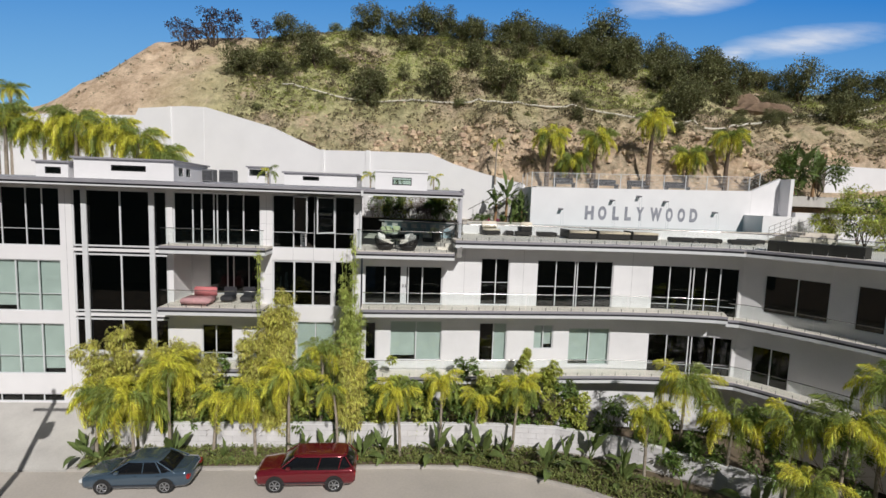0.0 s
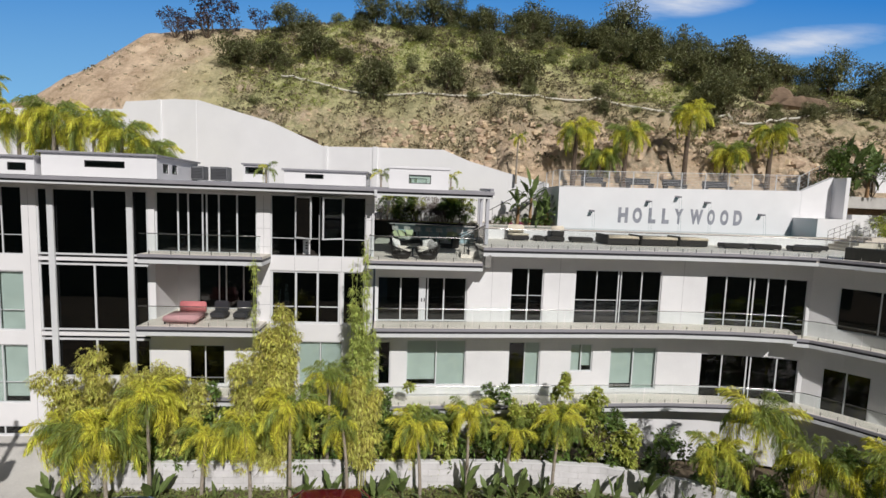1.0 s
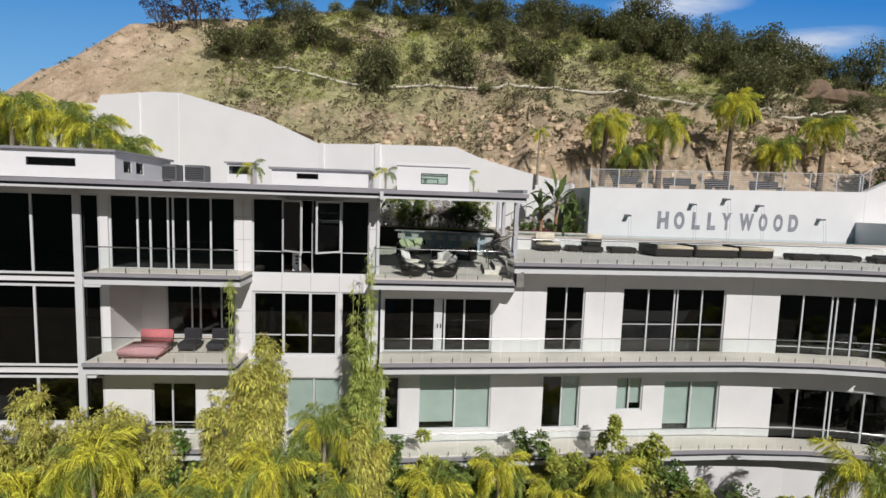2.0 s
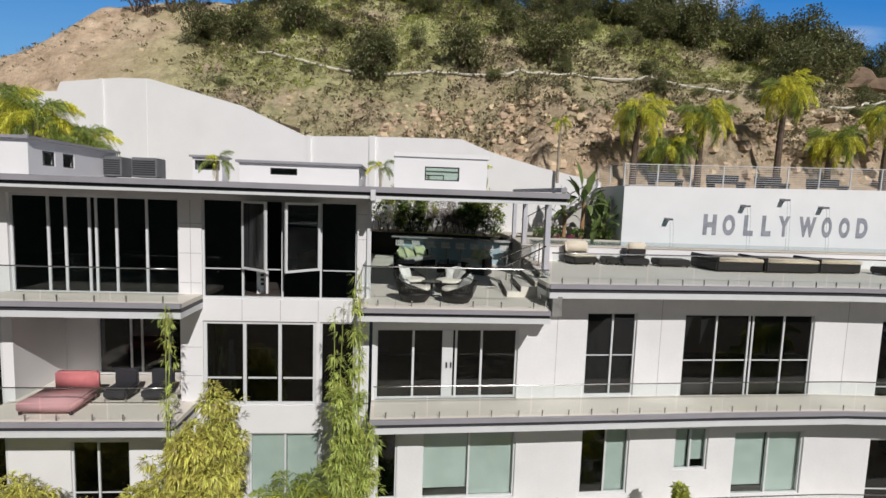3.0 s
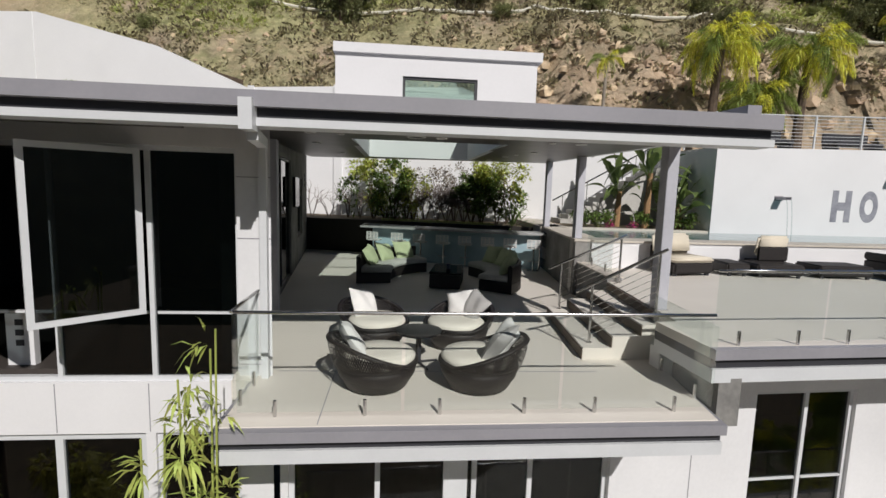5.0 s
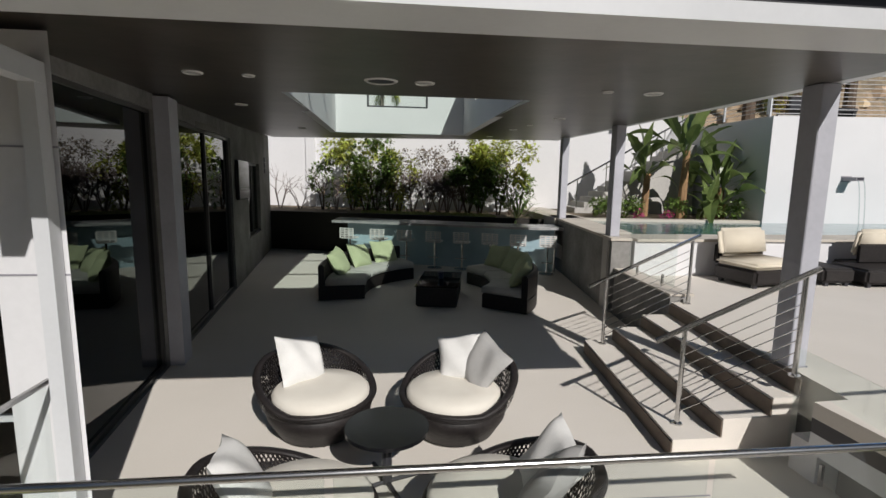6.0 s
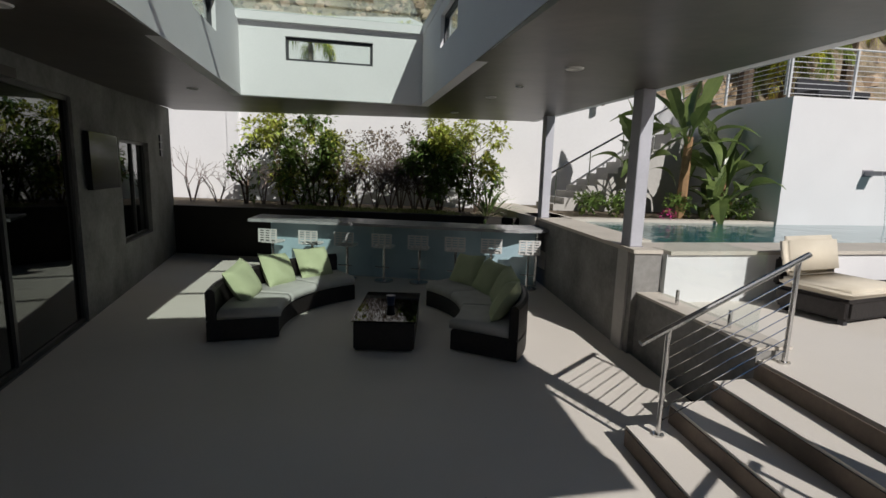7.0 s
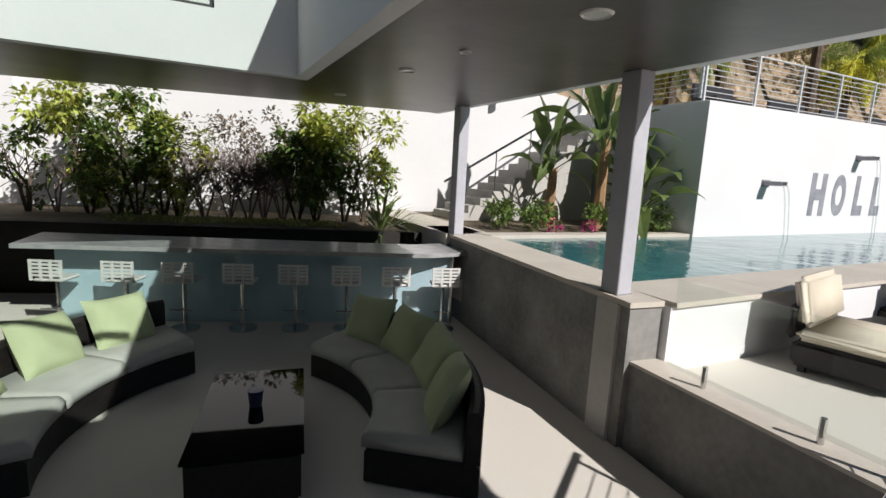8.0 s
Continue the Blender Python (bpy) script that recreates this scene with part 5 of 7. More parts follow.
for a in range(4):
    bm = BM()
    bar(bm, (0, 0, 0.03), (0.3 * math.cos(a * 1.571 + 0.4), 0.3 * math.sin(a * 1.571 + 0.4), 0.015), 0.018, 6)
    part("foot", bm, DARK, rt)


# ---- pool deck furniture ----
TAN = mat("pale_tan_canvas", (0.70, 0.63, 0.52), 0.9, col2=(0.62, 0.55, 0.44), scale=3, fine=90, bump=0.2)


def lounger(x, y, rot, cushion=True, length=1.55, back=True, label="dark wicker chaise with cream cushions on the deck", legs=True):
    e = empty("lounger", label, "lounger", "pool loungers")
    bm = BM()
    soft_box(bm, 0, -0.42, 0.06, length, 0.42, 0.31, 0.04)
    part("base", bm, WICK, e)
    for a in (0.1, length - 0.1):
        for b in (-0.34, 0.34):
            bm = BM()
            box(bm, a - 0.03, b - 0.03, 0, a + 0.03, b + 0.03, 0.07)
            part("foot", bm, DARK, e)
    if cushion:
        bm = BM()
        soft_box(bm, 0.02, -0.43, 0.312, length + 0.02, 0.43, 0.43, 0.05)
        part("seat_cushion", bm, TAN, e, smooth=True)
    if back:
        bm = BM()
        soft_box(bm, -0.06, -0.40, 0.30, 0.0, 0.40, 0.66, 0.03)
        part("back_frame", bm, WICK, e)
        bm = BM()
        soft_box(bm, 0, -0.40, 0, 0.15, 0.40, 0.5, 0.06, pose(0.02, 0, 0.42, 0, -12, 0))
        part("back_cushion", bm, TAN, e, smooth=True)
    e.matrix_basis = pose(x, y, 0.466, 0, 0, rot) @ Matrix.Diagonal((1, 1.3 if back and cushion else 1, 1, 1))
    return e


lounger(5.05, 32.22, -80, True, 0.85, True, "dark wicker lounge chair with cream cushions on the deck")
lounger(6.1, 31.9, -4, False, 0.55, False, "low dark wicker ottoman on the deck")
lounger(6.75, 31.75, -5, False, 1.1, False, "low dark wicker table on the deck")
lounger(8.25, 31.7, -4, False, 1.3, False, "low dark wicker ottoman on the deck")
lounger(7.6, 32.05, 90, False, 0.5, True, "dark wicker seat on the deck")
# big sectional
for x, y, w, d in ((9.9, 30.1, 1.9, 1.8), (11.9, 30.1, 2.2, 1.7), (14.3, 30.3, 1.8, 1.4)):
    e = empty("sectional_sofa", "broad dark wicker sectional with cream top on the deck", "sofa", "deck sectional", at=(x, y, 0.466))
    bm = BM()
    soft_box(bm, 0, 0, 0.03, w, d, 0.44, 0.05)
    part("base", bm, WICK, e)
    bm = BM()
    soft_box(bm, 0.12, -0.02, 0.36, w + 0.015, d + 0.02, 0.52, 0.04)
    part("cushion", bm, mat("tan_cushion", (0.68, 0.57, 0.44), 0.9, scale=4, fine=90) if "tan_cushion" not in MATS else MATS["tan_cushion"], e, smooth=True)
    bm = BM()
    soft_box(bm, 0.0, 0.0, 0.42, 0.1, d, 0.6, 0.03)
    part("armrest", bm, WICK, e)
for x, y, r in ((16.9, 30.4, -8), (18.7, 30.3, -12), (20.6, 29.7, -16), (23.0, 27.5, -20), (21.9, 30.6, -10)):
    lounger(x, y, r, False, 1.5, False, "low dark wicker lounge on the deck")
# dark planter and rail at the far end of the deck
pl = empty("planter_box", "long dark planter box at the deck edge", "planter", at=(*RIGHT.at(rx(21.0), 0.3), 0.466))
bm = BM()
strip(bm, RIGHT, rx(20.4), rx(22.9), -0.3, 0.7, 0.466, 1.05)
hung(pl, part("box", bm, PLD, pl))
# steps, block and walls at the far end
bm = BM()
prism(bm, [(26.2, 34.2), (29.0, 34.2), (29.0, 36.38), (26.2, 36.38)], 0.4, 2.35)
setting("wall_spa", bm, WHITE, "white block at the end of the pool", "wall")
bm = BM()
prism(bm, [(26.71, 36.4), (29.0, 36.4), (29.0, 36.8), (26.71, 36.8)], 0.0, lambda x, y: 4.27 + (x - 26.7) * 0.46)
prism(bm, [(29.01, 35.3), (29.3, 35.3), (29.3, 36.8), (29.01, 36.8)], 0.0, 5.25)
setting("wall_pool_end", bm, WHITE, "white sloping end of the pool wall", "wall")
bm = BM()
prism(bm, [(29.41, 35.0), (45, 37.0), (45, 37.4), (29.41, 35.4)], 0.0, 2.7)
setting("wall_far", bm, WHITE, "low white wall beyond the pool", "wall")
bm = BM()
prism(bm, [(36, 40.0), (60, 43.0), (60, 43.5), (36, 40.5)], 0.0, 6.9)
setting("wall_upper_far", bm, WHITE, "white upper retaining wall", "wall")
for i in range(5):
    bm = BM()
    prism(bm, [(25.0 + 0.4 * i, 30.6), (29.0, 30.6), (29.0, 32.3), (25.0 + 0.4 * i, 32.3)], 0.466 + 0.17 * i, 0.466 + 0.17 * (i + 1))
    setting("step_end_%d" % (i + 1), bm, COPE, "pale step at the far end of the deck", "step")
for y in (30.65, 32.25):
    e = empty("stair_rail", "thin steel stair rail at the far steps", "stair rail", "stair rails", at=(25.2, y, 0.636))
    for k in range(5):
        bm = BM()
        bar(bm, (0.4 * k + 0.05, 0, 0.17 * k), (0.4 * k + 0.05, 0, 0.17 * k + 0.95), 0.018, 6)
        part("baluster", bm, STEEL, e)
    for h in (0.35, 0.65, 0.95):
        bm = BM()
        bar(bm, (0, 0, h), (1.8, 0, h + 0.74), 0.016, 6)
        part("rail", bm, STEEL, e)

# ---- pool wall: letters, spouts, railing ----
INK = mat("grey_letter_paint", (0.20, 0.20, 0.24), 0.85, col2=(0.33, 0.33, 0.37), scale=3, fine=12, bump=0.05)
SPANS = ((0, 0.079), (0.116, 0.19), (0.242, 0.30), (0.35, 0.407), (0.45, 0.52), (0.575, 0.68), (0.716, 0.778), (0.822, 0.889), (0.93, 1.0))
sign = empty("painted_lettering", "large grey block letters painted on the white pool wall", "lettering", at=(17.8, 36.398, 1.55))
for ch, (a, b) in zip("HOLLYWOOD", SPANS):
    cu = bpy.data.curves.new("letter", 'FONT')
    cu.body, cu.extrude, cu.offset = ch, 0.01, 0.06
    tmp = bpy.data.objects.new("letter", cu)
    scene.collection.objects.link(tmp)
    me = bpy.data.meshes.new_from_object(tmp.evaluated_get(bpy.context.evaluated_depsgraph_get()))
    bpy.data.objects.remove(tmp)
    bpy.data.curves.remove(cu)
    xs, ys = [v.co.x for v in me.vertices], [v.co.y for v in me.vertices]
    sx, sy = 9.15 * (b - a) / (max(xs) - min(xs)), 1.08 / (max(ys) - min(ys))
    for v in me.vertices:
        v.co = Vector((13.22 + 9.15 * a + (v.co.x - min(xs)) * sx, 36.396 - v.co.z * 0.3, 1.58 + (v.co.y - min(ys)) * sy + 0.006 * 9.15 * a))
    me.materials.clear()
    me.materials.append(INK)
    ob = new("letter", me)
    ob.parent = sign
    hung(sign, ob)
STREAM = glass_mat("falling_water", (0.85, 0.88, 0.88), 0.1)
for x, z in ((11.25, 2.3), (15.3, 3.1), (17.42, 3.48), (19.6, 3.15), (23.7, 2.42)):
    e = empty("water_spout", "small steel water spout on the pool wall", "spout", "water spouts", at=(x, 36.4, z))
    bm = BM()
    for q in ((-0.12, -0.42, -0.02, 0.12, 0, 0.0), (-0.12, -0.42, 0.0, -0.1, 0, 0.08), (0.1, -0.42, 0.0, 0.12, 0, 0.08), (-0.15, -0.02, -0.05, 0.15, 0.0, 0.11)):
        box(bm, *q)
    part("trough", bm, TRIM, e)
    bm = BM()
    for dx in (-0.11, 0.10):
        tube(bm, [(dx * (0.8 - 0.006 * k), -0.42 - 0.025 * k, -(z - 1.1) * (k / 8) ** 2) for k in range(9)], 0.014, 5)
    part("water_stream", bm, STREAM, e, "thin clear water stream").visible_shadow = False
bm = BM()
prism(bm, [(9.36, 36.81), (29.0, 36.81), (40, 38.5), (40, 44), (9.36, 44)], 3.2, 4.05)
setting("floor_upper", bm, CONC, "upper terrace behind the pool wall", "floor")


def wire_rail(pts, z, h, n, label, zend=None):
    e = empty("wire_railing", label, "railing", "wire railings", "structure", (*pts[0], z))
    ln = Line(pts)
    k = max(1, round(ln.s[-1] / 1.75))
    ze = zend if zend is not None else z

    def zz(s):
        return z + (ze - z) * s / ln.s[-1]
    for i in range(k + 1):
        s = ln.s[-1] * i / k
        bm = BM()
        x, y = ln.at(s)
        box(bm, x - 0.025, y - 0.025, zz(s), x + 0.025, y + 0.025, zz(s) + h)
        hung(e, part("post", bm, ALU, e))
    for j in range(n):
        bm = BM()
        hh = 0.1 + (h - 0.1) * j / (n - 1)
        for a, b in zip(ln.s, ln.s[1:]):
            bar(bm, (*ln.at(a), zz(a) + hh), (*ln.at(b), zz(b) + hh), 0.022 if j == n - 1 else 0.009, 5)
        hung(e, part("top_rail" if j == n - 1 else "wire", bm, ALU, e))
    return e


wire_rail([(8.95, 36.6), (26.6, 36.6)], 3.95, 1.12, 10, "steel wire railing along the top of the pool wall", 4.25)
wire_rail([(8.97, 36.7), (9.1, 40.4)], 4.03, 1.1, 10, "steel wire railing at the upper terrace corner")
wire_rail([(27, 37.2), (33, 40.5)], 4.1, 1.2, 6, "steel wire railing behind the pool wall", 6.2)
for x, w in ((12.0, 1.7), (15.5, 1.9), (18.2, 1.6), (21.5, 2.0)):
    e = empty("bench", "dark wooden bench on the upper terrace", "bench", "upper terrace benches", at=(x, 38.2, 4.05))
    bm = BM()
    soft_box(bm, -w / 2, -0.35, 0.3, w / 2, 0.35, 0.42, 0.02)
    part("seat", bm, DARK, e)
    bm = BM()
    soft_box(bm, -w / 2, 0.3, 0.42, w / 2, 0.38, 0.8, 0.02)
    part("backrest", bm, DARK, e)
    for a in (-w / 2 + 0.08, w / 2 - 0.08):
        bm = BM()
        box(bm, a - 0.04, -0.33, 0, a + 0.04, 0.33, 0.3)
        part("leg", bm, DARK, e)

# stair up along the white wall behind the pool
ns = 13
for i in range(ns):
    bm = BM()
    xa = 4.75 + 0.31 * i
    zb = 1.13 + 0.174 * (i + 1)
    prism(bm, [(xa, 39.4), (xa + 0.31, 39.4), (xa + 0.31, 40.6), (xa, 40.6)], 1.0, zb)
    setting("step_wall_%d" % (i + 1), bm, CONC, "concrete step of the stair along the white wall", "step")
e = empty("handrail", "thin dark steel handrail of the wall stair", "handrail", at=(4.6, 39.42, 1.13))
bm = BM()
bar(bm, (4.4, 39.42, 2.0), (8.75, 39.42, 4.44), 0.03, 6)
hung(e, part("rail", bm, STEEL, e))
for i in range(5):
    bm = BM()
    x = 4.8 + 0.95 * i
    bar(bm, (x, 39.42, 1.15 + 0.56 * (x - 4.7)), (x, 39.42, 2.0 + 0.561 * (x - 4.4)), 0.015, 6)
    hung(e, part("baluster", bm, STEEL, e))
bm = BM()
prism(bm, [(-60, 42.0), (-4.55, 39.6), (-5.25, 41.1), (-8.0, 42.0), (-8.0, 45.8), (-60, 62)], -1.2, -0.3)
setting("yard", bm, CONC, "paved yard behind the glazed wing", "ground")
bm = BM()
box(bm, -30.0, 33.21, G, -5.7, 39.5, 2.9)
setting("wall_wing_core", bm, WHITE, "closed rear part of the glazed wing", "wall")

# ---- planting ----
def leaf_mat(name, c1, c2, rough=0.55, k=0.35):
    m = mat(name, c1, rough, col2=c2, scale=1.2, fine=8, bump=0.0, island=k)
    n, l = m.node_tree.nodes, m.node_tree.links
    b = n["Principled BSDF"]
    src = b.inputs["Base Color"].links[0].from_socket
    tr = n.new("ShaderNodeBsdfTranslucent")
    l.new(src, tr.inputs[0])
    mx = n.new("ShaderNodeMixShader")
    mx.inputs[0].default_value = 0.28
    l.new(b.outputs[0], mx.inputs[1])
    l.new(tr.outputs[0], mx.inputs[2])
    l.new(mx.outputs[0], n["Material Output"].inputs[0])
    return m


OAK = leaf_mat("dark_oak_leaves", (0.30, 0.30, 0.14), (0.14, 0.15, 0.065), 0.6, 0.5)
SAGE = leaf_mat("sage_bush_leaves", (0.44, 0.46, 0.22), (0.24, 0.26, 0.12), 0.7, 0.5)
SCRUB = leaf_mat("grey_scrub", (0.42, 0.37, 0.24), (0.23, 0.20, 0.125), 0.8, 0.6)
GRASSM = leaf_mat("spring_grass", (0.58, 0.60, 0.22), (0.36, 0.40, 0.13), 0.7, 0.4)
PALMY = leaf_mat("yellow_palm_leaf", (0.86, 0.78, 0.11), (0.52, 0.54, 0.07), 0.5, 0.45)
PALMG = leaf_mat("green_palm_leaf", (0.36, 0.42, 0.10), (0.19, 0.25, 0.055), 0.5, 0.45)
BAMB = leaf_mat("bamboo_leaf", (0.70, 0.64, 0.16), (0.42, 0.42, 0.10), 0.5, 0.5)
BAMG = leaf_mat("green_bamboo_leaf", (0.58, 0.62, 0.17), (0.31, 0.38, 0.09), 0.5, 0.4)
BANA = leaf_mat("banana_leaf", (0.25, 0.34, 0.11), (0.11, 0.17, 0.055), 0.35, 0.4)
SHRUB = leaf_mat("glossy_shrub_leaf", (0.20, 0.28, 0.065), (0.09, 0.14, 0.035), 0.45, 0.5)
LIME = leaf_mat("lime_shrub_leaf", (0.58, 0.60, 0.13), (0.32, 0.36, 0.08), 0.5, 0.4)
BARE = mat("bare_twigs", (0.26, 0.205, 0.19), 0.9, col2=(0.17, 0.13, 0.12), scale=6, fine=50, bump=0.2)
BARK = mat("bark", (0.16, 0.115, 0.08), 0.9, col2=(0.08, 0.055, 0.04), scale=6, fine=40, bump=0.6, dist=0.02)
TRUNKP = mat("palm_trunk", (0.40, 0.35, 0.29), 0.9, col2=(0.22, 0.18, 0.14), scale=5, fine=30, bump=0.6, dist=0.02)
RNG = random.Random(7)


def leaf(bm, p, d, length, width, curl=0.3, fold=0.0):
    """A leaf blade in two or three bent pieces."""
    d = d.normalized()
    side = d.cross(Vector((0, 0, 1)))
    side = side.normalized() if side.length > 0.05 else Vector((1, 0, 0))
    up = side.cross(d)
    a, b = p, p + d * length * 0.5 + up * 0.0
    c = p + d * length * 0.95 - Vector((0, 0, 1)) * length * curl
    w = side * width * 0.5
    v = [bm.verts.new(q) for q in (a, b - w, b + w, c)]
    bm.faces.new((v[0], v[1], v[3], v[2])) if not fold else (bm.faces.new((v[0], v[1], v[2])), bm.faces.new((v[1], v[3], v[2])))


def rdir(rng, up=0.3):
    while True:
        v = Vector((rng.uniform(-1, 1), rng.uniform(-1, 1), rng.uniform(-1, 1)))
        if 0.05 < v.length < 1:
            v.normalize()
            v.z += up
            return v.normalized()


def crown_mesh(name, seed, r, h, n, size, clumps, material, z0=0.0, hollow=0.55):
    """An uneven crown: leaves gathered in clumps of different size with gaps between them."""
    rng = random.Random(seed)
    bm = BM()
    cl = []
    for _ in range(clumps):
        d = rdir(rng, 0.2)
        k = rng.uniform(hollow, 1.0)
        cl.append((Vector((d.x * r * k, d.y * r * k, z0 + h * (0.5 + 0.5 * d.z * k))), rng.uniform(0.22, 0.42) * r))
    for i in range(n):
        c, cr = cl[rng.randrange(clumps)]
        d = rdir(rng, 0.15)
        p = c + d * cr * rng.uniform(0.35, 1.0)
        leaf(bm, p, (d + rdir(rng, 0.1) * 0.8), size * rng.uniform(0.6, 1.3), size * rng.uniform(0.4, 0.7), rng.uniform(0, 0.4))
    me = bpy.data.meshes.new(name)
    bm.to_mesh(me)
    bm.free()
    me.materials.append(material)
    return me


def twig_mesh(name, seed, r, h, n, thick, material, stems=5):
    """Stems that fork upward."""
    rng = random.Random(seed)
    bm = BM()

    def grow(p, d, ln, th, depth):
        q = p + d * ln
        bar(bm, p, q, (th, th * 0.7), 4)
        if depth:
            for _ in range(n):
                nd = (d + rdir(rng, 0.25) * 0.75).normalized()
                grow(p.lerp(q, rng.uniform(0.6, 1.0)), nd, ln * rng.uniform(0.55, 0.8), th * 0.6, depth - 1)
    for i in range(stems):
        a = 2 * math.pi * (i + rng.random()) / stems
        d = Vector((math.cos(a) * r / h * 0.7, math.sin(a) * r / h * 0.7, 1)).normalized()
        grow(Vector((0.05 * math.cos(a), 0.05 * math.sin(a), 0)), d, h * 0.42, thick, 3)
    me = bpy.data.meshes.new(name)
    bm.to_mesh(me)
    bm.free()
    me.materials.append(material)
    return me


def ob_of(name, me, parent, m=None, label=""):
    ob = new(name, me)
    ob.parent = parent
    if m is not None:
        ob.matrix_basis = m
    if label:
        ob["label"] = label
    return ob


def place(x, y, z, rz=0.0, s=1.0, sz=None):
    return Matrix.LocRotScale((x, y, z), Euler((0, 0, rz)), (s, s, sz or s))


# hill oaks and bushes
protos = []
for k in range(7):
    e = empty("hill_bush", "dark evergreen bush on the dry hillside" if k < 5 else "grey-green sage bush on the dry hillside", "bush", "hillside bushes")
    ob_of("stem", twig_mesh("stem", 40 + k, 0.8, 1.5, 2, 0.06, BARK, 4), e)
    ob_of("crown", crown_mesh("crown", 50 + k, 1.3, 2.1, 3600, 0.15, 26 + 5 * k, OAK if k < 5 else SAGE, 0.1, 0.35), e)
    protos.append(e)
SPOTS = [(-19.8, 59.3, 1.5), (-11.7, 57.7, 1.5), (-8.9, 57.2, 1.3), (-5.3, 52.8, 1.9), (-4.4, 53.4, 1.5), (-0.3, 60.3, 1.2), (1.9, 52.0, 1.3), (2.9, 52.4, 1.0), (9.1, 52.2, 1.3), (6.4, 55.8, 0.9), (21.2, 58.3, 1.4), (24.4, 58.0, 1.5), (31.1, 58.2, 1.5), (32.3, 55.1, 1.6), (27.2, 47.6, 1.5), (26.0, 48.2, 1.2), (34.5, 53.0, 1.0), (44.5, 49.0, 1.5), (46.5, 50.0, 1.1), (24.4, 57.5, 1.2), (-16.7, 64.5, 1.6), (-16.8, 57.9, 1.0), (15.9, 54.4, 0.9), (-21.3, 60.2, 1.2), (29.3, 51.2, 1.2), (-13.2, 60.5, 1.4), (4.4, 50.4, 0.7), (38.5, 49.5, 1.0), (28.0, 54.5, 1.3), (36.0, 57.5, 1.6), (41.0, 60.0, 1.7)]
rng = random.Random(11)
for i in range(30):
    x = -11 + 2.2 * i + rng.uniform(-1.2, 1.2)
    SPOTS.append((x, 66.8 + rng.uniform(-1.2, 2.2), rng.uniform(0.8, 1.7) if x > -8 else 0.9))
for i in range(12):
    x = 26 + 3.6 * i + rng.uniform(-1.5, 1.5)
    SPOTS.append((x, 63.4 + rng.uniform(-2.5, 1.2), rng.uniform(0.8, 1.6)))
for i in range(22):
    SPOTS.append((3 + 1.5 * i + rng.uniform(-0.8, 0.8), 65.2 + rng.uniform(-2.2, 1.0), rng.uniform(0.7, 1.3)))
for i in range(120):
    SPOTS.append((rng.uniform(-24, 46), rng.uniform(50, 65), rng.uniform(0.25, 0.75)))
for i in range(12):
    SPOTS.append((rng.uniform(35, 43), rng.uniform(55.5, 58), rng.uniform(0.35, 0.6)))
for i in range(70):
    SPOTS.append((rng.uniform(8, 44), rng.uniform(43.5, 51), rng.uniform(0.2, 0.6)))
placed = []
for i, (x, y, s) in enumerate(SPOTS):
    pr = protos[i % 5 if s > 0.9 or i < 5 else (5 + i % 2 if i % 3 else i % 5)]
    m = place(x, y, hill_z(x, y) - 0.15, rng.uniform(0, 6.3), s * rng.uniform(0.75, 1.0), s * rng.uniform(0.65, 1.05))
    if pr not in placed:
        placed.append(pr)
        pr.matrix_basis = m
    else:
        copy_thing(pr, m)
# leafless trees on the skyline
for i, (x, y, s) in enumerate(((-30.5, 66.5, 1.5), (-26.5, 66, 1.9), (-24.2, 66.5, 1.6), (-20.5, 67, 1.2), (26, 67.5, 2.0), (-28.5, 65, 1.2))):
    e = empty("bare_tree", "purplish leafless small tree on the hilltop", "tree", "hilltop trees")
    ob_of("branchwork", twig_mesh("branches", 80 + i, 1.2, 1.7, 3, 0.05, BARK, 5), e)
    ob_of("crown", crown_mesh("twigs", 90 + i, 1.1, 1.5, 500, 0.22, 12, leaf_mat("dull_twig_leaf", (0.15, 0.10, 0.10), (0.075, 0.055, 0.055), 0.8) if "dull_twig_leaf" not in MATS else MATS["dull_twig_leaf"], 0.9), e)
    e.matrix_basis = place(x, y, hill_z(x, y) - 0.05, i, s)
# low scrub, grass tufts and stones on the slope
for nm, mt, n, ln, lb, seed, yr_, ok in (("hill_scrub", SCRUB, 26000, 0.26, "grey-green low scrub scattered on the slope", 5, (42, 67), lambda x, y, q: (x > -22 or q < 0.12) and noise.noise((x * 0.22, y * 0.22, 9)) + 0.5 * noise.noise((x * 0.7, y * 0.7, 2)) > -0.05 - 0.3 * q), ("hill_grass", GRASSM, 20000, 0.22, "fresh green grass tufts on the upper slope", 6, (49, 68), lambda x, y, q: x > -20 and noise.noise((x * 0.13, y * 0.13, 5)) > -0.02 - (y - 54) * 0.02)):
    rng = random.Random(seed)
    bm = BM()
    for _ in range(n):
        x, y = rng.uniform(-45, 62), rng.uniform(*yr_)
        if y < foot(x) + 0.3 or not ok(x, y, rng.random()):
            continue
        z = hill_z(x, y)
        s = rng.uniform(0.5, 1.5)
        for k in range(11):
            d = rdir(rng, 0.7)
            leaf(bm, Vector((x + d.x * 0.22 * s, y + d.y * 0.22 * s, z + abs(d.z) * 0.12 * s)), d, ln * s * rng.uniform(0.6, 1.2), ln * 0.45 * s, 0.1)
    tagged(link(nm, bm, mt), lb, "scrub" if "scrub" in nm else "grass", kind="stuff")
ROCK = mat("sandy_rock", (0.72, 0.56, 0.40), 0.9, col2=(0.46, 0.335, 0.22), scale=1.2, fine=9, bump=0.6, dist=0.05, island=0.2)
bm = BM()
rng = random.Random(9)
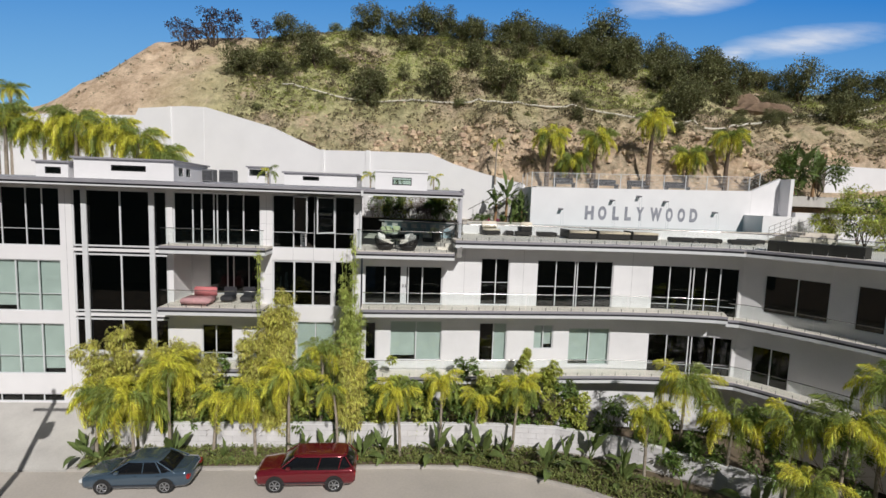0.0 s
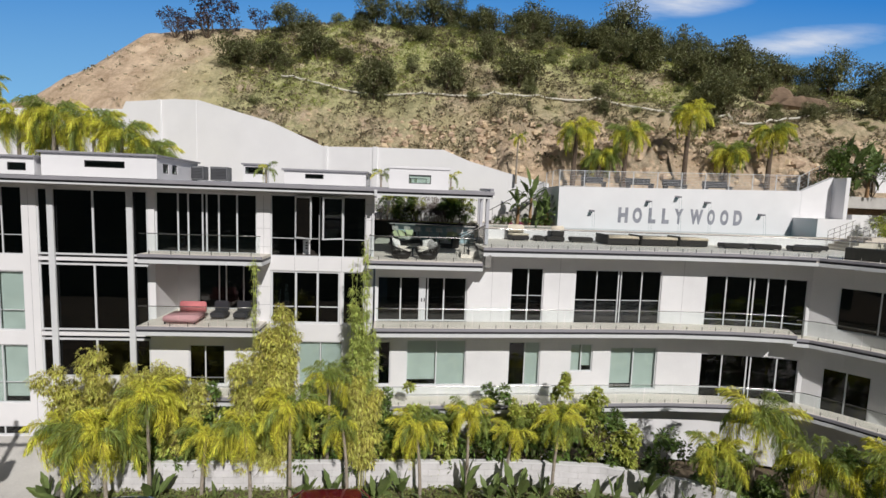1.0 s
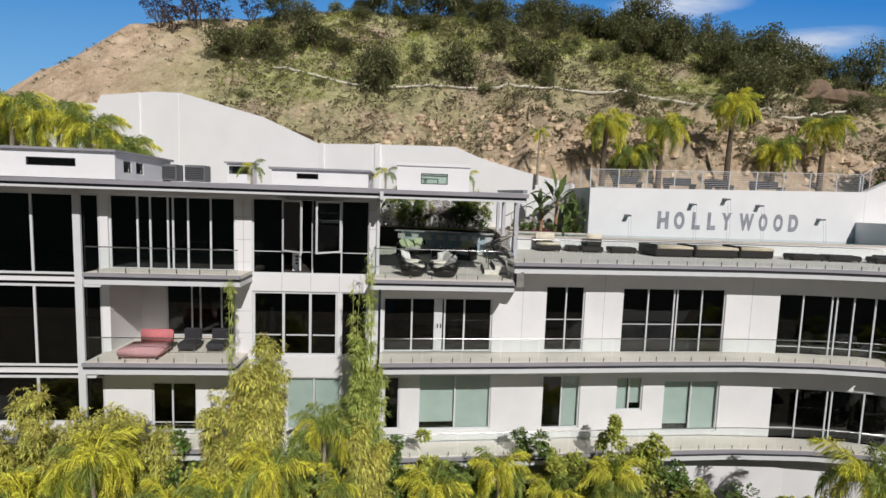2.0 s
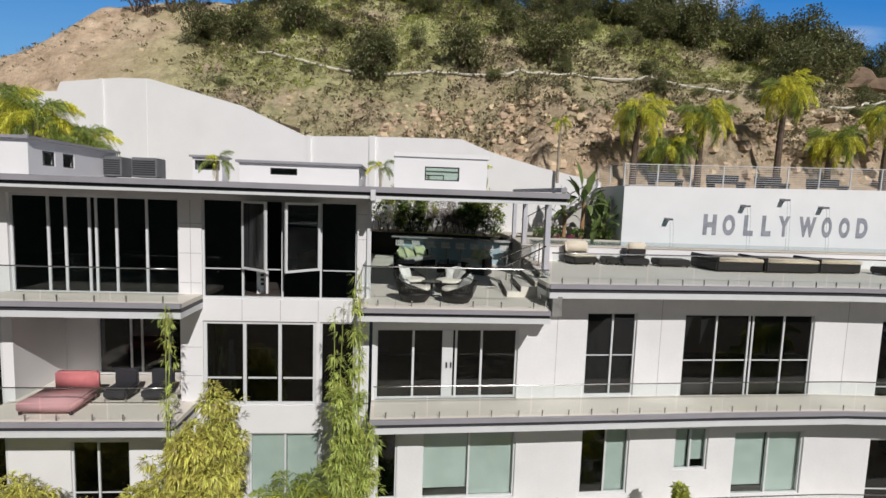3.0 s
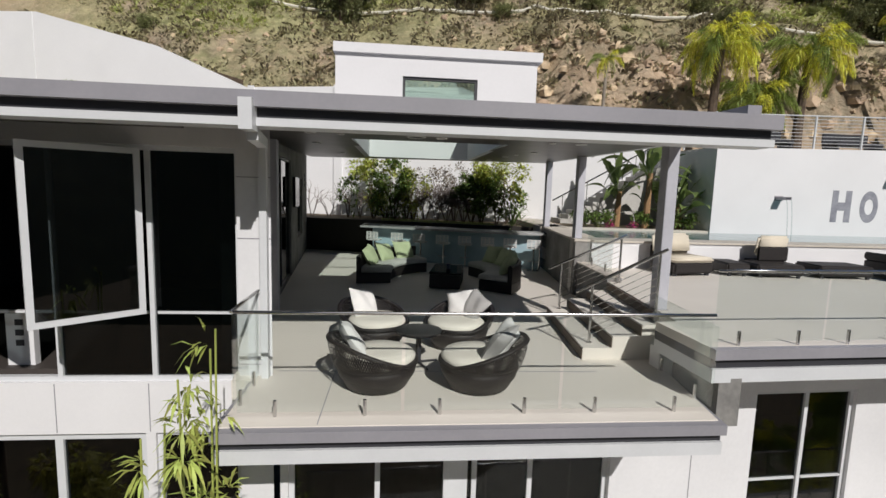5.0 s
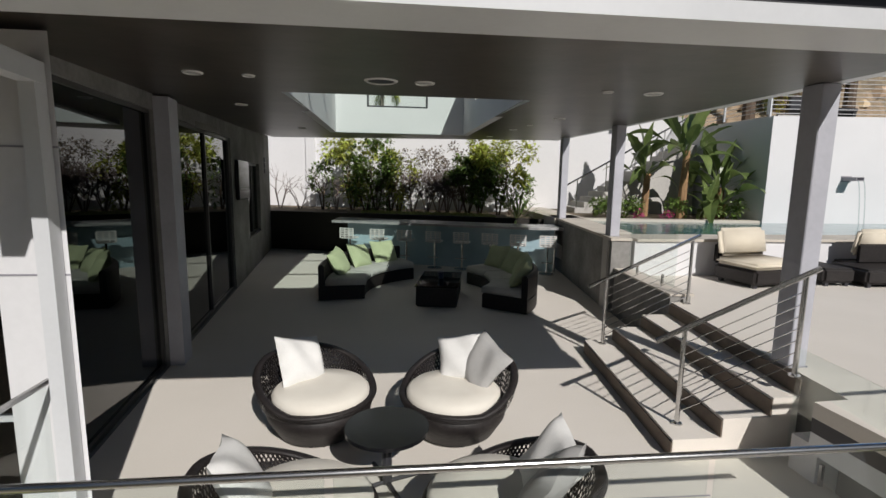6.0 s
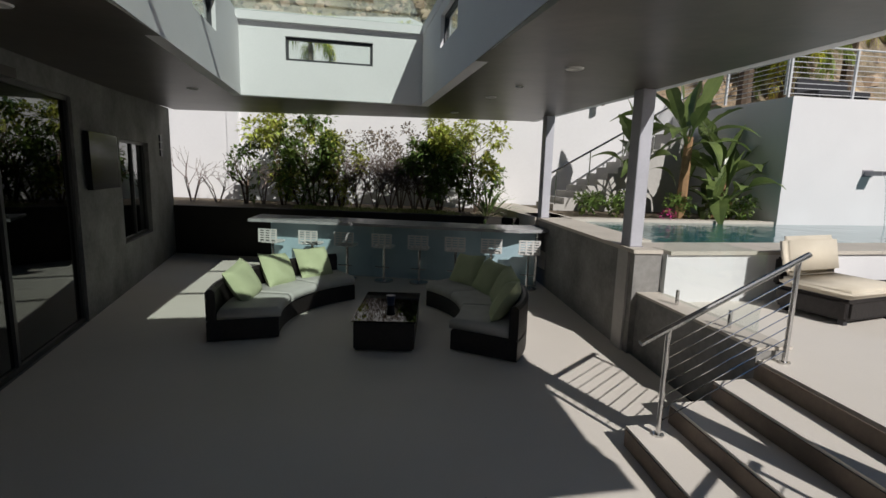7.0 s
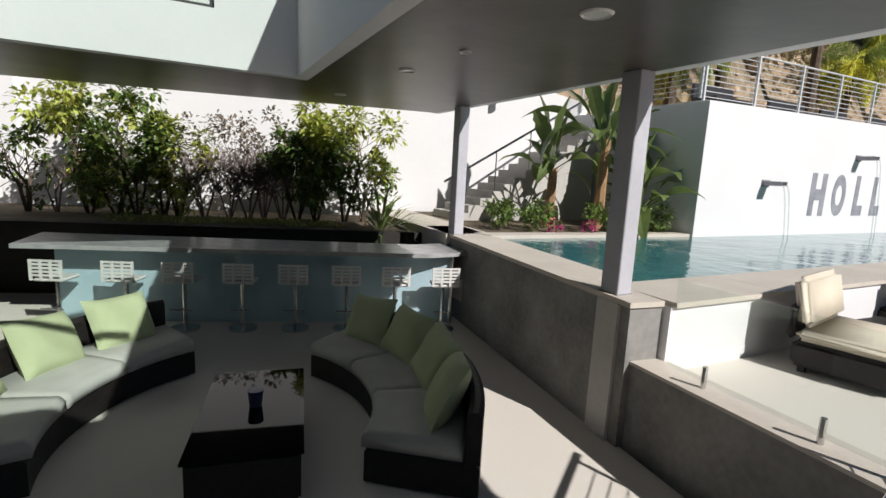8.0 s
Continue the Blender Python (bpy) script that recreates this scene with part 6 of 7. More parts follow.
for i in range(1000):
    if i < 700:
        x = rng.uniform(-4, 40)
        y = foot(x) + rng.uniform(0.2, 4.5) ** 1.0
    else:
        x, y = rng.uniform(-42, 34), rng.uniform(46, 62)
    if y < foot(x):
        continue
    s = rng.uniform(0.05, 0.62) ** 1.5 if i < 700 else rng.uniform(0.06, 0.24)
    c = Vector((x, y, hill_z(x, y) - 0.25 * s))
    vs = []
    for a in range(6):
        for zz, rr in ((-0.4, 0.9), (0.25, 1.0), (0.75, 0.5)):
            t = a * 1.047 + rng.uniform(-0.3, 0.3)
            q = rr * rng.uniform(0.7, 1.2)
            vs.append(bm.verts.new(c + Vector((math.cos(t) * q * s, math.sin(t) * q * s, zz * s * rng.uniform(0.8, 1.2)))))
    for a in range(6):
        b = (a + 1) % 6
        for k in range(2):
            bm.faces.new((vs[a * 3 + k], vs[b * 3 + k], vs[b * 3 + k + 1], vs[a * 3 + k + 1]))
    bm.faces.new([vs[a * 3 + 2] for a in range(6)])
tagged(link("hill_rocks", bm, ROCK), "broken sandy rocks on the cut slope", "rocks", kind="stuff")
# dark overhanging outcrop with a hollow
oc = empty("rock_outcrop", "brown rock outcrop with a dark hollow on the slope", "rock", at=(38.6, 54.6, 12.6))
bm = BM()
bmesh.ops.create_icosphere(bm, subdivisions=4, radius=1.0)
for v in bm.verts:
    q = v.co.copy()
    k = 1 + 0.28 * noise.noise(q * 2.3) + 0.14 * noise.noise(q * 6)
    if q.y < -0.25 and -0.45 < q.z < 0.3 and abs(q.x + 0.1) < 0.62:
        k *= 0.68
    v.co = Vector((q.x * 5.6 * k, q.y * 2.9 * k, q.z * 3.0 * k))
part("rock", bm, mat("brown_rock", (0.26, 0.18, 0.12), 0.95, col2=(0.12, 0.08, 0.055), scale=1.0, fine=7, bump=0.8, dist=0.08), oc)
# weathered boards that hold back the slope above the white wall
tb = empty("timber_retainer", "weathered dark timber boards holding back the slope", "retaining boards", at=(-12.6, 49.6, hill_z(-12.6, 49.6)))
for (xa, ya), (xb, yb_) in (((-14.2, 49.9), (-11.7, 49.5)), ((-11.7, 49.5), (-9.9, 48.6))):
    for k in range(3):
        zb0, zb1 = hill_z(xa, ya - 0.3) - 0.05 + 0.26 * k, hill_z(xb, yb_ - 0.3) - 0.05 + 0.26 * k
        bm = BM()
        vs = [bm.verts.new(q) for q in ((xa, ya, zb0), (xb, yb_, zb1), (xb, yb_, zb1 + 0.24), (xa, ya, zb0 + 0.24), (xa, ya + 0.06, zb0), (xb, yb_ + 0.06, zb1), (xb, yb_ + 0.06, zb1 + 0.24), (xa, ya + 0.06, zb0 + 0.24))]
        for f in ((0, 1, 2, 3), (5, 4, 7, 6), (3, 2, 6, 7), (0, 4, 5, 1), (0, 3, 7, 4), (1, 5, 6, 2)):
            bm.faces.new([vs[i] for i in f])
        hung(tb, part("board", bm, BARK, tb))
# hose that crosses the slope
HOSE = [(-15.0, 55.7), (-10.9, 53.9), (-7.2, 53.3), (-2.9, 52.6), (0.7, 51.7), (4.8, 50.7), (9.5, 50.2), (15.1, 48.9), (18.5, 48.3), (21.7, 47.4), (25.3, 46.6), (29.4, 46.5), (33.8, 46.9), (41.0, 50.8), (48, 54.5), (61, 59)]
e = empty("slope_pipe", "pale pipe laid across the dry slope", "pipe", at=(0, 52, 13))
bm = BM()
pts = []
for (a, b), (c, d) in zip(HOSE, HOSE[1:]):
    for k in range(6):
        x, y = a + (c - a) * k / 6, b + (d - b) * k / 6
        pts.append(Vector((x, y, hill_z(x, y) + 0.12)))
for _ in range(6):
    for i in range(1, len(pts) - 1):
        pts[i].z = (pts[i - 1].z + 2 * pts[i].z + pts[i + 1].z) / 4
for p in pts:
    p.z = max(p.z + 0.1, hill_z(p.x, p.y) + 0.2)
tube(bm, pts, 0.09, 6)
hung(e, part("pipe", bm, mat("pale_pipe", (0.80, 0.76, 0.66), 0.6, bump=0.05), e))


# ---- palms ----
def frond_mesh(name, seed, length, droop, leaflets, width, material, lw=0.035, hang=0.5):
    """A feathered frond that arches outward along +x, with many narrow hanging leaflets."""
    rng = random.Random(seed)
    bm = BM()

    def at(t):
        return Vector((length * t * (1 - 0.22 * t * droop), 0, length * (0.62 * t - 0.80 * droop * t * t)))
    prev = at(0)
    for i in range(1, 9):
        q = at(i / 8)
        bar(bm, prev, q, (0.014 * (1 - (i - 1) / 9), 0.014 * (1 - i / 9)), 4)
        prev = q
    for i in range(leaflets):
        t = 0.16 + 0.84 * (i + rng.uniform(-0.5, 0.5)) / leaflets
        p = at(min(1, max(0.1, t)))
        tang = (at(min(1, t + 0.02)) - at(t - 0.02)).normalized()
        w = width * (1 - abs(2 * t - 0.9) ** 2.0 * 0.65)
        for s in (-1, 1):
            out = rng.uniform(0.05, 0.9)
            d = (tang * rng.uniform(0.2, 0.7) + Vector((0, s * out, 0)) + Vector((0, 0, rng.uniform(-0.5, 0.35)))).normalized()
            e = (d * 0.35 + Vector((0, s * 0.1, -hang * rng.uniform(0.7, 1.6)))).normalized()
            ln = w * rng.uniform(0.6, 1.15)
            a, m = lw * 0.5, p + d * ln * 0.42
            z = m + e * ln * 0.62
            side = tang.cross(d)
            side = side.normalized() * a if side.length > 0.02 else Vector((0, 0, a))
            side = (side + tang * a * rng.uniform(-1, 1)).normalized() * a
            v = [bm.verts.new(q) for q in (p, m - side, m + side, z)]
            bm.faces.new((v[0], v[1], v[2]))
            bm.faces.new((v[1], v[3], v[2]))
    me = bpy.data.meshes.new(name)
    bm.to_mesh(me)
    bm.free()
    me.materials.append(material)
    return me


FR = {}
for nm, mt in (("y", PALMY), ("g", PALMG)):
    FR[nm] = [frond_mesh("frond", 20 + k, 1.0, dr, 84, 0.38, mt, 0.0145, hg) for k, (dr, hg) in enumerate(((0.85, 0.8), (1.2, 1.2), (1.5, 1.5)))]


def palm(x, y, z, h, ln, kind, label, n=15, lean=0.0, seed=0, group="palms", r=0.11, name="palm_tree", bark=None):
    rng = random.Random(seed * 7 + int(x * 10))
    e = empty(name, label, "palm", group, at=(x, y, z))
    bm = BM()
    tp = [Vector((0, 0, -0.1))]
    top = None
    for i in range(1, 9):
        t = i / 8
        q = Vector((lean * t * t, 0.05 * math.sin(3 * t), h * t))
        tp.append(q)
        top = q
    tube(bm, tp, [r * (1.25 - 0.055 * k) for k in range(9)], 9)
    part("trunk", bm, bark or TRUNKP, e)
    for i in range(n):
        a = 2.4 * i + rng.uniform(-0.3, 0.3)
        tilt = radians(-52 + 92 * (i / n) + rng.uniform(-8, 8))
        s = ln * rng.uniform(0.8, 1.12)
        me = FR[kind if rng.random() < 0.66 else ("g" if kind == "y" else "y")][min(2, int(3 * i / n))]
        ob_of("frond", me, e, Matrix.Translation(top) @ Euler((rng.uniform(-0.2, 0.2), tilt * 0.7, a)).to_matrix().to_4x4() @ Matrix.Diagonal((s, s, s, 1)))
    return e


YP = "yellow-green feather palm in the front garden"
for i, (x, y, h, ln, n) in enumerate(((-14.2, 23.9, 3.6, 2.7, 24), (-12.6, 24.3, 4.2, 2.2, 18), (-16.2, 24.2, 3.4, 2.0, 16), (-8.2, 24.2, 3.8, 2.1, 18), (-6.4, 23.9, 4.0, 2.1, 18), (-10.4, 24.4, 3.0, 1.8, 14), (-0.6, 24.2, 3.9, 1.9, 18), (1.6, 24.6, 3.6, 1.7, 16), (5.5, 24.0, 3.9, 1.8, 18), (-3.9, 24.1, 4.2, 1.6, 14), (11.7, 21.6, 3.2, 1.9, 18), (18.2, 17.6, 5.0, 2.2, 20), (16.2, 16.6, 3.2, 1.8, 16), (19.9, 17.6, 6.2, 2.0, 16), (3.4, 24.4, 3.2, 1.5, 14))):
    palm(x, y, G + 0.12, h * (0.85 + 0.11 * ((i * 5) % 3)), ln * (0.9 if 2 < i < 11 or i == 14 else 0.95), "g" if x > 13 else "y", YP if x <= 13 else "green feather palm in the front garden", n + 3, 0.25 * ((i % 3) - 1), i, "front garden palms", 0.07)
for i, (x, y, h, ln) in enumerate(((13.8, 22.2, 4.8, 2.2), (15.3, 20.6, 3.6, 1.9), (-5.0, 25.3, 5.2, 1.9), (21.0, 16.0, 4.0, 2.2), (17.0, 19.0, 4.2, 2.0))):
    palm(x, y, G + 0.12, h, ln, "g", "green feather palm in the front garden", 22, 0.1, i + 30, "front garden palms", 0.07)
# palms on the upper terrace
for i, (x, y, zt_, kd) in enumerate(((11.1, 40.2, 8.2, "y"), (15.3, 40.6, 8.2, "g"), (20.0, 40.2, 9.9, "y"), (23.8, 40.8, 7.2, "y"), (27.0, 40.3, 8.8, "y"), (13.4, 41.0, 6.4, "g"))):
    palm(x, y, 4.05, zt_ - 4.05, 2.15, kd, "palm with a slim dark trunk on the upper terrace", 26, 0.15, i + 50, "upper terrace palms", 0.17, bark=BARK)
palm(6.8, 40.9, 4.3, 3.4, 0.95, "g", "thin young palm behind the white wall", 10, 0.05, 60, "upper terrace palms", 0.07)
# palms behind the glazed wing and far palm
for i, (x, y, zt_, kd) in enumerate(((-31.5, 43, 6.2, "y"), (-28.6, 42.5, 7.0, "y"), (-26.0, 43, 6.4, "y"), (-23.6, 42.4, 5.6, "y"), (-33.8, 42.0, 7.2, "g"), (-36, 44, 7.0, "y"), (-22.0, 43.2, 4.4, "g"), (-29.8, 44.5, 5.4, "g"))):
    palm(x, y, -0.3, zt_ + 1.3, 2.9, kd, "lush yellow-green palm behind the glazed wing", 30, 0.1, i + 70, "rear palms", 0.14)
palm(-45.6, 58.0, 4.0, 9.2, 2.3, "g", "tall slim palm far behind the building", 16, 0.2, 90, "", 0.16)
for x, y, ln in ((-10.6, 35.0, 1.0), (-3.3, 34.6, 0.9), (1.3, 35.9, 0.9), (-1.4, 36.4, 0.9), (0.2, 36.3, 0.8)):
    palm(x, y, roof_z(x, y) + 0.2, 0.75, ln, "g", "small feathery palm standing on the roof", 7, 0, int(x * 3) + 100, "small palms", 0.05)


# ---- bamboo and tall shrubs ----
def bamboo(x, y, z, h, r, culms, kind, label, seed, leaves=900, z_from=0.25):
    rng = random.Random(seed)
    e = empty("bamboo", label, "bamboo", "bamboo clumps", at=(x, y, z))
    tips = []
    for i in range(culms):
        a = rng.uniform(0, 6.28)
        b = Vector((0.25 * r * math.cos(a), 0.25 * r * math.sin(a), 0))
        hh = h * rng.uniform(0.95 if culms < 5 else 0.7, 1.0)
        t = b + Vector((r * 0.9 * math.cos(a) * rng.uniform(0.2, 1), r * 0.9 * math.sin(a) * rng.uniform(0.2, 1), hh))
        bm = BM()
        pv = b
        line_ = [b.copy()]
        for k in range(1, 7):
            u = k / 6
            q = b.lerp(t, u)
            q.x, q.y = b.x + (t.x - b.x) * u * u, b.y + (t.y - b.y) * u * u
            line_.append(q.copy())
            tips.append((pv, q, u))
            pv = q
        tube(bm, line_, [0.022 - 0.002 * k for k in range(7)], 5)
        part("culm", bm, BAMG if kind == "g" else BAMB, e)
    bm = BM()
    spots = []
    while len(spots) < leaves // 11:
        p, q, u = tips[rng.randrange(len(tips))]
        if u < z_from:
            continue
        d = rdir(rng, 0.0)
        k = r * (0.6 if u < 0.8 else 0.32)
        spots.append((p.lerp(q, rng.random()) + Vector((d.x * k, d.y * k, 0)), rng.uniform(0.1, 0.26) if culms > 4 else rng.uniform(0.04, 0.16)))
    for c, rad in spots:
        for i in range(rng.randrange(14, 40) if culms > 4 else rng.randrange(5, 14)):
            d = rdir(rng, 0.0)
            for k in range(3):
                d2 = (d + rdir(rng, -0.4) * 0.9).normalized()
                leaf(bm, c + d * rad, d2, rng.uniform(0.15, 0.3), 0.042 if culms > 4 else 0.034, 0.3)
    part("foliage", bm, BAMG if kind == "g" else BAMB, e)
    return e


GB = G + 0.12
bamboo(-7.35, 25.3, GB, 8.8, 0.72, 12, "y", "tall yellow-green bamboo against the facade", 1, 6000, 0.3)
bamboo(-8.6, 25.6, GB, 6.6, 0.8, 7, "y", "tall yellow-green bamboo against the facade", 2, 2600, 0.3)
bamboo(-3.3, 25.5, GB, 12.2, 0.34, 3, "g", "slender green bamboo climbing beside the terrace", 3, 760, 0.5)
bamboo(-4.0, 25.6, GB, 11.35, 0.26, 2, "g", "slender green bamboo climbing beside the terrace", 4, 480, 0.5)
bamboo(-3.45, 25.4, GB, 9.2, 0.55, 9, "g", "dense green bamboo below the terrace", 14, 1900, 0.3)
bamboo(-16.4, 25.8, GB, 6.0, 1.2, 10, "y", "yellow-green bamboo clump by the driveway", 5, 3740, 0.35)
bamboo(-14.0, 26.0, GB, 5.8, 1.1, 8, "y", "yellow-green bamboo clump by the facade", 6, 3080, 0.35)
bamboo(-11.8, 26.0, GB, 5.6, 1.0, 8, "y", "yellow-green bamboo clump by the facade", 7, 2860, 0.35)
bamboo(-8.55, 25.7, GB, 10.9, 0.16, 2, "g", "thin lone bamboo stem beside the balcony", 8, 200, 0.5)
bamboo(-3.3, 24.6, GB, 6.2, 0.6, 6, "y", "yellow-green bamboo in the front garden", 9, 2200, 0.4)


def shrub(x, y, z, r, h, n, size, mt, seed, label, group="garden shrubs", stem=True, name="shrub"):
    e = empty(name, label, "shrub", group, at=(x, y, z))
    if stem:
        ob_of("stem", twig_mesh("stem", seed, r * 0.8, h * 0.8, 2, 0.035, BARK, 4), e)
    ob_of("foliage", crown_mesh("foliage", seed + 1, r, h * 0.9, n, size, 14, mt, h * 0.1), e)
    return e


for i, (x, y, r, h, mt) in enumerate(((-9.3, 24.4, 1.0, 3.2, LIME), (-7.6, 24.6, 1.1, 3.6, LIME), (-5.4, 24.8, 1.0, 3.4, LIME), (-2.4, 24.7, 0.9, 3.6, SHRUB), (-1.6, 25.3, 0.8, 3.0, SHRUB), (0.6, 24.5, 0.9, 3.2, LIME), (3.0, 24.6, 0.9, 3.9, SHRUB), (4.5, 24.9, 0.8, 3.6, LIME), (6.4, 24.3, 0.6, 4.7, LIME), (7.6, 23.9, 0.75, 3.6, LIME), (8.6, 23.3, 0.8, 3.0, SHRUB), (12.8, 21.7, 0.9, 3.0, SHRUB), (14.6, 20.0, 1.0, 3.2, SHRUB), (16.6, 18.0, 1.2, 4.2, SHRUB), (18.8, 16.4, 1.3, 4.4, SHRUB), (13.9, 18.9, 0.9, 1.8, SHRUB), (20.6, 18.2, 1.3, 5.4, SHRUB), (-11.6, 24.5, 0.9, 2.6, SHRUB), (-13.2, 24.6, 0.9, 2.2, SHRUB))):
    shrub(x, (25.75 if x < 5 else GW.at(GW.where(x), -0.9)[1]), GB, r * 1.05, h * (1.3 if x < 9 else 1.1), 2200, 0.19, mt, 200 + i, "leafy green shrub in the front garden")
for i in range(15):
    x = -15.6 + 1.75 * i + 0.4 * (i * 5 % 3)
    r = 0.5 + 0.08 * (i * 7 % 5)
    shrub(x, GW.at(GW.where(x), -0.75)[1], GB, r, 3.1 + 0.42 * (i * 3 % 5), 1500, 0.21, LIME if i % 3 else SHRUB, 230 + i, "lime-leaved tall shrub behind the garden wall", "lime shrubs")
# shaded hedge against the base of the building
for i in range(14):
    x = -15 + 2.2 * i
    y = 26.0 if x < 9 else 26.0 - (x - 9) * 0.55
    shrub(x, y, GB, 1.1, 3.0, 900, 0.24, SHRUB, 260 + i, "dense dark green hedge shrub by the wall", "hedge shrubs")


# ---- banana-like plants ----
def paddle_mesh(name, seed, ln, w, droop, material):
    """A broad paddle leaf with a midrib, slightly folded and torn along its edge."""
    rng = random.Random(seed)
    bm = BM()
    n = 12
    mid, la, ra = [], [], []
    for i in range(n + 1):
        t = i / n
        stalk = 0.35
        x = ln * (stalk * t + (1 - stalk) * t) * (1 - 0.2 * droop * t)
        z = ln * (0.75 * t - 0.75 * droop * t * t)
        ww = 0 if t < 0.32 else w * 0.5 * math.sin(math.pi * min(1, (t - 0.32) / 0.68) ** 0.8) ** 0.7
        ww *= 1 - (0.25 if rng.random() < 0.25 else 0)
        mid.append(bm.verts.new((x, 0, z)))
        la.append(bm.verts.new((x, max(0.012, ww), z + ww * 0.28)))
        ra.append(bm.verts.new((x, -max(0.012, ww), z + ww * 0.28)))
    for i in range(n):
        bm.faces.new((mid[i], mid[i + 1], la[i + 1], la[i]))
        bm.faces.new((mid[i + 1], mid[i], ra[i], ra[i + 1]))
    me = bpy.data.meshes.new(name)
    bm.to_mesh(me)
    bm.free()
    me.materials.append(material)
    return me


PAD = [paddle_mesh("leaf", 300 + k, 1.0, 0.23, d, BANA) for k, d in enumerate((0.3, 0.6, 0.95, 1.25))]


def paddle_plant(x, y, z, s, n, seed, label, group="paddle-leaved plants", stalk=0.0):
    rng = random.Random(seed)
    e = empty("paddle_plant", label, "plant", group, at=(x, y, z))
    if stalk:
        bm = BM()
        bar(bm, (0, 0, -0.05), (0.05, 0, stalk), (0.13, 0.09), 8)
        part("stalk", bm, mat("dry_sheath", (0.40, 0.24, 0.12), 0.9, col2=(0.22, 0.13, 0.07), scale=8, fine=30, bump=0.6) if "dry_sheath" not in MATS else MATS["dry_sheath"], e)
    for i in range(n):
        k = s * rng.uniform(0.7, 1.1)
        tilt = radians(-48 + 58 * i / n + rng.uniform(-8, 8))
        ob_of("leaf", PAD[min(3, int(4 * i / n))], e, Matrix.Translation((0.04 * math.cos(i), 0.04 * math.sin(i), stalk * (0.75 + 0.25 * rng.random()))) @ Euler((rng.uniform(-0.4, 0.4), tilt, 2.4 * i + rng.uniform(-0.3, 0.3))).to_matrix().to_4x4() @ Matrix.Diagonal((k, k, k, 1)))
    return e


for i, (x, y, s) in enumerate(((-16.6, 24.0, 1.9), (-15.6, 23.6, 1.7), (-12.2, 23.8, 2.0), (-9.6, 23.7, 1.3), (-5.6, 23.7, 2.1), (-4.6, 24.2, 1.7), (-2.6, 23.7, 2.2), (-1.4, 24.2, 1.8), (1.4, 24.0, 2.3), (2.6, 23.8, 1.7), (3.8, 23.8, 2.3), (5.0, 23.9, 1.7), (7.0, 22.6, 2.2), (8.2, 23.2, 2.0), (9.6, 23.4, 2.6), (10.4, 21.3, 2.1), (11.2, 22.5, 1.8), (12.6, 19.6, 1.7), (15.6, 18.6, 2.7), (16.9, 16.9, 2.6), (17.6, 18.4, 3.2), (14.8, 16.8, 1.8), (19.4, 15.2, 2.6))):
    paddle_plant(x, y, GB, s * 0.85, 10, 400 + i, "broad-leaved green garden plant in the soil strip")
# by the pool
for i, (x, y, s, st) in enumerate(((7.2, 37.5, 2.1, 1.5), (8.3, 37.3, 1.7, 0.35), (6.5, 38.3, 1.6, 1.0), (7.8, 37.1, 1.1, 0.1), (8.5, 37.7, 1.9, 0.7))):
    paddle_plant(x, y, 1.12, s * 1.0, 14 if i else 18, 450 + i, "large banana-like plant in the pool planter", "pool planter plants", st * 1.3)
for i, (x, y) in enumerate(((4.9, 37.7), (5.5, 37.4), (6.0, 37.9), (5.3, 38.4), (6.8, 37.15), (7.9, 37.1), (8.5, 37.0))):
    shrub(x, y, 1.12, 0.35, 0.55, 260, 0.12, SHRUB, 470 + i, "low leafy plant in the pool planter", "pool planter plants", False)
FLOW = leaf_mat("pink_flower", (0.65, 0.06, 0.30), (0.5, 0.03, 0.2), 0.6)
for i, (x, y) in enumerate(((6.5, 36.98), (5.8, 37.12))):
    shrub(x, y, 1.12, 0.22, 0.22, 90, 0.07, FLOW, 490 + i, "pink flowering plant in the pool planter", "pool planter flowers", False, "flower")
# shrubs beyond the pool
for i, (x, y, r, h) in enumerate(((30.2, 32.6, 1.5, 3.2), (31.8, 31.4, 1.6, 3.8), (33.0, 33.2, 1.7, 4.2))):
    shrub(x, y, 0.466, r, h, 2000, 0.2, SHRUB if i % 2 else LIME, 540 + i, "dense leafy shrub at the end of the deck", "far shrubs")
for i, (x, y, z, r, h) in enumerate(((31.5, 37.6, 4.05, 1.9, 4.2), (33.6, 37.9, 4.05, 1.8, 3.4), (30.3, 38.5, 4.05, 1.4, 3.2), (29.0, 27.0, 0.466, 1.5, 2.9), (31.0, 28.5, 0.466, 1.6, 3.4), (30.2, 25.5, 0.466, 1.2, 2.4), (33.5, 30.0, 0.466, 1.6, 3.6))):
    shrub(x, y, z, r, h, 1500, 0.22, SHRUB if i < 3 else LIME, 500 + i, "leafy green shrub beyond the pool", "far shrubs")
for i, (x, y) in enumerate(((31.0, 37.3), (32.4, 36.9))):
    paddle_plant(x, y + 0.2, 4.05, 3.0, 14, 520 + i, "tall banana-like plant above the pool end", "far shrubs", 1.2)

# planter behind the bar
def pw(x):
    return 42.3 - 0.32 * x


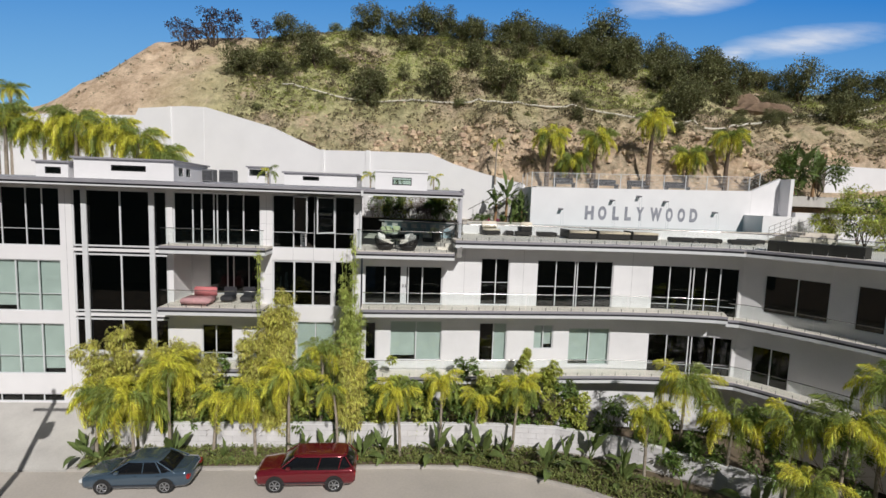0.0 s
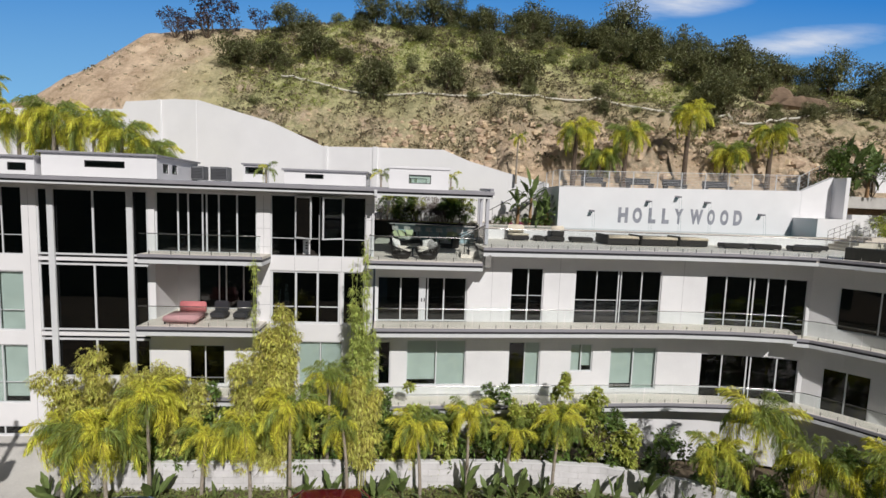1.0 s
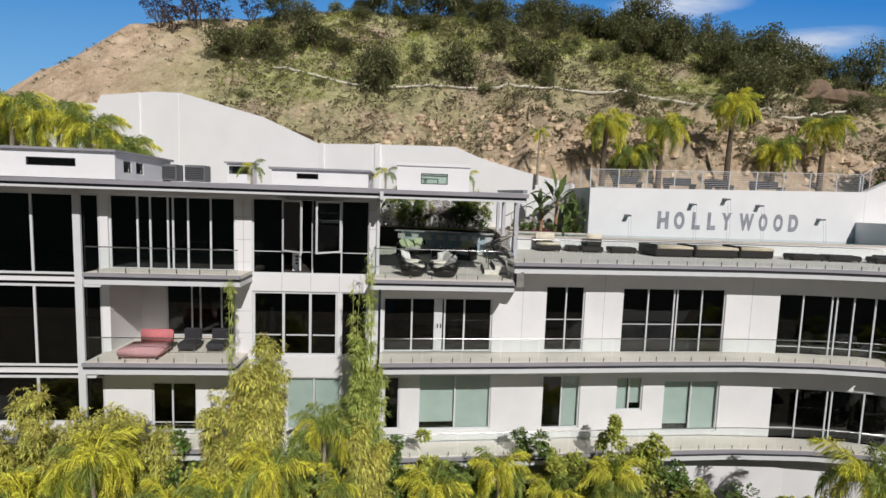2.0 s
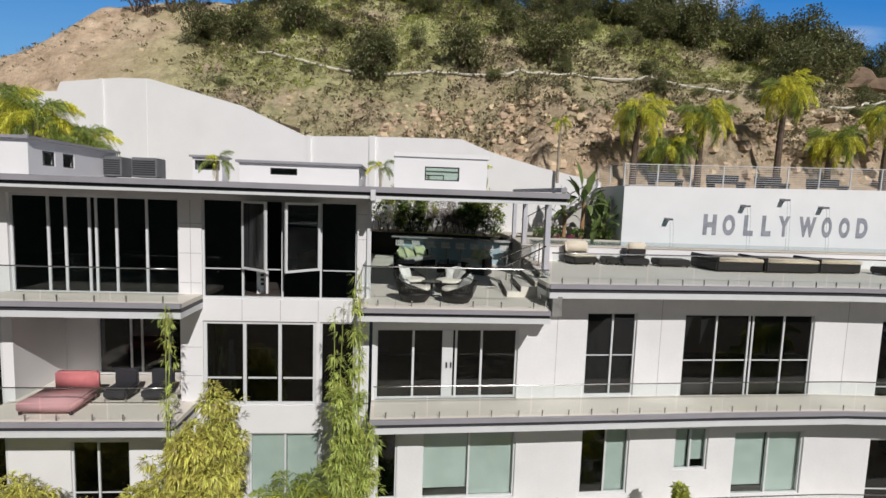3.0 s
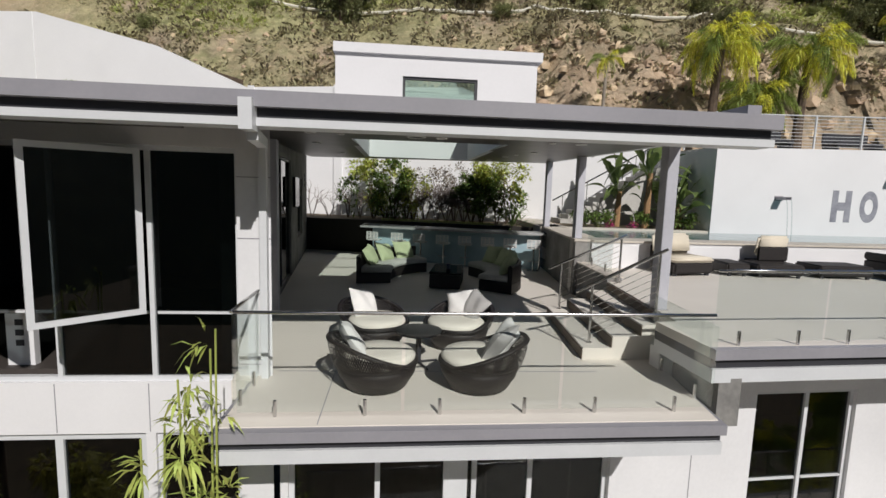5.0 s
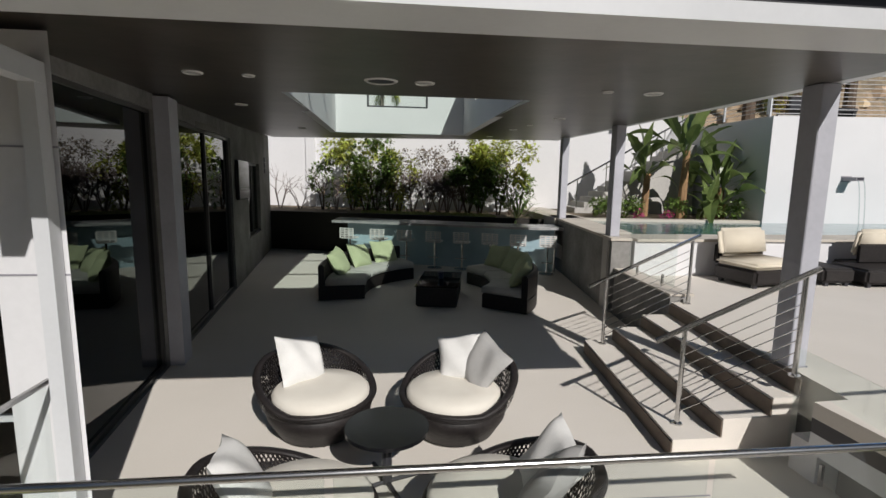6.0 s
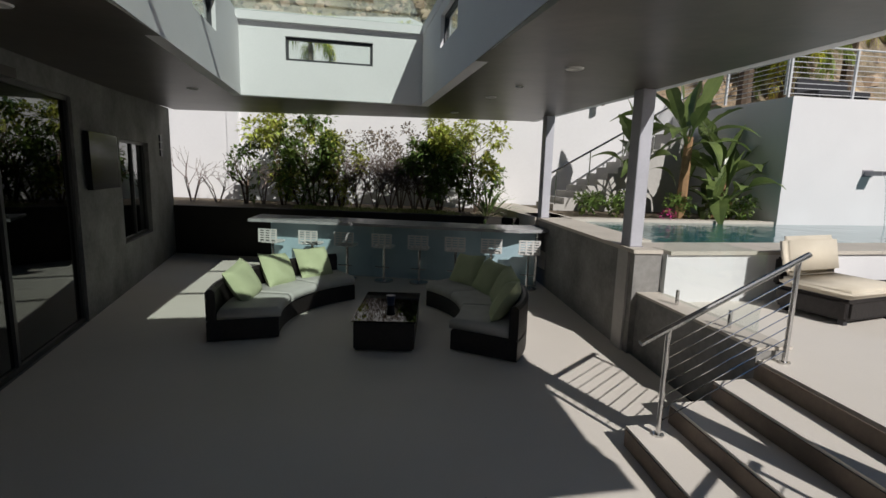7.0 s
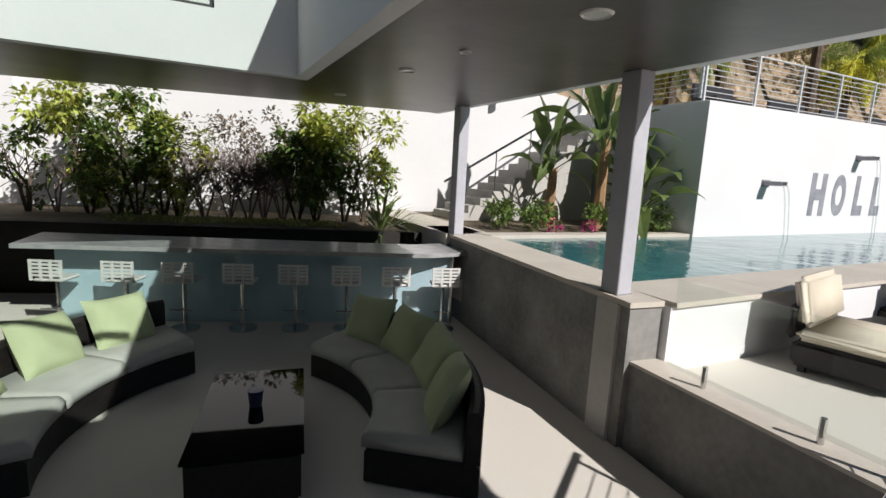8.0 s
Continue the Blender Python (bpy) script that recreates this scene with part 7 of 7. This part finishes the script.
for i, (x, r, h, n, mt) in enumerate(((-3.7, 0.45, 1.8, 500, SHRUB), (-2.6, 0.85, 2.6, 1900, LIME), (-1.7, 0.8, 2.6, 1700, SHRUB), (-0.9, 0.6, 2.2, 800, LIME), (2.5, 0.85, 2.7, 2400, LIME), (1.9, 0.7, 2.0, 1500, SHRUB), (2.9, 0.6, 1.5, 900, SHRUB), (-2.1, 0.7, 1.4, 900, SHRUB), (1.5, 0.75, 1.7, 1500, SHRUB), (-1.2, 0.6, 1.5, 900, SHRUB))):
    shrub(x, pw(x) - 0.75, 0.96, r * 1.25, h * 1.15, int(n * 1.0), 0.165, mt, 600 + i, "leafy green shrub against the white wall", "shrubs behind the bar")
for i, (x, h) in enumerate(((0.1, 2.4), (0.8, 2.6), (1.2, 2.2), (-0.4, 2.3), (-4.6, 1.7), (-5.4, 2.5), (0.5, 2.0), (-3.2, 2.1))):
    e = empty("bare_shrub", "dry leafless shrub against the white wall", "shrub", "bare shrubs behind the bar", at=(x, pw(x) - 0.7, 0.955))
    ob_of("branchwork", twig_mesh("branches", 640 + i, 0.8, h * 0.75, 4 if -1 < x < 2 else 2, 0.022, BARE, 6 if -1 < x < 2 else 4), e)
    if -1 < x < 2:
        ob_of("dry_foliage", crown_mesh("dry_leaves", 660 + i, 0.55, h * 0.6, 260, 0.12, 12, leaf_mat("dry_leaf", (0.30, 0.25, 0.20), (0.2, 0.16, 0.12), 0.8) if "dry_leaf" not in MATS else MATS["dry_leaf"], h * 0.4), e)
rng = random.Random(3)
bm = BM()
for _ in range(2600):
    x = rng.uniform(-2.2, 2.2)
    y = 40.15 - 0.323 * x + rng.uniform(0.0, 1.2)
    leaf(bm, Vector((x, y, 0.955)), rdir(rng, 1.0), rng.uniform(0.06, 0.13), 0.02, 0.1)
tagged(link("planter_grass", bm, GRASSM), "bright green grass on the planter bed", "grass", kind="stuff")
ag = empty("spiky_plant", "dark spiky strap-leaved plant at the end of the planter", "plant", at=(2.75, 38.95, 0.955))
bm = BM()
for i in range(46):
    d = rdir(rng, 0.9)
    leaf(bm, Vector((d.x * 0.05, d.y * 0.05, 0)), d, rng.uniform(0.9, 1.5), 0.07, 0.25, 1)
part("foliage", bm, BANA, ag)

# ground cover along the street
rng = random.Random(21)
bm = BM()
for _ in range(9000):
    s = rng.uniform(KERBLINE.where(-16.4), KERBLINE.where(16))
    d = -rng.uniform(0.08, 2.6) if rng.random() < 0.85 else -rng.uniform(0.02, 0.4)
    x, y = KERBLINE.at(s, d)
    if y > 24.9 and x < 4:
        continue
    z = GB + rng.uniform(0, 0.28)
    for k in range(3):
        dd = rdir(rng, 0.4)
        leaf(bm, Vector((x, y, z)), dd, rng.uniform(0.1, 0.24), rng.uniform(0.05, 0.1), 0.2)
tagged(link("ground_cover", bm, leaf_mat("ground_cover_leaf", (0.28, 0.30, 0.09), (0.15, 0.18, 0.055), 0.6, 0.45)), "low green ground cover along the kerb", "ground cover", kind="stuff")


# ---- parked cars ----
CARG = mat("car_glass", (0.008, 0.009, 0.011), 0.05, bump=0, spec=0.4)
TYRE = mat("tyre_rubber", (0.02, 0.02, 0.02), 0.85, scale=10, bump=0.1)
RIM = mat("alloy_rim", (0.55, 0.56, 0.58), 0.3, 0.9, bump=0)
LAMPR = mat("red_lamp", (0.35, 0.02, 0.02), 0.15, bump=0)
LAMPW = mat("clear_lamp", (0.65, 0.67, 0.68), 0.1, bump=0)


def car(x, y, rot, body, glass_z, length, width, paint, label, wheel_r, wb, roof):
    """A parked car: a lofted lower body, a glazed cabin and wheels. It faces -x."""
    e = empty("parked_car", label, "car", "parked cars")

    def ease(tab, x, k):
        for p, q in zip(tab, tab[1:]):
            if p[0] <= x <= q[0]:
                u = (x - p[0]) / (q[0] - p[0])
                return p[k] + (q[k] - p[k]) * u * u * (3 - 2 * u)
        return tab[-1][k]
    bm = BM()
    secs = []
    nx = 34
    for i in range(nx + 1):
        px = body[0][0] + (body[-1][0] - body[0][0]) * (0.5 - 0.5 * math.cos(math.pi * i / nx))
        zl, zh, hw = ease(body, px, 1), ease(body, px, 2), width / 2 * ease(body, px, 3)
        half = ((0.86, 0.0), (0.95, 0.12), (0.985, 0.30), (1.0, 0.55), (0.985, 0.72), (0.945, 0.86), (0.86, 0.955), (0.62, 0.99), (0.3, 1.0))
        ring = [(-w * hw, zl + (zh - zl) * h) for w, h in half] + [(w * hw, zl + (zh - zl) * h) for w, h in half[::-1]]
        secs.append([bm.verts.new((px, y_, z_)) for y_, z_ in ring])
    k_ = len(secs[0])
    for A, B in zip(secs, secs[1:]):
        for i in range(k_):
            bm.faces.new((A[i], B[i], B[(i + 1) % k_], A[(i + 1) % k_]))
    bm.faces.new(secs[0][::-1])
    bm.faces.new(secs[-1])
    bmesh.ops.recalc_face_normals(bm, faces=bm.faces[:])
    part("body", bm, paint, e, smooth=True)
    # cabin
    xa, xb, xc, xd, zb, zr = roof
    hw, hr = width / 2 * 0.92, width / 2 * 0.70

    def hull(t, grow=0.0):
        """Rounded plan of the cabin at height t from 0 (belt) to 1 (roof)."""
        f = max(0.0, t) ** 1.15
        x_0, x_1, h_ = xa + (xb - xa) * f - grow, xd + (xc - xd) * f + grow, hw + (hr - hw) * f + grow
        cx_, rx_ = (x_0 + x_1) / 2, (x_1 - x_0) / 2
        out = []
        for i in range(28):
            a = 2 * math.pi * (i + 0.5) / 28
            c_, s_ = math.cos(a), math.sin(a)
            out.append((cx_ + rx_ * math.copysign(abs(c_) ** 0.42, c_), h_ * math.copysign(abs(s_) ** 0.30, s_), zb + (zr - zb) * t))
        return out
    bm = BM()
    lv = [[bm.verts.new(q) for q in hull(t)] for t in (-0.1, 0.0, 0.3, 0.6, 0.86, 0.95)]
    for A, B in zip(lv, lv[1:]):
        for i in range(28):
            bm.faces.new((A[i], A[(i + 1) % 28], B[(i + 1) % 28], B[i]))
    bm.faces.new(lv[-1])
    part("greenhouse", bm, CARG, e, "dark car windows", smooth=True)
    bm = BM()
    lv = [[bm.verts.new(q) for q in hull(t, g)] for t, g in ((0.86, 0.012), (0.95, 0.008), (1.0, -0.05))]
    lv.append([bm.verts.new((q[0] * 0.6 + (xb + xc) * 0.2, q[1] * 0.6, zr + 0.035)) for q in hull(1.0)])
    for A, B in zip(lv, lv[1:]):
        for i in range(28):
            bm.faces.new((A[i], A[(i + 1) % 28], B[(i + 1) % 28], B[i]))
    bm.faces.new(lv[-1])
    part("roof", bm, paint, e, smooth=True)
    for s in (-1, 1):
        for px in (-wb / 2, wb / 2):
            bm = BM()
            yy = s * (width / 2 + 0.004)
            bar(bm, (px, yy - s * 0.12, wheel_r + 0.02), (px, yy, wheel_r + 0.02), wheel_r + 0.065, 28)
            part("wheel_arch", bm, TYRE, e, "dark wheel arch")
        bm = BM()
        box(bm, body[1][0] + 0.5, s * (width / 2 + 0.001) - 0.012, body[2][1] + 0.16, body[-2][0] - 0.4, s * (width / 2 + 0.001) + 0.012, body[2][1] + 0.21)
        part("side_moulding", bm, DARK, e)
        for px in (-0.05, 0.95):
            bm = BM()
            soft_box(bm, px, s * (width / 2) - 0.02, body[3][2] - 0.17, px + 0.17, s * (width / 2) + 0.025, body[3][2] - 0.13, 0.012)
            part("door_handle", bm, paint, e)
    for s in (-1, 1):
        for (a, b) in (((xa, hw), (xb, hr)), ((xd, hw), (xc, hr)), (((xa + xd) / 2 + 0.05, hw), ((xb + xc) / 2 + 0.05, hr)), ((xa + (xd - xa) * 0.8, hw), (xb + (xc - xb) * 0.93, hr))):
            bm = BM()
            bar(bm, (a[0], s * (a[1] - 0.01), zb - 0.02), (b[0], s * (b[1] + 0.015), zr - 0.06), 0.032, 6)
            part("pillar", bm, paint, e)
        bm = BM()
        soft_box(bm, xa + 0.35, s * (hw + 0.12) - 0.08, zb + 0.02, xa + 0.55, s * (hw + 0.12) + 0.08, zb + 0.16, 0.03)
        part("mirror", bm, paint, e)
        for px in (-wb / 2, wb / 2):
            w_ = ob_of("wheel", None, e, pose(px, s * (width / 2 - 0.085), wheel_r))
            bm = BM()
            bar(bm, (0, -0.11, 0), (0, 0.11, 0), wheel_r, 24)
            bmesh.ops.bevel(bm, geom=[q for q in bm.edges if abs(q.verts[0].co.y - q.verts[1].co.y) < 1e-4], offset=0.03, segments=2, affect='EDGES')
            part("tyre", bm, TYRE, w_)
            bm = BM()
            yy = s * 0.112
            bar(bm, (0, yy - 0.01, 0), (0, yy + 0.01, 0), wheel_r * 0.18, 12)
            for k in range(6):
                a = k * 1.047
                bar(bm, (0, yy, 0), (wheel_r * 0.64 * math.cos(a), yy, wheel_r * 0.64 * math.sin(a)), 0.03, 5)
            for k in range(18):
                a, b = k * 0.349, (k + 1) * 0.349
                bar(bm, (wheel_r * 0.66 * math.cos(a), yy, wheel_r * 0.66 * math.sin(a)), (wheel_r * 0.66 * math.cos(b), yy, wheel_r * 0.66 * math.sin(b)), 0.022, 5)
            part("rim", bm, RIM, w_, "alloy rim")
        f, r_ = body[0], body[-1]
        bm = BM()
        soft_box(bm, f[0] - 0.02, s * width * 0.36 - 0.16, (f[1] + f[2]) / 2 + 0.0, f[0] + 0.25, s * width * 0.36 + 0.16, (f[1] + f[2]) / 2 + 0.16, 0.04)
        part("headlight", bm, LAMPW, e)
        bm = BM()
        soft_box(bm, r_[0] - 0.18, s * width * 0.38 - 0.12, (r_[1] + r_[2]) / 2, r_[0] + 0.02, s * width * 0.38 + 0.12, (r_[1] + r_[2]) / 2 + 0.22, 0.03)
        part("tail_light", bm, LAMPR, e, "red tail light")
    e.matrix_basis = pose(x, y, G, 0, 0, rot)
    return e


BLUEC = mat("blue_grey_paint", (0.075, 0.115, 0.16), 0.22, 0.4, scale=3, fine=200, bump=0.0, amount=0.2)
REDC = mat("dark_red_paint", (0.17, 0.012, 0.02), 0.22, 0.3, scale=3, fine=200, bump=0.0, amount=0.2)
car(-12.7, 22.0, 1.5, [(-2.4, 0.32, 0.66, 0.78), (-2.2, 0.22, 0.78, 0.94), (-1.2, 0.2, 0.92, 1.0), (0.0, 0.2, 0.98, 1.0), (1.5, 0.2, 1.0, 1.0), (2.2, 0.24, 1.0, 0.94), (2.38, 0.34, 0.86, 0.84)], 0, 4.8, 1.8, BLUEC, "blue-grey saloon car parked along the kerb", 0.32, 2.72, (-1.15, -0.35, 0.95, 1.75, 0.95, 1.44))
car(-5.0, 22.05, 1.0, [(-2.32, 0.4, 0.85, 0.8), (-2.15, 0.3, 0.98, 0.95), (-1.25, 0.28, 1.08, 1.0), (0.0, 0.28, 1.12, 1.0), (1.6, 0.28, 1.13, 1.0), (2.2, 0.32, 1.13, 0.97), (2.32, 0.42, 0.95, 0.9)], 0, 4.65, 1.83, REDC, "dark red estate off-roader parked along the kerb", 0.36, 2.72, (-1.2, -0.5, 1.85, 2.24, 1.1, 1.66))

# utility pole by the driveway
up_ = empty("utility_pole", "tall wooden utility pole by the street", "pole", at=(-16.6, 15.0, G))
bm = BM()
bar(bm, (0, 0, -0.2), (0, 0, 12.0), (0.16, 0.11), 12)
part("shaft", bm, BARK, up_)
bm = BM()
box(bm, -0.9, -0.06, 10.6, 0.9, 0.06, 10.75)
part("crossarm", bm, BARK, up_)
bm = BM()
bar(bm, (0.32, 0, 8.6), (0.32, 0, 9.5), 0.28, 12)
part("transformer", bm, TRIM, up_)
